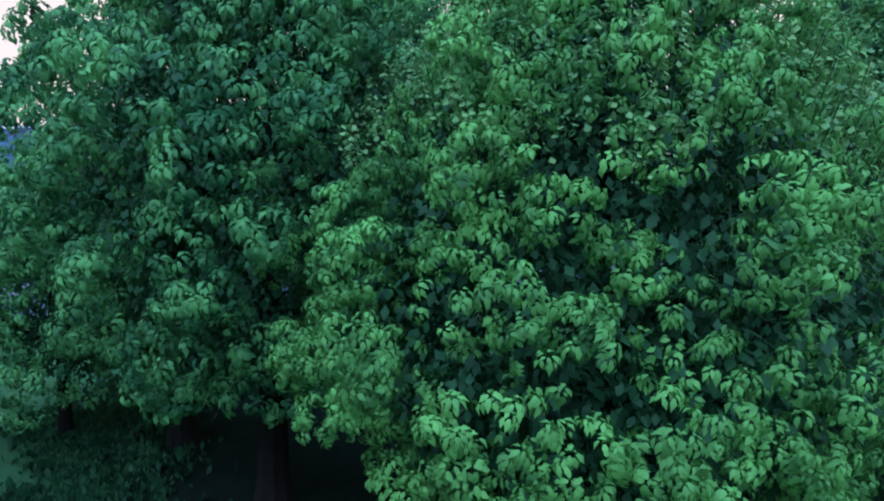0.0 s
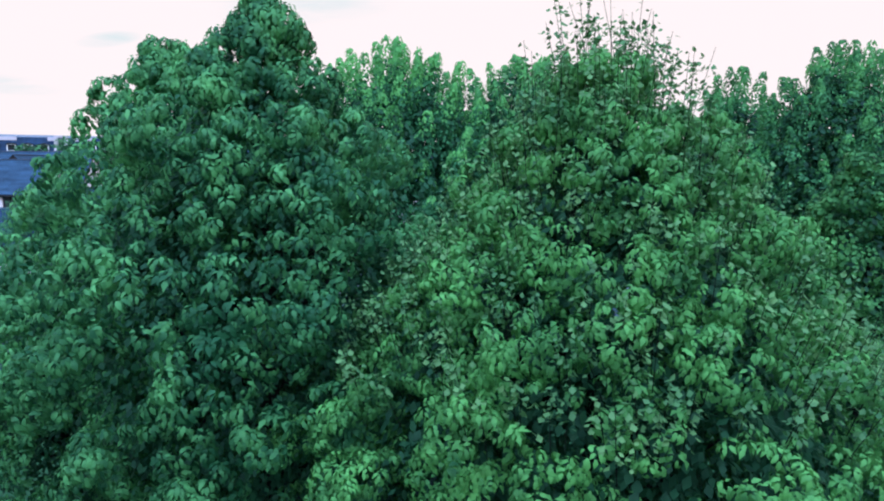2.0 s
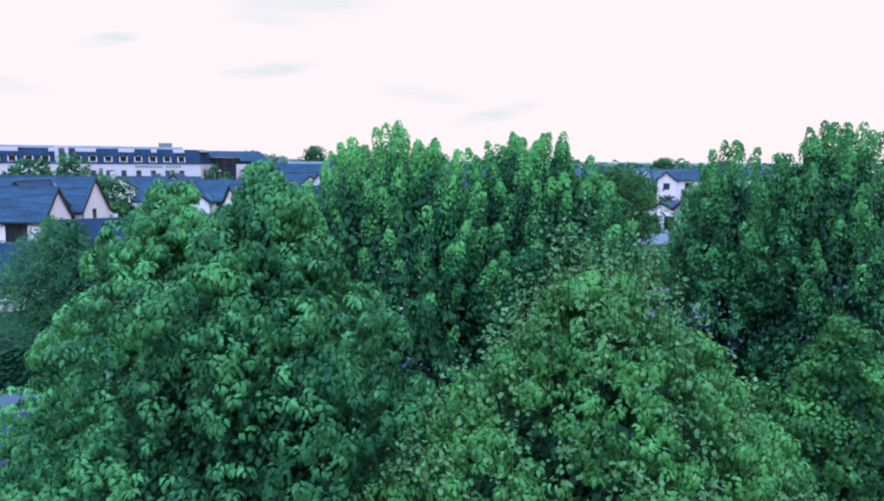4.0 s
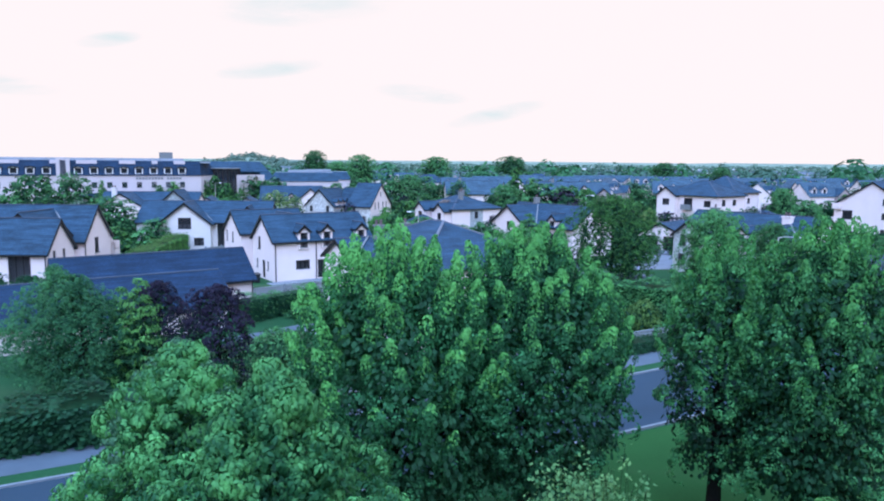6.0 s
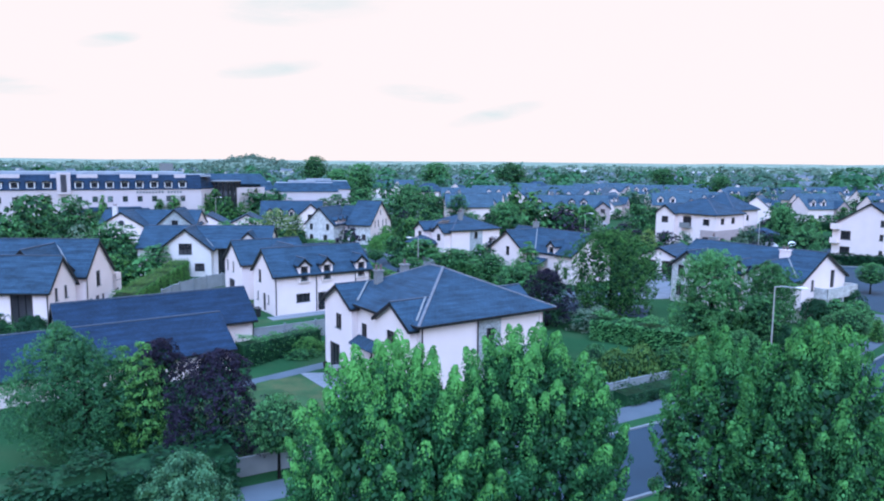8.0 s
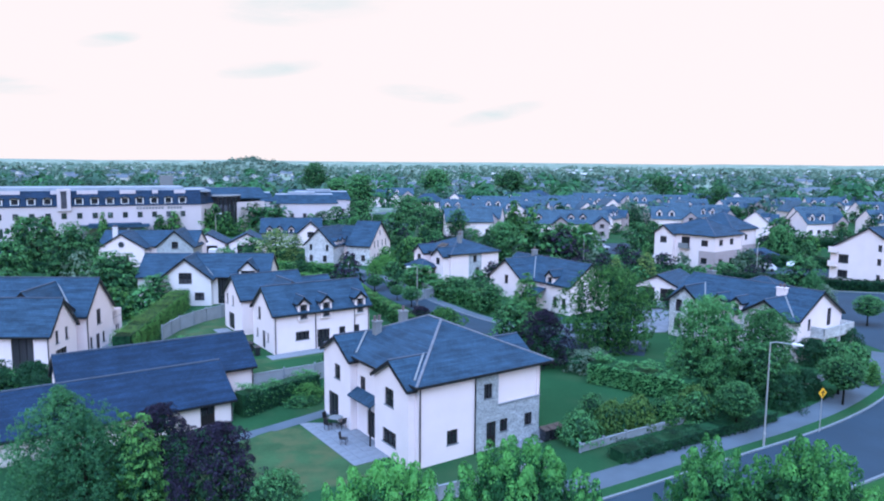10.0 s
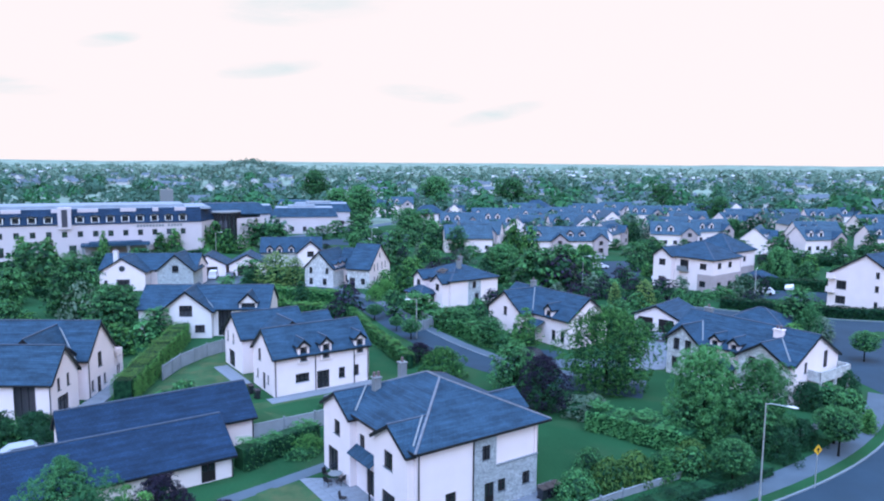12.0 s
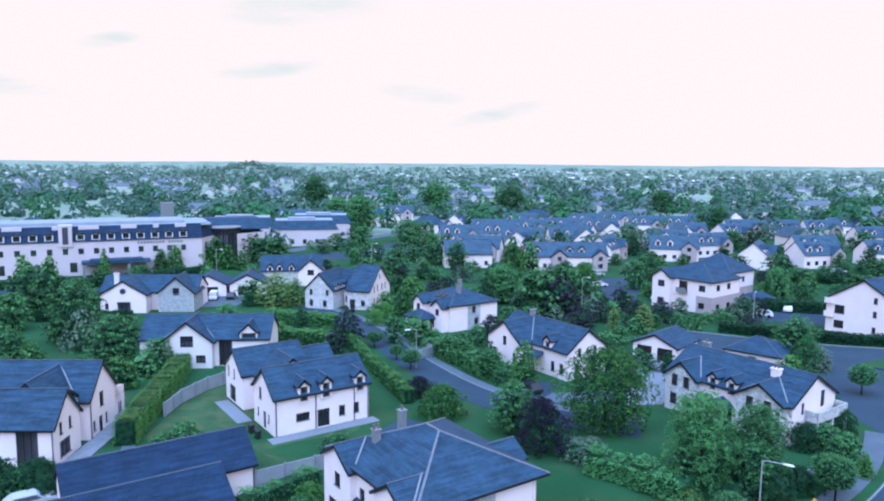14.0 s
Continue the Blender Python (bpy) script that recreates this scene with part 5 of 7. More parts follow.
def small_stone_house():
    h = thing("house", -70.2, 142.4, 0, 4, "white and grey house with two front gables", "house")
    block(h, 0, 2.5, 19.5, 11.0, 0, 3.9, 6.6, "x", {})
    block(h, 1.2, -0.8, 10.2, 6.0, 0, 3.9, 6.6, "y", {"s": [(4.6, 0.4, 2.6, 1.9, "w"), (1.2, 0.9, 0.7, 1.2, "w")]}, over=0.4, end=0.3, skip="n")
    ring, pane = Shape(), Shape()
    ring.tube([(5.7, -0.88, 4.5), (5.7, -0.72, 4.5)], [0.62, 0.62], 20)
    pane.tube([(5.7, -0.91, 4.5), (5.7, -0.80, 4.5)], [0.50, 0.50], 20)
    eye = part("round_window", ring, LEAD, h, "small round gable window")
    part("pane", pane, GLASS, eye)
    block(h, 12.4, 0.0, 19.6, 7.0, 0, 4.1, 7.2, "y", {"s": [(3.6, 3.6, 1.3, 1.4, "w")]}, STONE, over=0.4, end=0.3, skip="n")
    chimney(h, 3.2, 3.0, 4.5, 7.6, 0.9, 0.7, 2)
    for x in (-57.2, -48.6):
        g = thing("garage", x, 160.0 + (x + 56) * 0.2, 0, 10, "white gabled garage with open dark door", "garage", "garages")
        block(g, 0, 0, 8.0, 9.0, 0, 2.8, 4.9, "y", {"s": [(4.0, 0.05, 4.4, 2.2, "g")]}, over=0.35)


def hotel():
    """The long hotel with a mansard roof, dormers, entrance canopy and glazed corner tower."""
    h = thing("hotel", -68.6, 202.4, 0, 25.3, "long cream hotel with slate mansard roof and many dormers", "hotel")
    L, ev, top = 92.0, 9.2, 13.2
    win = [(L - 5.0 - 3.72 * k, z, 1.3, 1.5, "w") for k in range(23) for z in (5.85,)]
    win += [(L - 33.0 - 5.6 * k, 1.0, 1.8, 2.6, "w") for k in range(9)]
    wall(h, (-L, 0), (1, 0), L, 0, ev, None, win, HOTELWALL)
    wall(h, (0, 0), (0.55, 0.84), 9.0, 0, ev, None, [(2.5, 6.2, 1.0, 1.5, "w"), (5.5, 6.2, 1.0, 1.5, "w")], HOTELWALL)
    wall(h, (-L, 24), (0, -1), 24, 0, ev, None, [], HOTELWALL)
    man = Shape()
    man.slab([(-L, -0.3, ev), (0, -0.3, ev), (0.0, 2.2, top), (-L, 2.2, top)], (0, 0.2, -0.1))
    man.slab([(0, -0.3, ev), (5.2, 7.6, ev), (3.2, 8.6, top), (0.0, 2.2, top)], (0, 0.2, -0.1))
    part("mansard_roof", man, DARKSLATE, h)
    flat = Shape()
    flat.box(-L, 3.0, 2.2, 23.8, top - 0.6, top - 0.1)
    flat.box(-L + 40, -4, 6.0, 20.0, top - 0.1, top + 0.7)
    flat.box(-L, -L + 34, 6.0, 16.0, top - 0.1, top + 0.8)
    part("flat_roof", flat, ROOFFELT, h, "pale flat roof behind the mansard")
    for k in range(23):
        x = -5.0 - 3.72 * k
        if k == 8:
            continue
        dormer(h, x, -0.05, ev + 0.35, 2.0, 1.75, "s", 1.8, WHITEWOOD, 0.2)
    for x, w in ((-5.5, 3.0), (-12, 1.5), (-19, 4.0), (-29, 5.0), (-37, 1.5), (-47, 4.5), (-72, 5.0)):
        para = Shape()
        para.box(x - w / 2, x + w / 2, 1.55, 2.15, top - 0.9, top + 0.05)
        part("parapet_panel", para, HOTELWALL, h)
    tower = Shape()
    tower.box(-36.2, -33.0, -0.5, 3.0, ev - 1.2, top + 0.5)
    part("roof_bay", tower, HOTELWALL, h, "white projecting bay in the mansard")
    slot = Shape()
    slot.box(-35.3, -33.9, -0.56, -0.45, ev - 0.6, top)
    part("bay_window", slot, GLASS, h)
    can = Shape()
    can.box(-31, -14, -5.0, -0.2, 3.5, 4.1)
    can.box(-29, -16, -4.6, -0.2, 4.1, 4.5)
    part("canopy", can, SLATE, h, "dark slate-grey entrance canopy")
    for x in (-30.4, -24.6, -19.5, -14.7):
        c = Shape()
        c.box(x - 0.35, x + 0.35, -4.8, -4.1, 0, 3.5)
        part("canopy_column", c, LEAD, h)
    drum = Shape()
    drum.tube([(7.5, 10.5, 0), (7.5, 10.5, 11.0)], [5.0, 5.0], 24)
    part("glazed_drum", drum, GLASS, h, "dark glazed round stair tower")
    for k in range(24):
        a = 2 * math.pi * (k + 0.5) / 24
        m = Shape()
        m.box(7.5 + 5.05 * math.cos(a) - 0.12, 7.5 + 5.05 * math.cos(a) + 0.12, 10.5 + 5.05 * math.sin(a) - 0.12, 10.5 + 5.05 * math.sin(a) + 0.12, 0, 11)
        part("mullion", m, BLACKPAINT, h)
    cap = Shape()
    cap.tube([(7.5, 10.5, 11.0), (7.5, 10.5, 11.25)], [5.4, 5.4], 24)
    part("drum_cap", cap, LEAD, h)
    wall(h, (11.0, 7.0), (1, 0.45), 10.0, 0, ev, None, [(5, 6.2, 1.2, 1.5, "w"), (5, 2.2, 1.2, 1.5, "w")], HOTELWALL)
    back = Shape()
    back.slab([(3, 12, ev + 1), (22, 13, ev + 1), (20, 17, top), (3, 17, top)], (0, 0, -0.3))
    back.box(3, 20, 17, 26, 8, top - 0.1)
    part("rear_roof", back, SLATE, h)
    plant_ = Shape()
    plant_.box(-7.0, -2.8, 56, 60, 0, 16.2)
    part("plant_room", plant_, LEAD, h, "pale grey roof plant tower")
    # lettering on the wall, too small to read
    for k in range(15):
        if k == 9:
            continue
        bar = Shape()
        bar.box(-17.0 + k * 0.8, -16.45 + k * 0.8, -0.08, -0.02, ev - 1.15, ev - 0.5)
        part("sign_bar", bar, LEAD, h, "grey sign letter")
    p = thing("office_building", -62, 258, 0, 12, "low modern building with dark mansard roof", "office building")
    block(p, 0, 0, 24, 16, 0, 6.2, 6.3, "x", {"s": [(3 + 4.5 * k, 1.0, 1.3, 1.6, "w") for k in range(5)]}, HOTELWALL, roof=False)
    r = Shape()
    r.slab([(-0.4, -0.4, 6.2), (24.4, -0.4, 6.2), (22.6, 2.0, 9.4), (1.4, 2.0, 9.4)], (0, 0.2, -0.1))
    r.slab([(24.4, -0.4, 6.2), (24.4, 16, 6.2), (22.6, 14, 9.4), (22.6, 2.0, 9.4)], (0, 0, -0.2))
    r.slab([(-0.4, 16, 6.2), (-0.4, -0.4, 6.2), (1.4, 2.0, 9.4), (1.4, 14, 9.4)], (0, 0, -0.2))
    part("mansard_roof", r, SLATE, p)
    f = Shape()
    f.box(1.4, 22.6, 2.0, 15, 9.0, 9.35)
    f.box(6, 16, 5, 11, 9.35, 10.2)
    part("flat_roof", f, ROOFFELT, p)
    q = copy_thing(p, pose(-88, 268, 0, 0, 0, 14))
    q = copy_thing(p, pose(-61, 286, 0, 0, 0, 8))


church_like_house()
hipped_house()
gabled_house()
apartment_house()
small_stone_house()
hotel()
terrace(25.5, 204.5, 2, 23.5, (7.0, 19.0), (3.0, 12.5, 16.0), "cream terrace with pink brick gables and arched dormers")
terrace(1.5, 208, 6, 14, (), (), "small white terrace with plain slate roof")


def small_terrace():
    """A short block of the far terraces: walls, roof, a front gable, two dormers and windows."""
    h = thing("terraced_house", 0, 262, 0, 4, "white terraced house with slate roof and dormers", "terraced house", "terraced houses")
    w = Shape()
    for y in (0.0, 8.2):
        w.face([(0, y, 0), (15, y, 0), (15, y, 4.4), (0, y, 4.4)])
    for x in (0.0, 15.0):
        w.face([(x, 0, 0), (x, 8.2, 0), (x, 8.2, 4.4), (x, 4.1, 7.9), (x, 0, 4.4)])
    part("wall", w, RENDER, h)
    r = Shape()
    r.slab([(-0.25, -0.4, 4.15), (15.25, -0.4, 4.15), (15.25, 4.1, 8.0), (-0.25, 4.1, 8.0)], (0, 0, -0.15))
    r.slab([(15.25, 8.6, 4.15), (-0.25, 8.6, 4.15), (-0.25, 4.1, 8.0), (15.25, 4.1, 8.0)], (0, 0, -0.15))
    part("roof", r, GREYSLATE, h)
    gw, gr = Shape(), Shape()
    gw.face([(9.6, -1.2, 0), (14.2, -1.2, 0), (14.2, -1.2, 4.6), (11.9, -1.2, 6.5), (9.6, -1.2, 4.6)])
    for x in (9.6, 14.2):
        gw.face([(x, -1.2, 0), (x, 0, 0), (x, 0, 4.6), (x, -1.2, 4.6)])
    part("front_gable", gw, PINK, h)
    gr.slab([(9.3, -1.5, 4.3), (9.3, 3.0, 4.3), (11.9, 3.0, 6.6), (11.9, -1.5, 6.6)][::-1], (0, 0, -0.12))
    gr.slab([(14.5, -1.5, 4.3), (11.9, -1.5, 6.6), (11.9, 3.0, 6.6), (14.5, 3.0, 4.3)][::-1], (0, 0, -0.12))
    part("gable_roof", gr, SLATE, h)
    for x in (2.4, 6.2):
        d = Shape()
        d.face([(x - 0.9, 0.7, 4.9), (x + 0.9, 0.7, 4.9), (x + 0.9, 0.7, 6.3), (x, 0.7, 7.1), (x - 0.9, 0.7, 6.3)])
        for sx in (-0.9, 0.9):
            d.face([(x + sx, 0.7, 4.9), (x + sx, 2.6, 6.3), (x + sx, 0.7, 6.3)])
        dm = part("dormer", d, RENDER, h)
        q = Shape()
        q.slab([(x - 1.1, 0.5, 6.15), (x - 1.1, 2.9, 6.15), (x, 3.4, 7.2), (x, 0.5, 7.2)][::-1], (0, 0, -0.08))
        q.slab([(x + 1.1, 0.5, 6.15), (x, 0.5, 7.2), (x, 3.4, 7.2), (x + 1.1, 2.9, 6.15)][::-1], (0, 0, -0.08))
        part("dormer_roof", q, SLATE, dm)
        g = Shape()
        g.box(x - 0.5, x + 0.5, 0.64, 0.69, 5.1, 6.3)
        part("pane", g, GLASS, dm)
    for x, y, z in ((1.6, 0, 1.0), (4.6, 0, 1.0), (7.6, 0, 1.0), (11.9, -1.2, 1.0), (11.9, -1.2, 3.6)):
        g = Shape()
        g.box(x - 0.6, x + 0.6, y - 0.06, y - 0.01, z, z + 1.25)
        part("window", g, GLASS, h)
    return h


row = small_terrace()
ROWS_FAR = ((13, 291, 3), (29, 292, 3), (45, 301, 0), (61, 301, 0), (85, 317, 2), (101, 318, 2), (4, 226, -14), (30, 240, 84), (22, 256, -10), (40, 256, 6), (56, 252, 95), (54, 222, 60), (68, 228, -14), (86, 236, 20), (74, 250, 2), (97, 208, 60), (110, 212, 16), (118, 232, 4), (134, 218, 8), (150, 221, 4))
for x, y, a in ROWS_FAR:
    copy_thing(row, pose(x, y, 0, 0, 0, a))
for x, y, a in ((122, 300, 0), (139, 301, 0), (157, 302, 0), (175, 316, 4), (96, 262, 88), (92, 282, 0), (112, 276, 30), (72, 280, 90), (60, 330, 2), (78, 345, -4), (30, 330, 5), (10, 318, 88), (140, 262, 92), (160, 268, 10), (180, 250, 20), (120, 340, 3), (150, 350, 88), (196, 300, 30), (44, 276, -40), (16, 272, 10), (-60, 330, 20), (-80, 345, -10), (-30, 380, 5)):
    copy_thing(row, pose(x, y, 0, 0, 0, a))
villa = thing("house", -12, 300, 0, 5, "white hipped house with cream gabled porch", "house")
block(villa, 0, 0, 14, 10, 0, 5.0, 8.4, "hip", {"s": [(2.5 + 3 * k, z, 1.2, 1.3, "w") for k in range(4) for z in (0.9, 3.3)]})
block(villa, 13, -1.5, 18, 5, 0, 4.4, 6.6, "y", {"s": [(2.5, 2.6, 0.9, 1.2, "w")]})
for x, y, a in ((-38, 345, 10), (40, 352, -12), (190, 262, 20), (-130, 300, 0), (-165, 270, 15)):
    copy_thing(villa, pose(x, y, 0, 0, 0, a))

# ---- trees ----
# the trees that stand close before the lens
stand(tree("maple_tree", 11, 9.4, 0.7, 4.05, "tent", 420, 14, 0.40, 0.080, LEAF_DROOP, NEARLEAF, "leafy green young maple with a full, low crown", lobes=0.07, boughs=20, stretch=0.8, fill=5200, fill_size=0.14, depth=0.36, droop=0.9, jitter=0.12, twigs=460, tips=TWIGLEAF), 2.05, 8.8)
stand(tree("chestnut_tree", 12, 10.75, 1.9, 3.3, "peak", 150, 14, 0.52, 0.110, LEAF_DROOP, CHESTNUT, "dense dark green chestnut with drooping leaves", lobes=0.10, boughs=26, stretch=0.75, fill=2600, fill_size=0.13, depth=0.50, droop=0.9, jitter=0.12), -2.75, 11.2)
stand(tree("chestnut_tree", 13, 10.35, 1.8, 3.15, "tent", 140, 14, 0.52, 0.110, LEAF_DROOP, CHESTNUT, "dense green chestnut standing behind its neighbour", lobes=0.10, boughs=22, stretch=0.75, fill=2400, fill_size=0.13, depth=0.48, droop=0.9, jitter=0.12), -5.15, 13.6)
# uneven uncut grass, coloured dark as shade, round the painted shade patch
rng = np.random.default_rng(61)
th, q = rng.random(26000) * 2 * np.pi, 0.80 + 0.42 * np.sqrt(rng.random(26000)) + 0.06 * rng.normal(0, 1, 26000)
edge = np.array([SHADE_RIM[int(a / (2 * np.pi) * 72) % 72] for a in th])
at = np.concatenate([np.array([0.2, 13.2]) + (edge - np.array([0.2, 13.2])) * q[:, None], np.full((26000, 1), 0.02)], 1)
at[:, :2] += rng.normal(0, 0.25, (26000, 2))
at[:, 2] += [rise(y) for y in at[:, 1]]
lie = unit(rng.normal(0, 1, (26000, 3)) * np.array([1, 1, 0.15]))
tagged(new("rough_grass", leaves_mesh("rough_grass", at, lie, 0.16 * (0.6 + 0.8 * rng.random(26000)), rng, LEAF_BLADE, SHADELEAF, -1.2, lie, 0.2)), "uneven dark green uncut grass round the painted shade patch", "grass", "", "stuff")
stand(tree("lime_tree", 14, 8.3, 0.8, 2.4, "tent", 170, 10, 0.40, 0.09, LEAF_BROAD, NEARLEAF, "green young lime tree on the lawn", lobes=0.12, boughs=14, stretch=0.8, fill=1200, fill_size=0.13, depth=0.3, droop=0.9, jitter=0.12), 6.8, 11.4)
stand(tree("lime_tree", 15, 8.2, 1.0, 2.7, "bell", 170, 9, 0.44, 0.125, LEAF_BROAD, PALELEAF, "pale green lime tree beside the road", lobes=0.14, boughs=14, stretch=0.8, fill=1000, fill_size=0.18, depth=0.3, droop=0.9, jitter=0.12), -8.5, 22.4)
stand(tree("chestnut_tree", 39, 6.0, 1.2, 2.0, "bell", 75, 11, 0.46, 0.115, LEAF_DROOP, CHESTNUT, "low bushy chestnut beside the taller trees", lobes=0.12, boughs=18, stretch=0.75, fill=900, fill_size=0.13, depth=0.25, droop=0.9, jitter=0.12), -7.7, 14.0)
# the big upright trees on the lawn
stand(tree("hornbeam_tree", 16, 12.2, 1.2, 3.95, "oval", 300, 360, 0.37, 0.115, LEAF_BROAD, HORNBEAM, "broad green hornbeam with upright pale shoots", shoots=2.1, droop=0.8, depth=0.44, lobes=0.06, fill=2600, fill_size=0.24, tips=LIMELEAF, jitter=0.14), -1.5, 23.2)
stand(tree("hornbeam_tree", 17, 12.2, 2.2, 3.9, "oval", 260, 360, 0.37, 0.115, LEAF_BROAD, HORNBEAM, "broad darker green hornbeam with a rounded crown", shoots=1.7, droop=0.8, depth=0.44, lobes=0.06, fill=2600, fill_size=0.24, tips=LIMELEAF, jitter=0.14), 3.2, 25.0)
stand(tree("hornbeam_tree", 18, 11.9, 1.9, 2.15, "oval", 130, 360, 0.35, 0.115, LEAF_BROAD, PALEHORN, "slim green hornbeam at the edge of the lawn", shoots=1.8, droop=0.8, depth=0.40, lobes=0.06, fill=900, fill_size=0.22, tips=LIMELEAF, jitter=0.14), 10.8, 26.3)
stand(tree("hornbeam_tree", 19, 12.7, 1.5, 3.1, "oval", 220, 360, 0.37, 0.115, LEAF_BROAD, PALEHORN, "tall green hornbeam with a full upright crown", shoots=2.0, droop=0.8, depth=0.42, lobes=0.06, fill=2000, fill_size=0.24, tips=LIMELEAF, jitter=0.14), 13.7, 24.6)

# kinds that repeat through the gardens
birch = stand(tree("birch_tree", 21, 7.2, 0.2, 3.7, "tent", 230, 9, 0.46, 0.10, LEAF_BLADE, BIRCHLEAF, "large green birch with hanging twigs", lobes=0.18, boughs=12, droop=1.5, fill=600, fill_size=0.22, depth=0.4, stretch=1.3), -21.4, 41)
again(birch, -25.4, 46, 90, 0.98)
garden = stand(tree("garden_tree", 22, 7.0, 0.5, 2.6, "oval", 150, 28, 0.38, 0.21, LEAF_BLADE, MIDLEAF, "rounded green garden tree in full leaf", lobes=0.28, fill=130, fill_size=0.5, depth=0.5), -36, 118)
big_tree = stand(tree("garden_tree", 38, 9.2, 0.6, 2.9, "broad", 110, 8, 0.60, 0.18, LEAF_BLADE, MIDLEAF, "large dense green garden tree with many stems", lobes=0.22, boughs=15, stretch=1.3, fill=600, fill_size=0.28, depth=0.45), 25.8, 66.4)
again(big_tree, 31.7, 66.8, 130, 0.86)
slim = stand(tree("garden_tree", 23, 7.0, 0.3, 1.5, "bell", 140, 28, 0.30, 0.17, LEAF_BLADE, FRESHLEAF, "slim bright green garden tree", lobes=0.25, fill=80, depth=0.5), -17.8, 41)
again(slim, -20.3, 44, 50, 0.85)
plum = stand(tree("plum_tree", 24, 6.9, 0.6, 2.9, "dome", 110, 8, 0.46, 0.14, LEAF_BLADE, PLUMLEAF, "dark purple-leaved plum tree in full leaf", lobes=0.2, boughs=14, fill=400, fill_size=0.25), -12.9, 40)
again(plum, -18.3, 45, 80, 0.9)
ball = stand(tree("clipped_tree", 25, 4.8, 1.7, 1.65, "ball", 360, 12, 0.16, 0.13, LEAF_BLADE, MIDLEAF, "clipped round street tree on a thin stem", lobes=0.03, thick=0.09, fill=150), -9, 38)
shrub = stand(tree("shrub", 26, 2.2, 0.05, 1.3, "dome", 100, 20, 0.26, 0.15, LEAF_BLADE, MIDLEAF, "rounded green garden shrub in leaf", "shrub", limbs=4, thick=0.05, fill=50), 13.4, 59.5)
silver = stand(tree("shrub", 27, 2.6, 0.05, 1.9, "dome", 120, 20, 0.28, 0.16, LEAF_BLADE, SILVERLEAF, "pale silvery flowering shrub beside the lawn", "shrub", limbs=4, thick=0.05, fill=80), 16.4, 71.2)
willow = stand(tree("willow_tree", 28, 6.0, 0.2, 2.4, "dome", 160, 24, 0.36, 0.18, LEAF_BLADE, WILLOWLEAF, "yellow-green willow with soft hanging foliage", droop=1.0, fill=120), -31, 150)
dark = stand(tree("broadleaf_tree", 29, 12.0, 0.8, 5.0, "oval", 260, 16, 0.8, 0.55, LEAF_BLADE, MIDLEAF, "tall dark green broadleaf tree", lobes=0.3, fill=200, fill_size=1.0), 130, 330)
young_lime = stand(tree("garden_tree", 30, 4.0, 0.2, 3.0, "dome", 110, 8, 0.5, 0.17, LEAF_BLADE, FRESHLEAF, "bright green spreading tree by the lane", lobes=0.2, boughs=9, fill=150, fill_size=0.25), 0.4, 84.2)
yellow_shrub = stand(tree("shrub", 31, 1.9, 0.05, 1.5, "dome", 160, 11, 0.30, 0.2, LEAF_OVAL, YELLOWLEAF, "yellow-green clipped garden shrub", "shrub", limbs=4, thick=0.05, fill=60), 16.1, 57.8)
# smaller, simpler plants for the gardens further off
low_tree = stand(tree("garden_tree", 32, 4.0, 0.3, 1.7, "oval", 60, 11, 0.36, 0.34, LEAF_BLADE, MIDLEAF, "small green garden tree among the houses", lobes=0.3, fill=40, fill_size=0.5, depth=0.5, limbs=3), -30, 112)
low_lime = stand(tree("garden_tree", 33, 4.0, 0.3, 1.6, "bell", 60, 11, 0.36, 0.34, LEAF_BLADE, FRESHLEAF, "small bright green tree in a garden", lobes=0.3, fill=40, fill_size=0.5, depth=0.5, limbs=3), -27, 118)
low_shrub = stand(tree("shrub", 34, 2.0, 0.05, 1.3, "dome", 50, 10, 0.30, 0.30, LEAF_BLADE, MIDLEAF, "low green shrub in a garden border", "shrub", thick=0.05, lobes=0.3, fill=20, limbs=3), -33, 116)
low_plum = stand(tree("plum_tree", 35, 4.0, 0.3, 1.8, "dome", 50, 11, 0.38, 0.34, LEAF_BLADE, PLUMLEAF, "small purple-leaved tree in a garden", lobes=0.3, fill=40, fill_size=0.5, limbs=3), -17, 113)
low_silver = stand(tree("shrub", 36, 2.2, 0.05, 1.6, "dome", 50, 10, 0.34, 0.32, LEAF_BLADE, SILVERLEAF, "pale grey-green shrub in a garden border", "shrub", thick=0.05, lobes=0.3, fill=20, limbs=3), -28, 124)
low_dark = stand(tree("garden_tree", 37, 5.0, 0.3, 1.5, "bell", 60, 11, 0.38, 0.36, LEAF_BLADE, DARKLEAF, "dark green tree behind a house", lobes=0.3, fill=40, fill_size=0.5, limbs=3), -25, 126)


LITE = {garden.name: (low_tree, 4.0, 3.4), slim.name: (low_lime, 4.0, 3.2), birch.name: (garden, 7.0, 5.2), plum.name: (low_plum, 4.0, 3.6), shrub.name: (low_shrub, 2.0, 2.6), silver.name: (low_silver, 2.2, 3.2)}


def plant(kind, tall, wide, places):
    """Copies of a tree or shrub: x, y, crown width and height of each."""
    near = (kind, tall, wide)
    for k, (x, y, w, h) in enumerate(places):
        kind, tall, wide = LITE.get(near[0].name, near) if y > 112 else near
        c = copy_thing(kind, Matrix.Identity(4))
        c.matrix_basis = pose(x, y, rise(y), 0, 0, 47.0 * k + x) @ Matrix.Diagonal((w / wide, w / wide, h / tall, 1))


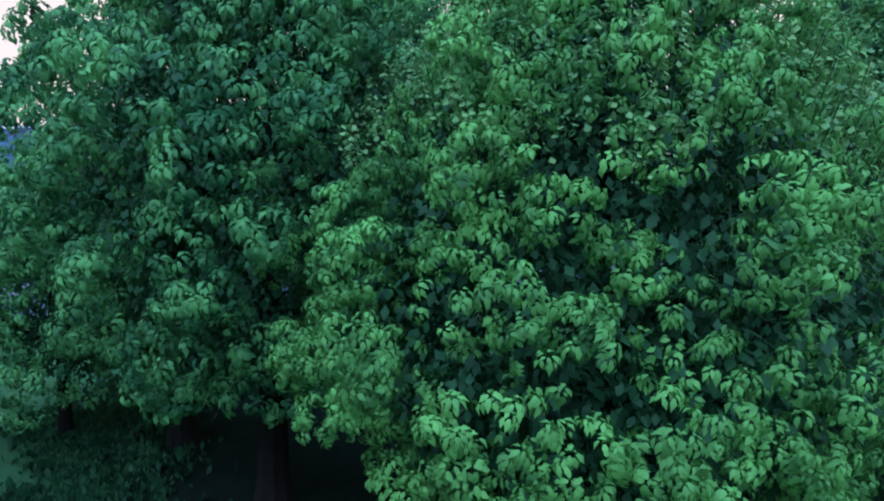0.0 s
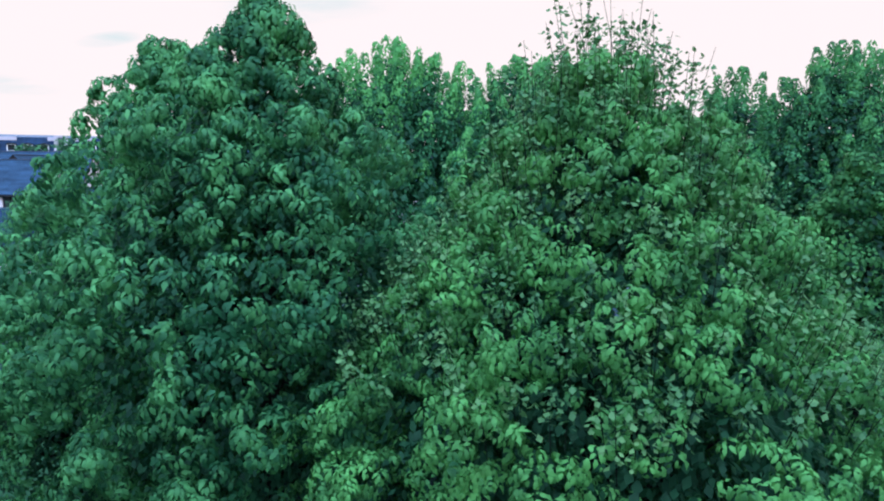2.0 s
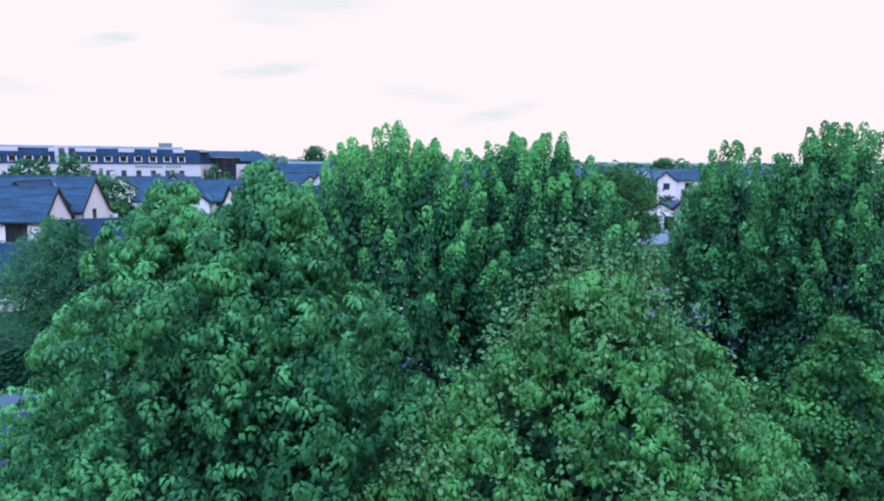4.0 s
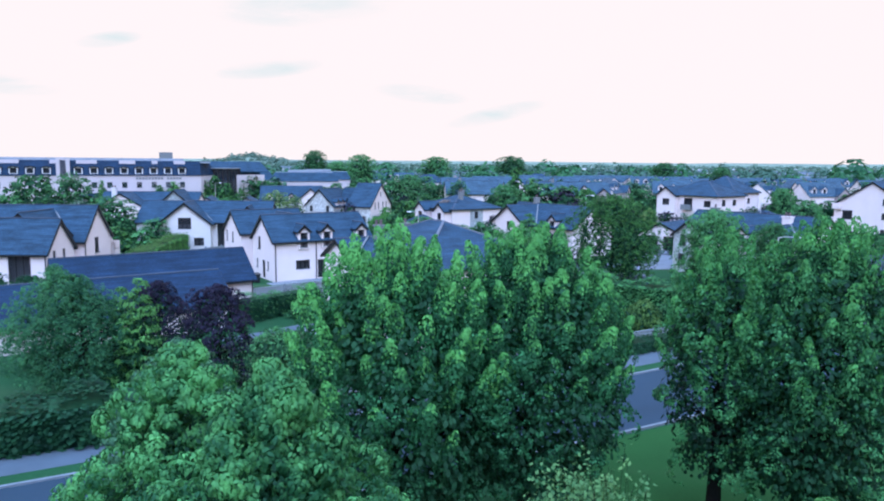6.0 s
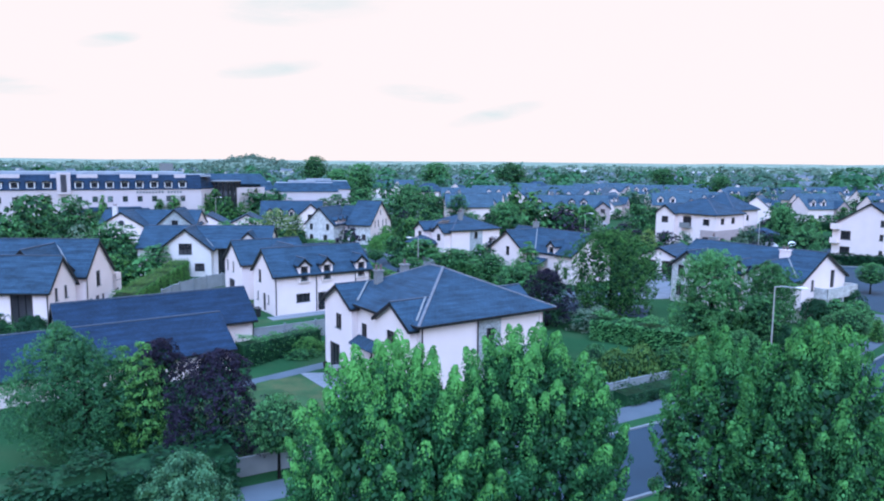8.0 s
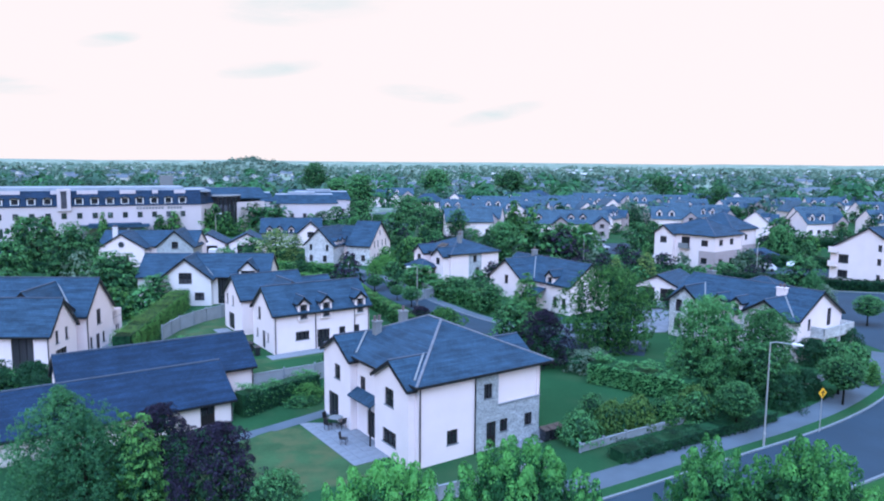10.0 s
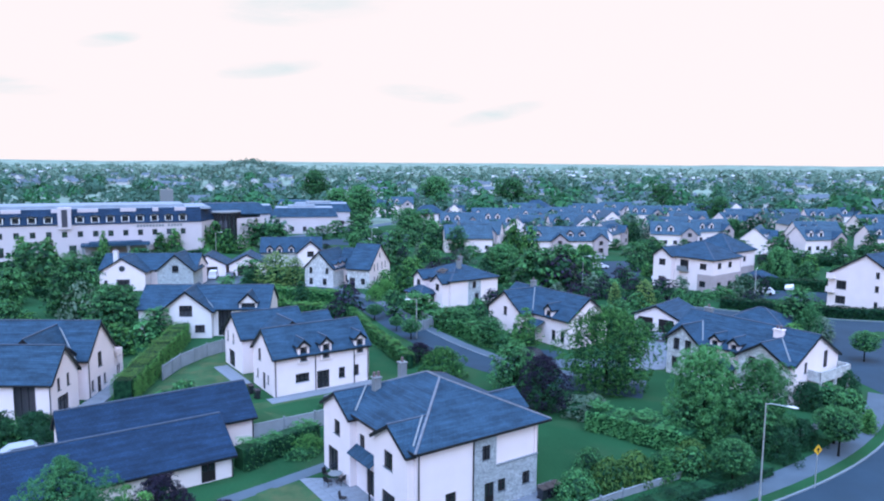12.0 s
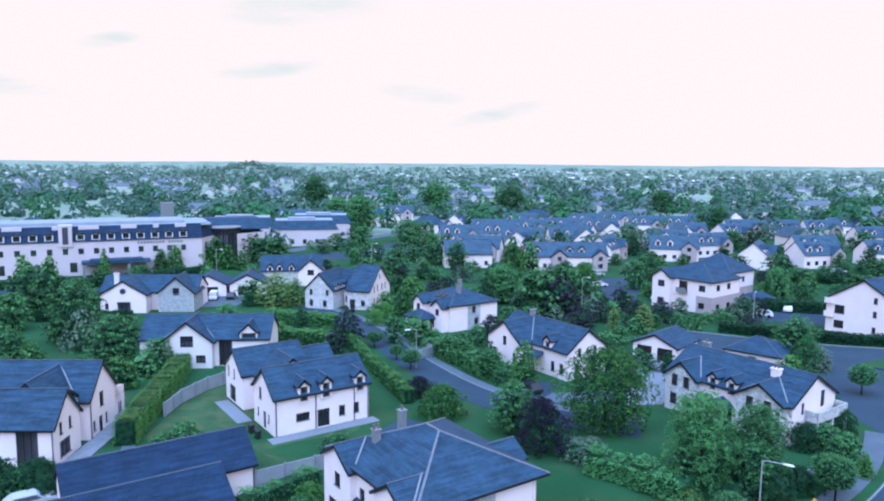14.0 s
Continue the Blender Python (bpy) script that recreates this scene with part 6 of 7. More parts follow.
stand(tree("birch_tree", 42, 9.7, 0.4, 5.0, "oval", 240, 9, 0.62, 0.15, LEAF_BLADE, FRESHLEAF, "tall soft green birch with a full rounded crown", lobes=0.16, boughs=15, droop=1.4, fill=800, fill_size=0.3, depth=0.36, stretch=1.3), 19.6, 80.4)
plant(birch, 7.2, 7.2, ((56.2, 105.3, 4.2, 5.9), (-61.4, 117.7, 8.7, 10.8), (4.9, 205.2, 6.5, 8.1)))
plant(plum, 6.9, 5.8, ((31.9, 137.4, 4, 4.2), (37.6, 134.6, 4.4, 4.8), (11.3, 73.6, 6, 6.1), (-2.5, 92, 4.3, 2.6), (-9.6, 179.8, 4, 5), (-15.6, 119.3, 5.2, 6.3), (24.2, 142.7, 9.5, 8), (58.4, 130.5, 4.1, 3), (-1.5, 161.5, 5.1, 3.7), (38.3, 147.5, 5, 5), (44.2, 138.5, 6, 4.2), (65.2, 143.6, 5, 4)))
plant(silver, 2.6, 3.8, ((50.2, 145.5, 4, 3.2), (15.2, 72.2, 5.1, 2.1), (57.8, 105.6, 5, 3.6), (-58.4, 113.7, 6.3, 6.2), (60.3, 138.2, 6.5, 4.8)))
plant(garden, 7.0, 5.2, ((23.9, 65.2, 3.6, 4.6), (29.6, 64.4, 4, 5.6), (56.0, 108.5, 6.2, 7.6), (8.6, 79.2, 5.4, 6.0), (7.4, 100.2, 4.4, 4.2), (3.4, 107.8, 4.2, 3.8), (-12.2, 184.7, 7, 8.7), (-7.9, 120, 3.8, 4.7), (-49.2, 105.1, 9, 7.7), (-80, 139.1, 10.3, 10.3), (-41.6, 102.8, 4.9, 4.8), (-64.7, 118.5, 4.7, 4.6), (-77.7, 126.4, 6, 6.9), (-57.9, 219.8, 8.7, 6.8), (-54.9, 226, 7.1, 5.2), (50.1, 389.1, 12.3, 9.1), (-7.2, 236.2, 8.4, 6.4)))
plant(garden, 7.0, 5.2, ((-1.3, 216.8, 8.6, 6.7), (19.6, 142.7, 10.1, 9.4), (27.8, 157.1, 8.6, 8.5), (48.9, 175, 6.4, 7.3), (91.6, 190, 7.5, 7.4), (125.8, 337.2, 12, 9.2), (152.1, 253.7, 8, 7.9), (-22.2, 208.8, 5, 6.6), (29.7, 63.5, 4, 5.5), (-13.4, 40.3, 2.8, 2.1)))
plant(shrub, 2.2, 2.6, ((48.6, 131.1, 2.8, 2.3), (50.4, 136.2, 3.2, 2.0), (53.2, 138.6, 3.0, 1.8), (56.6, 140.8, 3.2, 2.2), (60.4, 143.6, 3.6, 2.4), (35.2, 141.6, 4.2, 3.2), (46.2, 134.2, 3.4, 2.6), (41.4, 133.6, 3.2, 2.4), (43, 75.6, 4.7, 2.6), (42.9, 71.3, 3.9, 3.3), (-0.9, 114.7, 3.6, 2.2), (9.4, 97.0, 3.6, 2.7), (-4.7, 128.4, 4.1, 2.9), (-67.3, 108.4, 6, 4.5), (-42.5, 108.5, 3.4, 3.4), (-93.3, 172.2, 5.4, 2.6), (34, 150.2, 4.7, 3.5), (-2.2, 135.6, 4.7, 3.1), (11.4, 54.8, 3.2, 2), (21.6, 60.3, 3.3, 2), (22.2, 58.8, 3.7, 2.6), (-16.5, 40.3, 1.9, 1), (-10.9, 74.3, 3.5, 1.5), (-27.5, 74.1, 4.1, 2.7), (-29.3, 72.5, 3.4, 2.1), (-40.6, 64.3, 4, 2.3), (-38.5, 65.8, 3.6, 2.4)))
plant(shrub, 2.2, 2.6, ((-12.4, 62.6, 3.4, 0.7),))
holly = stand(tree("shrub", 40, 3.0, 0.05, 2.1, "dome", 90, 7, 0.42, 0.155, LEAF_BLADE, DARKLEAF, "dense dark green evergreen shrub", "shrub", lobes=0.2, boughs=8, limbs=5, thick=0.06, fill=150, fill_size=0.2), -41.6, 63.6, 0, 1.15)
plant(holly, 3.0, 4.2, ((-38.4, 65.0, 4, 2.8), (-45, 60.5, 5.5, 4.2), (-36.4, 63.0, 3.4, 2.2), (26.6, 60.8, 3.6, 2.8), (31.4, 62.6, 4.0, 3.0), (34.8, 65.2, 3.6, 2.6), (10.4, 83.5, 4.2, 3.0), (-60, 125, 5, 4), (-70, 131, 6, 4.5), (-54, 121, 4, 3), (43.5, 96, 4, 3), (46.6, 79.5, 4.2, 3.2), (40.5, 75, 4, 2.8)))
plant(ball, 4.8, 3.3, ((38.2, 65.5, 4.1, 3.6), (57.8, 93.7, 3.8, 4.2), (-10.9, 116.7, 3, 2.7), (-6.7, 109.2, 2.4, 2.4), (-4.2, 104, 3.3, 3.1), (24.8, 56.7, 3.3, 4.3), (37.2, 62.9, 3.5, 4.7)))
plant(slim, 7.2, 3.0, ((43.1, 68.1, 1.7, 2.6), (12, 96.8, 4.4, 6.6), (-7.7, 142.9, 4.5, 5.6), (-4.4, 151.4, 3.6, 5.4), (-74.3, 211.4, 3.7, 5), (-69.1, 206, 3.9, 5.7), (-65.9, 206.2, 3.9, 6.5), (-60.9, 203.2, 3.9, 6.1), (-57.1, 201.2, 3.8, 5.6), (-86.5, 180.1, 2.9, 5.7), (-102, 171.1, 3, 4.1), (-79.7, 205.4, 3.9, 4.9), (-76.4, 205.5, 3.6, 4.4), (19.2, 186, 5.6, 11.8), (24.9, 195.7, 6.2, 9.3), (14.4, 216.6, 4.1, 6.9), (19.5, 57.9, 1.8, 2.3), (43.5, 68.9, 1.6, 2.2)))
plant(young_lime, 4.0, 6.0, ((-11.1, 139.8, 4.2, 3.2), (-12.4, 133.5, 3.6, 3.0), (34.4, 167.2, 8.2, 7.4), (-12.2, 63.6, 3, 1.5)))
plant(garden, 7.0, 5.2, ((-37, 250, 6, 6), (-29, 262, 7, 7.5), (-12, 262, 7, 7), (-4, 250, 6, 6.5), (-14, 234, 5, 5), (-30, 234, 5, 5.5), (2, 240, 6, 7), (-33, 276, 7, 8), (-6, 284, 7, 8), (-40, 240, 5, 5), (6, 272, 7, 8), (55.5, 135, 3.4, 2.6), (-20, 222, 5, 5.5), (-9, 222, 5, 4.5), (-2, 262, 5, 5)))
plant(slim, 7.2, 3.0, ((-78.2, 196.4, 4.5, 6.5), (-74.9, 198.2, 5, 7.5), (-69.5, 205.3, 6, 9), (-65.7, 205.5, 6, 9), (-61.5, 203.1, 5.5, 7), (-88.3, 184.5, 3, 8), (-103.7, 174.3, 5, 7.5), (-93.9, 168.5, 5, 8)))
plant(garden, 7.0, 5.2, ((-59.3, 218.5, 9, 9), (-55.2, 218.7, 8, 7.5), (-52.4, 221.4, 7, 7)))
plant(willow, 6.0, 4.8, ((-35.4, 151.5, 9.3, 6.9), (32.2, 128.4, 2.4, 4.8), (38, 129, 3.9, 5.2)))
plant(dark, 12.0, 10.0, ((-35.6, 311.2, 14.2, 16.3), (-51.5, 351.4, 12.5, 13.7), (-87.7, 491.6, 17.9, 20.8), (-3.7, 479, 21.1, 17.1), (144.3, 462.7, 16.8, 14.4), (40.5, 418.4, 19.8, 17.3), (-12.9, 278.7, 11, 8.6), (13.8, 156.1, 7.4, 8.6), (76.4, 158.5, 5.6, 8.0), (111.1, 268, 8.5, 6.2), (-26.2, 214.2, 3.7, 5.1)))
plant(yellow_shrub, 1.9, 3.0, ((14.4, 56.4, 3.0, 2.6), (17.0, 57.8, 3.0, 2.6), (22.4, 59.7, 3.4, 2.8)))
plant(shrub, 2.2, 2.6, ((11.4, 54.2, 3.4, 2.6), (19.4, 58.6, 2.4, 2.3)))

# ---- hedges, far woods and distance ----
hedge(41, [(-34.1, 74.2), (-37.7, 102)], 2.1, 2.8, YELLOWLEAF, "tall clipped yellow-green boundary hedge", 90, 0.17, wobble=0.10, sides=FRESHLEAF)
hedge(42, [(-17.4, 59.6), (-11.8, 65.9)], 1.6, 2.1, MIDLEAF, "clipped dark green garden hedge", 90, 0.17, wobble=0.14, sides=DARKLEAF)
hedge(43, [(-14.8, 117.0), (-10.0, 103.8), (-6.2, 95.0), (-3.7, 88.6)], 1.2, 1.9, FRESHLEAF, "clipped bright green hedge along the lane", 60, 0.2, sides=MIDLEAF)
hedge(44, [(-5.2, 124.8), (1.9, 110.0), (6.8, 101.6), (12.2, 95.6)], 2.2, 2.4, MIDLEAF, "loose leafy green hedge beside the footpath", 40, 0.3, wobble=0.2)
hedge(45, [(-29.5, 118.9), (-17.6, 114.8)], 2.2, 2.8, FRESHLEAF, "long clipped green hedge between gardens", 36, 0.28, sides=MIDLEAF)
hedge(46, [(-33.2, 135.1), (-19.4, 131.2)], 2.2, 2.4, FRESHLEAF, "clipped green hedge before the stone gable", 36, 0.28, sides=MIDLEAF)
hedge(47, [(52.5, 130.2), (60.5, 126.0), (70.0, 121.8), (78.0, 120.4)], 1.6, 1.8, DARKLEAF, "dark clipped hedge behind the turning place", 36, 0.28)
hedge(48, [(15.6, 69.6), (19.6, 66.8), (23.6, 63.0)], 2.6, 2.0, MIDLEAF, "thick leafy hedge at the edge of the lawn", 60, 0.2, wobble=0.18)
hedge(49, [(13.4, 50.7), (17.6, 53.2), (24.0, 56.8), (29.0, 59.6)], 1.6, 1.05, DARKLEAF, "low dark green hedge between wall and footpath", 80, 0.16, wobble=0.12)
hedge(50, [(-58, 117), (-47, 118.5)], 1.4, 1.8, DARKLEAF, "dark clipped hedge before the lawn", 36, 0.28)
hedge(51, [(-78, 134), (-60, 136)], 1.4, 1.8, DARKLEAF, "dark clipped hedge across the garden", 36, 0.28)
hedge(52, [(-110, 166), (-84, 171), (-66, 196)], 1.6, 2.0, DARKLEAF, "dark hedge before the long cream building", 20, 0.4)
hedge(53, [(86, 190), (104, 186), (118, 192)], 1.6, 2.2, DARKLEAF, "dark garden hedge around the car park", 20, 0.4)
hedge(54, [(57, 153), (70, 150), (86, 146)], 1.8, 2.4, DARKLEAF, "dark hedge beside the parked cars", 24, 0.35)


def scatter_woods(name, seed, count, ymin, ymax, size, label, mat, lift=None, span=None, per=34, leaf=0.42):
    """Far trees and hedgerows as loose leaf masses in one mesh, thinning out with distance."""
    rng = np.random.default_rng(seed)
    y = ymin * (ymax / ymin) ** rng.random(count)
    x = (rng.random(count) * 2 - 1) * y * 0.75
    if span:
        x = span[0] + (span[1] - span[0]) * rng.random(count)
    lump = np.array([noise.noise((a * 0.012, b * 0.008, seed)) for a, b in zip(x, y)])
    keep = (lump > rng.normal(-0.05, 0.25, count)) & ~((x > -48) & (x < 14) & (y < 335))
    x, y = x[keep], y[keep]
    h = size * (0.55 + 0.9 * rng.random(len(x))) * (1 + 0.35 * (rng.random(len(x)) > 0.9))
    w = h * (0.34 + 0.28 * rng.random(len(x)))
    th, u = rng.random((len(x), per)) * 2 * np.pi, rng.random((len(x), per))
    r = np.sqrt(np.clip(1 - (2 * u - 0.95) ** 2, 0.05, 1)) * (0.8 + 0.3 * rng.random((len(x), per)))
    at = np.stack([x[:, None] + w[:, None] * r * np.cos(th), y[:, None] + w[:, None] * r * np.sin(th), h[:, None] * (0.02 + 0.9 * u)], 2).reshape(-1, 3)
    out = unit(np.stack([np.cos(th), np.sin(th), 1.5 * (u - 0.3)], 2).reshape(-1, 3))
    if lift:
        at[:, 2] += np.repeat([lift(a, b) for a, b in zip(x, y)], per)
    s = np.repeat(w, per) * leaf * (1 + 0.7 * rng.random(len(at)))
    ob = new(name, leaves_mesh(name, at, out, s, rng, LEAF_TUFT, mat, 0.5, out * np.array([1, 1, 1]) + np.array([0, 0, 0.5])))
    tagged(ob, label, "trees", "", "stuff")


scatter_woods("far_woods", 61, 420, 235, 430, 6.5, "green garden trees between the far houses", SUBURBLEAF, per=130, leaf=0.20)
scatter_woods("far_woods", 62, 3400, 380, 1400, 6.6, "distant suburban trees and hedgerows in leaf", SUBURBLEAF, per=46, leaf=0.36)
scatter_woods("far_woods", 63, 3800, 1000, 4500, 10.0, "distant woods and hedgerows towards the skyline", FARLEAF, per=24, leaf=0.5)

scatter_woods("far_woods", 65, 330, 300, 1000, 9.5, "darker groups of tall trees among the far houses", BIRCHLEAF, per=110, leaf=0.25)

# the low skyline: wooded rising ground far away, and one nearer wooded hill
hill = Shape()
steps = [(-4400 + 200 * k) for k in range(45)]
def crest(x):
    return 27 + 7 * noise.noise((x * 0.0011, 3.0, 0)) + 3 * noise.noise((x * 0.006, 9.0, 0))
for xa, xb in zip(steps, steps[1:]):
    hill.face([(xa, 4000, 0), (xb, 4000, 0), (xb, 4600, crest(xb)), (xa, 4600, crest(xa))])
    hill.face([(xa, 4600, crest(xa)), (xb, 4600, crest(xb)), (xb, 4690, 0), (xa, 4690, 0)])
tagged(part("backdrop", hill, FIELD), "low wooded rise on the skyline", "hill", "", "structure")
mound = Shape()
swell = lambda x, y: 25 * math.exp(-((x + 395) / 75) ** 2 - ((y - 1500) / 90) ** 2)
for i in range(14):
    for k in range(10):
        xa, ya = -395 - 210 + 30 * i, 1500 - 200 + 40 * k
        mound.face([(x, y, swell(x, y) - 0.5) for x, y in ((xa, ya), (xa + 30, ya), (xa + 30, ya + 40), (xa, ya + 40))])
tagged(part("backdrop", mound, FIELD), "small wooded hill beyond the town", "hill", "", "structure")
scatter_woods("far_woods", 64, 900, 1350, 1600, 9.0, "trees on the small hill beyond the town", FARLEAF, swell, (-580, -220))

# small houses of the distant town
rng = np.random.default_rng(71)
cottage = thing("house", -150, 420, 0, 12, "small distant white house with slate roof", "house", "distant houses")
cw, cr = Shape(), Shape()
for y in (0, 8.0):
    cw.face([(0, y, 0), (13, y, 0), (13, y, 3.2), (0, y, 3.2)])
for x in (0, 13):
    cw.face([(x, 0, 0), (x, 8, 0), (x, 8, 3.2), (x, 4, 6.0), (x, 0, 3.2)])
part("wall", cw, FARWALL, cottage)
cr.slab([(-0.3, -0.4, 3.0), (13.3, -0.4, 3.0), (13.3, 4, 6.1), (-0.3, 4, 6.1)], (0, 0, -0.2))
cr.slab([(13.3, 8.4, 3.0), (-0.3, 8.4, 3.0), (-0.3, 4, 6.1), (13.3, 4, 6.1)], (0, 0, -0.2))
part("roof", cr, FARROOF, cottage)
FAR_HOUSES = []
for k in range(330):
    y = 370 * (2600 / 370) ** rng.random()
    x = (rng.random() * 2 - 1) * y * 0.66
    if y < 460 and abs(x) < 60:
        continue
    FAR_HOUSES.append((y, pose(x, y, 0, 0, 0, rng.random() * 50 - 25 + 90 * (rng.random() > 0.7))))
FAR_HOUSES = [q for q in FAR_HOUSES if q[0] > 560 or q[1].translation.x > -60]
FAR_HOUSES.sort(key=lambda q: q[0])
for y, m in FAR_HOUSES[:170]:
    copy_thing(cottage, m)
# the furthest, too small to tell apart
town = bmesh.new()
for y, m in FAR_HOUSES[170:]:
    for k in (0, 1):
        me = cottage.children[k].data
        vs = [town.verts.new(m @ v.co) for v in me.vertices]
        for f in me.polygons:
            town.faces.new([vs[i] for i in f.vertices]).material_index = k
town_mesh = bpy.data.meshes.new("far_town")
town.to_mesh(town_mesh)
town.free()
town_mesh.materials.append(FARWALL)
town_mesh.materials.append(FARROOF)
tagged(new("far_town", town_mesh), "distant white houses with grey roofs towards the skyline", "houses", "", "stuff")

# ---- gardens, fences, street furniture, cars ----
def slabs(name, outline_origin, turn, nx, ny, size, label):
    """A patio of separate slabs with open joints."""
    t = thing(name, outline_origin[0], outline_origin[1], rise(outline_origin[1]), turn, label, "patio", "", "structure")
    one = Shape()
    one.box(0.01, size - 0.01, 0.01, size - 0.01, -0.05, 0.045)
    first = None
    for i in range(nx):
        for k in range(ny):
            if first is None:
                first = part("slab", one, PATIO, t)
                continue
            s = new("slab", first.data)
            s.parent = t
            s.location = (i * size, k * size, 0)
    return t


PATIO.node_tree.nodes["Map Range"].inputs["To Min"].default_value = 0.72
slabs("patio", (-6.05, 49.5), GRID, 4, 14, 0.9, "pale stone slab patio before the white house")
slabs("patio", (6.5, 53.0), GRID, 8, 3, 0.75, "grey slab path beside the stone wall")
slabs("patio", (-18.07, 74.78), GRID, 15, 2, 0.9, "grey slab path along the dormered house")
slabs("patio", (-23.8, 81.1), GRID, 2, 10, 0.9, "grey slab terrace beside the gable wall")
ribbon("path", [(-17.2, 53.6), (-14.0, 56.6), (-10.4, 59.6), (-8.6, 61.5)], 0.7, -0.7, 0.02, PAVING, label="pale garden path along the hedge", category="path")
ribbon("path", [(-33.0, 70.5), (-38.6, 87.5)], 0.2, -1.2, 0.05, PAVING, label="pale kerbed garden edge", category="path")
patch("drive", [(-15.8, 66.8), (-7.0, 79.0), (-4.2, 83.5), (-1.2, 81.4), (-5.6, 70.5), (-12.0, 64.8)], 0.02, ASPHALT, "dark asphalt drive between the houses", "drive")
patch("drive", [(10.5, 88.0), (15.0, 92.5), (17.5, 97.5), (13.0, 99.0), (9.5, 93.0)], 0.04, ASPHALT, "dark drive before the gabled house", "drive")
patch("drive", [(24.5, 88.5), (29.2, 89.2), (33.5, 97.0), (37.5, 105.5), (36.0, 111.5), (31.5, 111.0), (27.5, 100.0)], 0.022, PATIO, "pale paved forecourt before the garage", "drive")
patch("car_park", [(33, 151), (43.5, 156), (50.5, 175), (51, 193), (40, 190), (35.5, 166)], 0.03, ASPHALT, "asphalt car park before the terrace", "car park")
patch("car_park", [(62, 140), (80, 134), (90, 150), (70, 158)], 0.03, ASPHALT, "asphalt car park beside the flats", "car park")
patch("car_park", [(-60, 146), (-44, 150), (-42, 166), (-60, 164)], 0.03, PAVING, "paved yard before the garages", "yard")
patch("drive", [(-46, 226), (-20, 224), (6, 262), (-6, 268), (-26, 246), (-44, 240)], 0.03, ASPHALT, "grey road by the roundabout", "road")
patch("drive", [(-20, 232), (-12, 270), (2, 320), (-4, 322), (-20, 272), (-27, 236)], 0.034, ASPHALT, "grey road leading away past the villas", "road")
ribbon("road", [(-54, 243), (-41, 268), (-20, 311), (-6, 348)], 3.2, -3.2, 0.05, PAVING, label="pale grey road past the villas", category="road")
patch("drive", [(-112, 158), (-80, 162), (-56, 190), (-62, 196), (-84, 172), (-112, 166)], 0.03, ASPHALT, "grey road before the hotel", "road")


def panel_fence(pts, height, label):
    t = thing("fence", pts[0][0], pts[0][1], rise(pts[0][1]), 0, label, "fence")
    ox, oy = pts[0]
    for (xa, ya), (xb, yb) in zip(pts, pts[1:]):
        n = max(1, int(math.hypot(xb - xa, yb - ya) / 2.4))
        for k in range(n):
            a = Vector((xa + (xb - xa) * k / n - ox, ya + (yb - ya) * k / n - oy, height - 0.08))
            b = Vector((xa + (xb - xa) * (k + 1) / n - ox, ya + (yb - ya) * (k + 1) / n - oy, height - 0.08))
            p = Shape()
            p.beam(a, b, 0.06, height - 0.1)
            p.beam(a + Vector((0, 0, 0.05)), b + Vector((0, 0, 0.05)), 0.14, 0.07)
            part("panel", p, CONCRETE, t)
            q = Shape()
            q.box(a.x - 0.09, a.x + 0.09, a.y - 0.09, a.y + 0.09, 0, height + 0.12)
            part("post", q, KERB, t)
    return t


panel_fence([(-33.2, 83.0), (-33.0, 88.2), (-31.4, 93.6), (-28.6, 98.0), (-25.6, 100.6)], 1.8, "grey concrete panel fence between two gardens")
panel_fence([(-17.6, 64.8), (-12.3, 68.4), (-8.4, 72.2)], 1.9, "pale grey panel fence behind the outbuilding")
panel_fence([(29.0, 63.2), (35.5, 66.9), (40.5, 70.6)], 1.0, "low pale garden wall beside the footpath")
panel_fence([(-4.0, 108.0), (-1.0, 112), (-4, 120)], 1.6, "dark timber-toned fence beside the lane")
panel_fence([(11.0, 52.3), (15.2, 55.0), (19.6, 57.6), (23.4, 60.0)], 0.7, "low white rendered garden wall with posts")
hedge(55, [(-11.6, 37.6), (-17.0, 34.4), (-27.0, 29.6)], 2.8, 2.2, DARKLEAF, "dark loose hedge under the birch trees", 60, 0.2, wobble=0.2)
panel_fence([(-11.4, 37.9), (-7.0, 40.3), (0.0, 44.0), (8.6, 48.8)], 1.2, "low white rendered garden wall behind the trees")


def street_lamp(x, y, tall, turn, reach=1.9):
    t = thing("street_lamp", x, y, rise(y), turn, "grey galvanised street lamp with a single arm", "street lamp", "street lamps")
    p = Shape()
    p.tube([(0, 0, 0), (0, 0, 1.2), (0, 0, 1.25), (0, 0, tall)], [0.10, 0.10, 0.075, 0.05], 8)
    part("pole", p, STEEL, t)
    a = Shape()
    a.tube([(0, 0, tall - 0.05), (0.4, 0, tall + 0.06), (reach, 0, tall + 0.05)], [0.04, 0.035, 0.03], 6)
    part("arm", a, STEEL, t)
    h = Shape()
    h.tube([(reach - 0.25, 0, tall + 0.06), (reach, 0, tall + 0.06), (reach + 0.4, 0, tall + 0.05), (reach + 0.6, 0, tall + 0.03)], [0.04, 0.09, 0.10, 0.04], 8)
    part("lantern", h, WHITEWOOD, t, "pale lantern head")
    return t


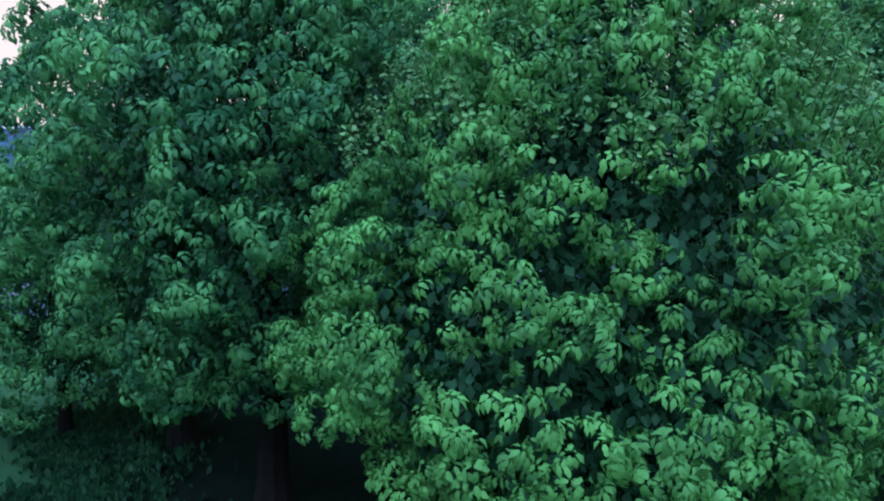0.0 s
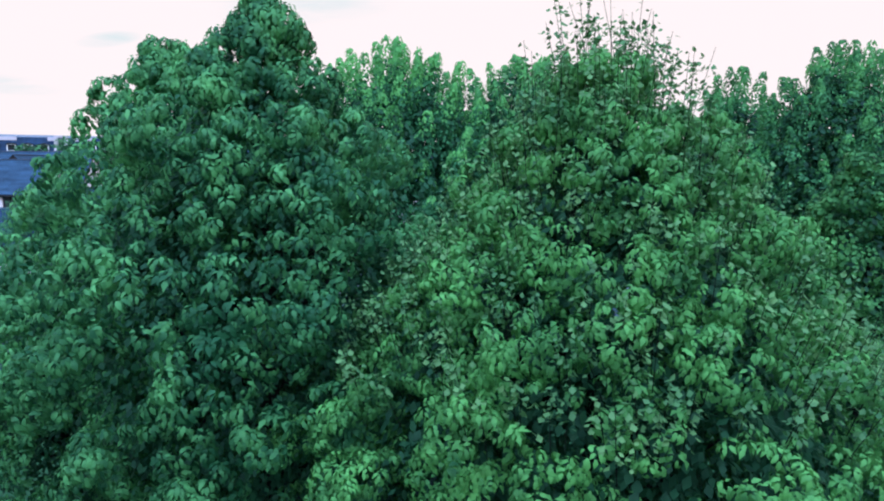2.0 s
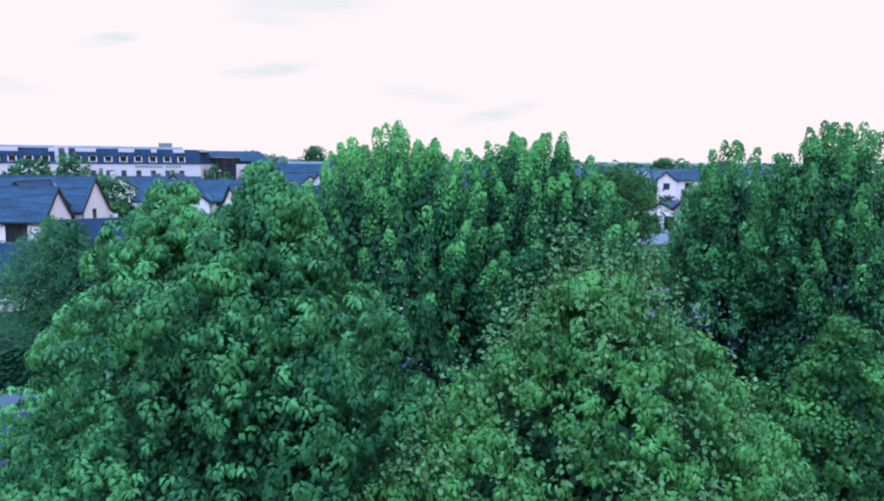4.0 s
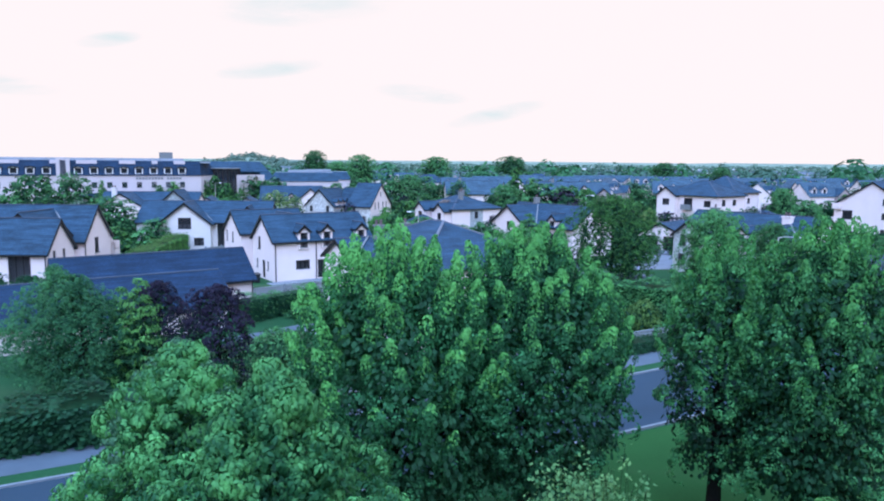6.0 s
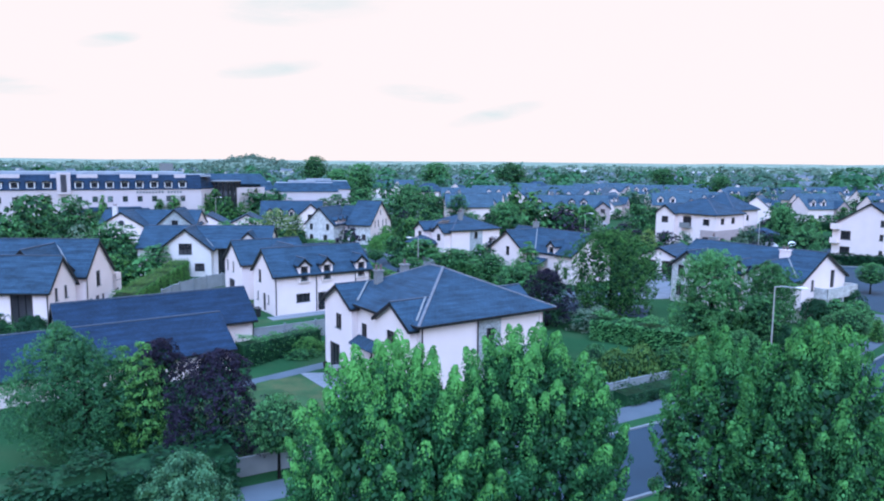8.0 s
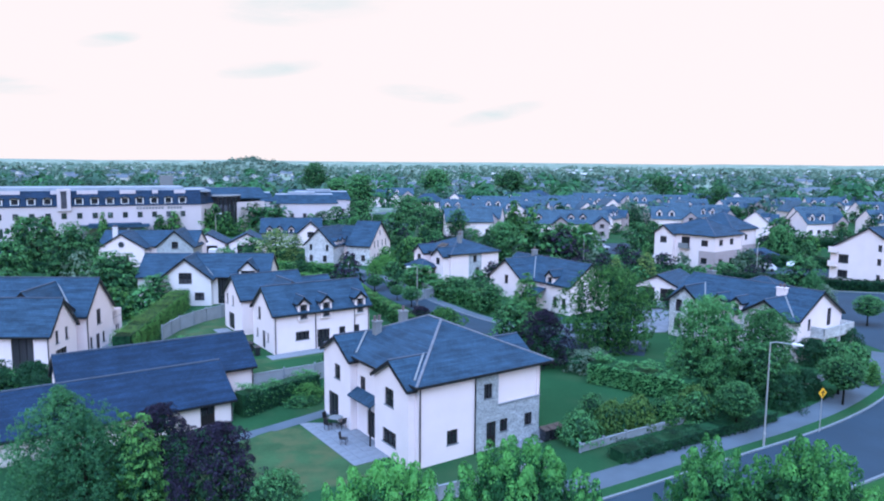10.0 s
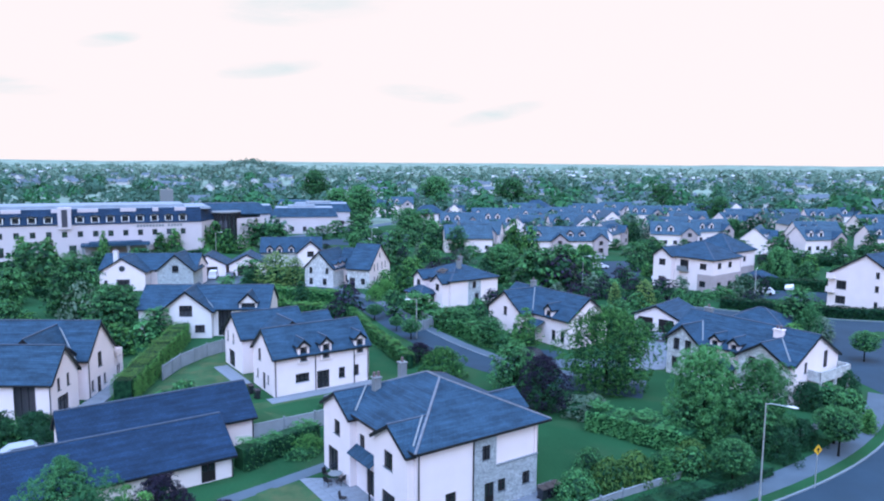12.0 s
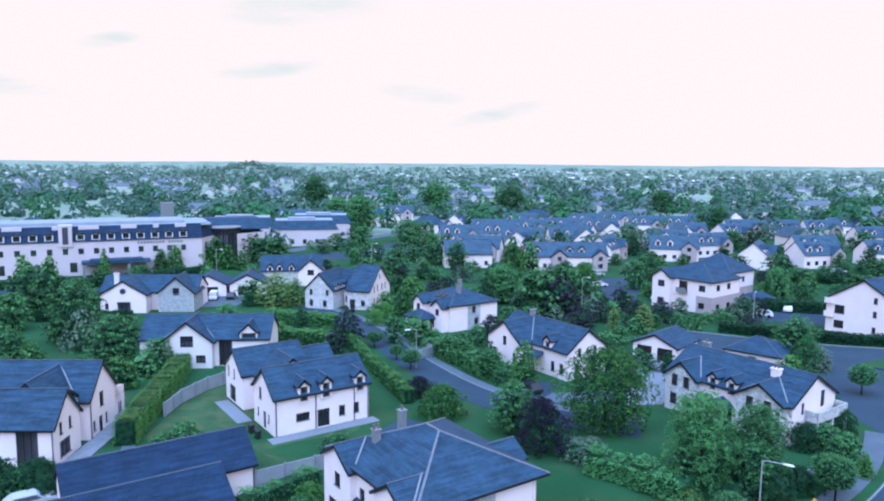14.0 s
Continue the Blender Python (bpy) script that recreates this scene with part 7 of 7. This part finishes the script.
street_lamp(25.8, 53.7, 8.5, -32, 1.7)
for x, y, h, a in ((-3.4, 104.6, 6.0, 200), (60.8, 134.6, 6.5, 60), (-20.0, 205, 7.5, 0), (-60, 188, 7.5, 0), (71, 166, 7.0, 90), (31, 152, 6.5, 0)):
    street_lamp(x, y, h, a, 1.2)
s = thing("road_sign", 31.9, 56.9, rise(57), 20, "yellow diamond warning sign on a grey pole", "road sign")
p = Shape()
p.tube([(0, 0, 0), (0, 0, 3.7)], [0.04, 0.04], 8)
part("pole", p, STEEL, s)
d = Shape()
d.slab([(-0.45, -0.06, 3.4), (0, -0.06, 2.95), (0.45, -0.06, 3.4), (0, -0.06, 3.85)], (0, 0.03, 0))
board = part("board", d, SIGN, s)
b = Shape()
b.box(-0.05, 0.05, -0.08, -0.065, 3.15, 3.63)
b.box(-0.2, 0.2, -0.08, -0.066, 3.43, 3.51)
part("symbol", b, BLACKPAINT, board)


def car(x, y, turn, mat, label, van=False):
    """A parked car: shaped body, glass, four wheels."""
    t = thing("car", x, y, rise(y) + 0.03, turn, label, "car", "parked cars")
    body = Shape()
    top = 1.9 if van else 1.45
    side = [(-2.1, 0.35), (2.1, 0.35), (2.15, 0.75), (1.2 if not van else 1.6, 0.95), (0.55 if not van else 1.1, top), (-1.35 if not van else -2.0, top), (-2.0, 1.0), (-2.15, 0.8)]
    for yy in (-0.85, 0.85):
        body.face([(a, yy * (0.86 if z > 1.2 else 1), z) for a, z in (side if yy < 0 else side[::-1])])
    for (a, za), (c, zc) in zip(side, side[1:] + side[:1]):
        ka, kc = (0.86 if za > 1.2 else 1), (0.86 if zc > 1.2 else 1)
        body.face([(a, -0.85 * ka, za), (a, 0.85 * ka, za), (c, 0.85 * kc, zc), (c, -0.85 * kc, zc)])
    part("body", body, mat, t)
    f, r = (1.1, -2.0) if van else (0.55, -1.35)
    g = Shape()
    g.face([(f + 0.04, -0.66, top - 0.04), (f + 0.04, 0.66, top - 0.04), (f + 0.55, 0.74, 1.04), (f + 0.55, -0.74, 1.04)][::-1])
    part("windscreen", g, GLASS, t, "dark car glass")
    for yy in (-1, 1):
        g = Shape()
        q = [(f - 0.05, yy * 0.765, top - 0.08), (r + 0.15, yy * 0.765, top - 0.08), (r - 0.25, yy * 0.862, 1.0), (f + 0.4, yy * 0.862, 1.0)]
        g.face(q if yy < 0 else q[::-1])
        part("side_window", g, GLASS, t)
    for a in (-1.3, 1.3):
        for yy in (-0.86, 0.86):
            w = Shape()
            w.tube([(a, yy - 0.1, 0.32), (a, yy + 0.1, 0.32)], [0.32, 0.32], 14)
            part("wheel", w, RUBBER, t)
    return t


car(-37.0, 61.3, 35, CARSILVER, "silver car parked behind the outbuilding")
car(12.4, 94.0, 120, CARDARK, "dark saloon car parked on the drive")
car(-51.0, 157.5, 100, CARWHITE, "white van parked before the garage", True)
car(-47.4, 158.5, 100, CARDARK, "dark car parked before the garage")
car(40.5, 178.0, 10, CARWHITE, "white car parked in the car park")
car(43.7, 195.5, 10, CARSILVER, "silver car parked before the terrace")
car(66.5, 143.5, 160, CARWHITE, "white car parked beside the flats")
car(74.7, 149.0, 60, CARWHITE, "white car parked by the small shelter")
car(104, 200, 60, CARDARK, "dark car parked before the terrace houses")
car(116, 204, 10, CARSILVER, "silver car parked beside the hedge")
car(50.5, 160.5, 40, CARWHITE, "white car parked behind the flats")
car(-22.4, 240.5, 20, CARWHITE, "white car waiting by the roundabout")
shelter = thing("bin_shelter", 67.2, 149.5, 0, 20, "small white shelter with dark pyramid roof", "shelter")
block(shelter, 0, 0, 6.0, 4.0, 0, 2.3, 3.7, "hip", {"s": [(3.8, 0.05, 1.3, 2.0, "d")]})

# the small things of the near gardens
def bin_(x, y, mat, label):
    t = thing("wheelie_bin", x, y, rise(y), GRID, label, "bin", "bins")
    b = Shape()
    lo, hi = [(-0.24, -0.3, 0.06), (0.24, -0.3, 0.06), (0.24, 0.28, 0.06), (-0.24, 0.28, 0.06)], [(-0.3, -0.38, 1.0), (0.3, -0.38, 1.0), (0.3, 0.36, 1.0), (-0.3, 0.36, 1.0)]
    b.face(lo[::-1])
    for i in range(4):
        j = (i + 1) % 4
        b.face([lo[i], lo[j], hi[j], hi[i]])
    part("body", b, mat, t)
    c = Shape()
    c.slab([(-0.33, -0.42, 1.0), (0.33, -0.42, 1.0), (0.33, 0.42, 1.1), (-0.33, 0.42, 1.1)], (0, 0, -0.05))
    part("lid", c, mat, t)
    w = Shape()
    w.tube([(-0.28, 0.3, 0.1), (0.28, 0.3, 0.1)], [0.1, 0.1], 8)
    part("wheels", w, RUBBER, t)


for k in range(3):
    bin_(8.6 + 0.62 * k, 54.6 + 0.42 * k, CARDARK, "dark wheelie bin beside the stone wall")
bin_(-20.2, 76.6, CARDARK, "dark wheelie bin by the gable wall")
bin_(-21.4, 78.3, CARDARK, "dark wheelie bin by the gable wall")
table = thing("garden_table", -8.6, 57.4, rise(57.4) + 0.05, 20, "round dark garden table on the patio", "table")
g = Shape()
g.tube([(0, 0, 0.70), (0, 0, 0.74)], [0.6, 0.6], 20)
part("tabletop", g, LEAD, table)
for a in range(4):
    q = Shape()
    q.tube([(0.4 * math.cos(a * 1.57), 0.4 * math.sin(a * 1.57), 0), (0.25 * math.cos(a * 1.57), 0.25 * math.sin(a * 1.57), 0.7)], [0.025, 0.025], 6)
    part("leg", q, BLACKPAINT, table)


def garden_chair(x, y, turn):
    c = thing("garden_chair", x, y, rise(y) + 0.05, turn, "dark metal garden chair on the patio", "chair", "garden chairs")
    s = Shape()
    s.box(-0.25, 0.25, -0.25, 0.25, 0.42, 0.46)
    part("seat", s, BLACKPAINT, c)
    bk = Shape()
    bk.slab([(-0.25, 0.25, 0.46), (0.25, 0.25, 0.46), (0.24, 0.34, 0.95), (-0.24, 0.34, 0.95)], (0, 0.03, 0))
    part("backrest", bk, BLACKPAINT, c)
    for a, b_ in ((-0.22, -0.22), (0.22, -0.22), (-0.22, 0.22), (0.22, 0.22)):
        l = Shape()
        l.tube([(a, b_, 0), (a, b_, 0.42)], [0.018, 0.018], 6)
        part("leg", l, BLACKPAINT, c)


for x, y, a in ((-9.4, 57.9, 60), (-8.0, 56.8, 230), (-8.2, 58.1, -20), (-9.1, 56.6, 150), (-7.4, 53.6, 80)):
    garden_chair(x, y, a)

# ---- the close planting of the gardens between the houses ----
bpy.context.view_layer.update()
FOOT = []
for h in [o for o in scene.objects if o.parent is None and o.type == "EMPTY" and any(w in o.name for w in ("house", "building", "garage", "hotel"))]:
    inv = h.matrix_world.inverted()
    cs = [inv @ (o.matrix_world @ Vector(c)) for o in h.children if o.type == "MESH" for c in o.bound_box]
    if cs:
        FOOT.append((inv, min(c.x for c in cs), max(c.x for c in cs), min(c.y for c in cs), max(c.y for c in cs)))
PAVED = [[(-18, 119), (-12, 100), (-5, 86), (2, 84), (-1, 98), (-8, 119)], [(40, 118), (85, 116), (88, 150), (66, 160), (44, 141)], [(-46, 212), (8, 212), (12, 330), (-46, 330)], [(4, 84), (26, 82), (24, 104), (6, 102)], [(-80, 104), (-14, 100), (-14, 143), (-38, 146), (-80, 140)],
         [(44, 131), (75, 118), (110, 112), (110, 94), (52, 77), (54, 100), (43, 122)], [(33, 151), (43.5, 156), (51, 175), (51, 193), (40, 190), (35, 166)],
         [(62, 140), (80, 134), (90, 150), (70, 158)], [(-60, 146), (-44, 150), (-42, 166), (-60, 164)], [(-46, 226), (-20, 224), (6, 262), (-6, 268), (-26, 246), (-44, 240)],
         [(-20, 232), (-12, 270), (2, 320), (-4, 322), (-20, 272), (-27, 236)], [(-112, 158), (-80, 162), (-56, 190), (-62, 196), (-84, 172), (-112, 166)]]


def inside(x, y, poly):
    hit = False
    for (xa, ya), (xb, yb) in zip(poly, poly[1:] + poly[:1]):
        if (ya > y) != (yb > y) and x < (xb - xa) * (y - ya) / (yb - ya) + xa:
            hit = not hit
    return hit


def clear(x, y, margin):
    """True where a plant can grow: off the houses, the lane and the paved ground."""
    for inv, xa, xb, ya, yb in FOOT:
        p = inv @ Vector((x, y, 0))
        if xa - margin < p.x < xb + margin and ya - margin < p.y < yb + margin:
            return False
    for (xa, ya), (xb, yb) in zip(LANE, LANE[1:]):
        a, d = Vector((xa, ya)), Vector((xb - xa, yb - ya))
        k = max(0.0, min(1.0, (Vector((x, y)) - a).dot(d) / d.length_squared))
        if (a + d * k - Vector((x, y))).length < 4.6:
            return False
    return not any(inside(x, y, q) for q in PAVED)


rnd = random.Random(88)
taken = []
KINDS = ((low_shrub, 2.0, 2.6), (low_tree, 4.0, 3.4), (low_shrub, 2.0, 2.6), (low_lime, 4.0, 3.2), (low_dark, 5.0, 3.0), (low_tree, 4.0, 3.4), (low_silver, 2.2, 3.2), (low_tree, 4.0, 3.4), (low_dark, 5.0, 3.0), (low_plum, 4.0, 3.6), (low_lime, 4.0, 3.2))
tries = 0
while len(taken) < 300 and tries < 12000:
    tries += 1
    y = 92 + 210 * rnd.random() ** 1.25
    x = (rnd.random() * 2 - 1) * y * 0.64
    w = 1.8 + 2.6 * rnd.random() + y * 0.008
    if any((x - a) ** 2 + (y - b) ** 2 < (0.42 * (w + c)) ** 2 for a, b, c in taken) or not clear(x, y, 0.35 * w):
        continue
    taken.append((x, y, w))
    kind, tall, wide = KINDS[rnd.randrange(len(KINDS))]
    h = w * (0.62 + 0.35 * rnd.random()) * (1.5 if kind is low_dark else 1.0)
    turn = 360 * rnd.random()
    if -40 < x < -14 and y < 104:
        continue  # the open garden before the cream house
    c = copy_thing(kind, Matrix.Identity(4))
    c.matrix_basis = pose(x, y, rise(y), 0, 0, turn) @ Matrix.Diagonal((w / wide, w / wide, h / tall, 1))
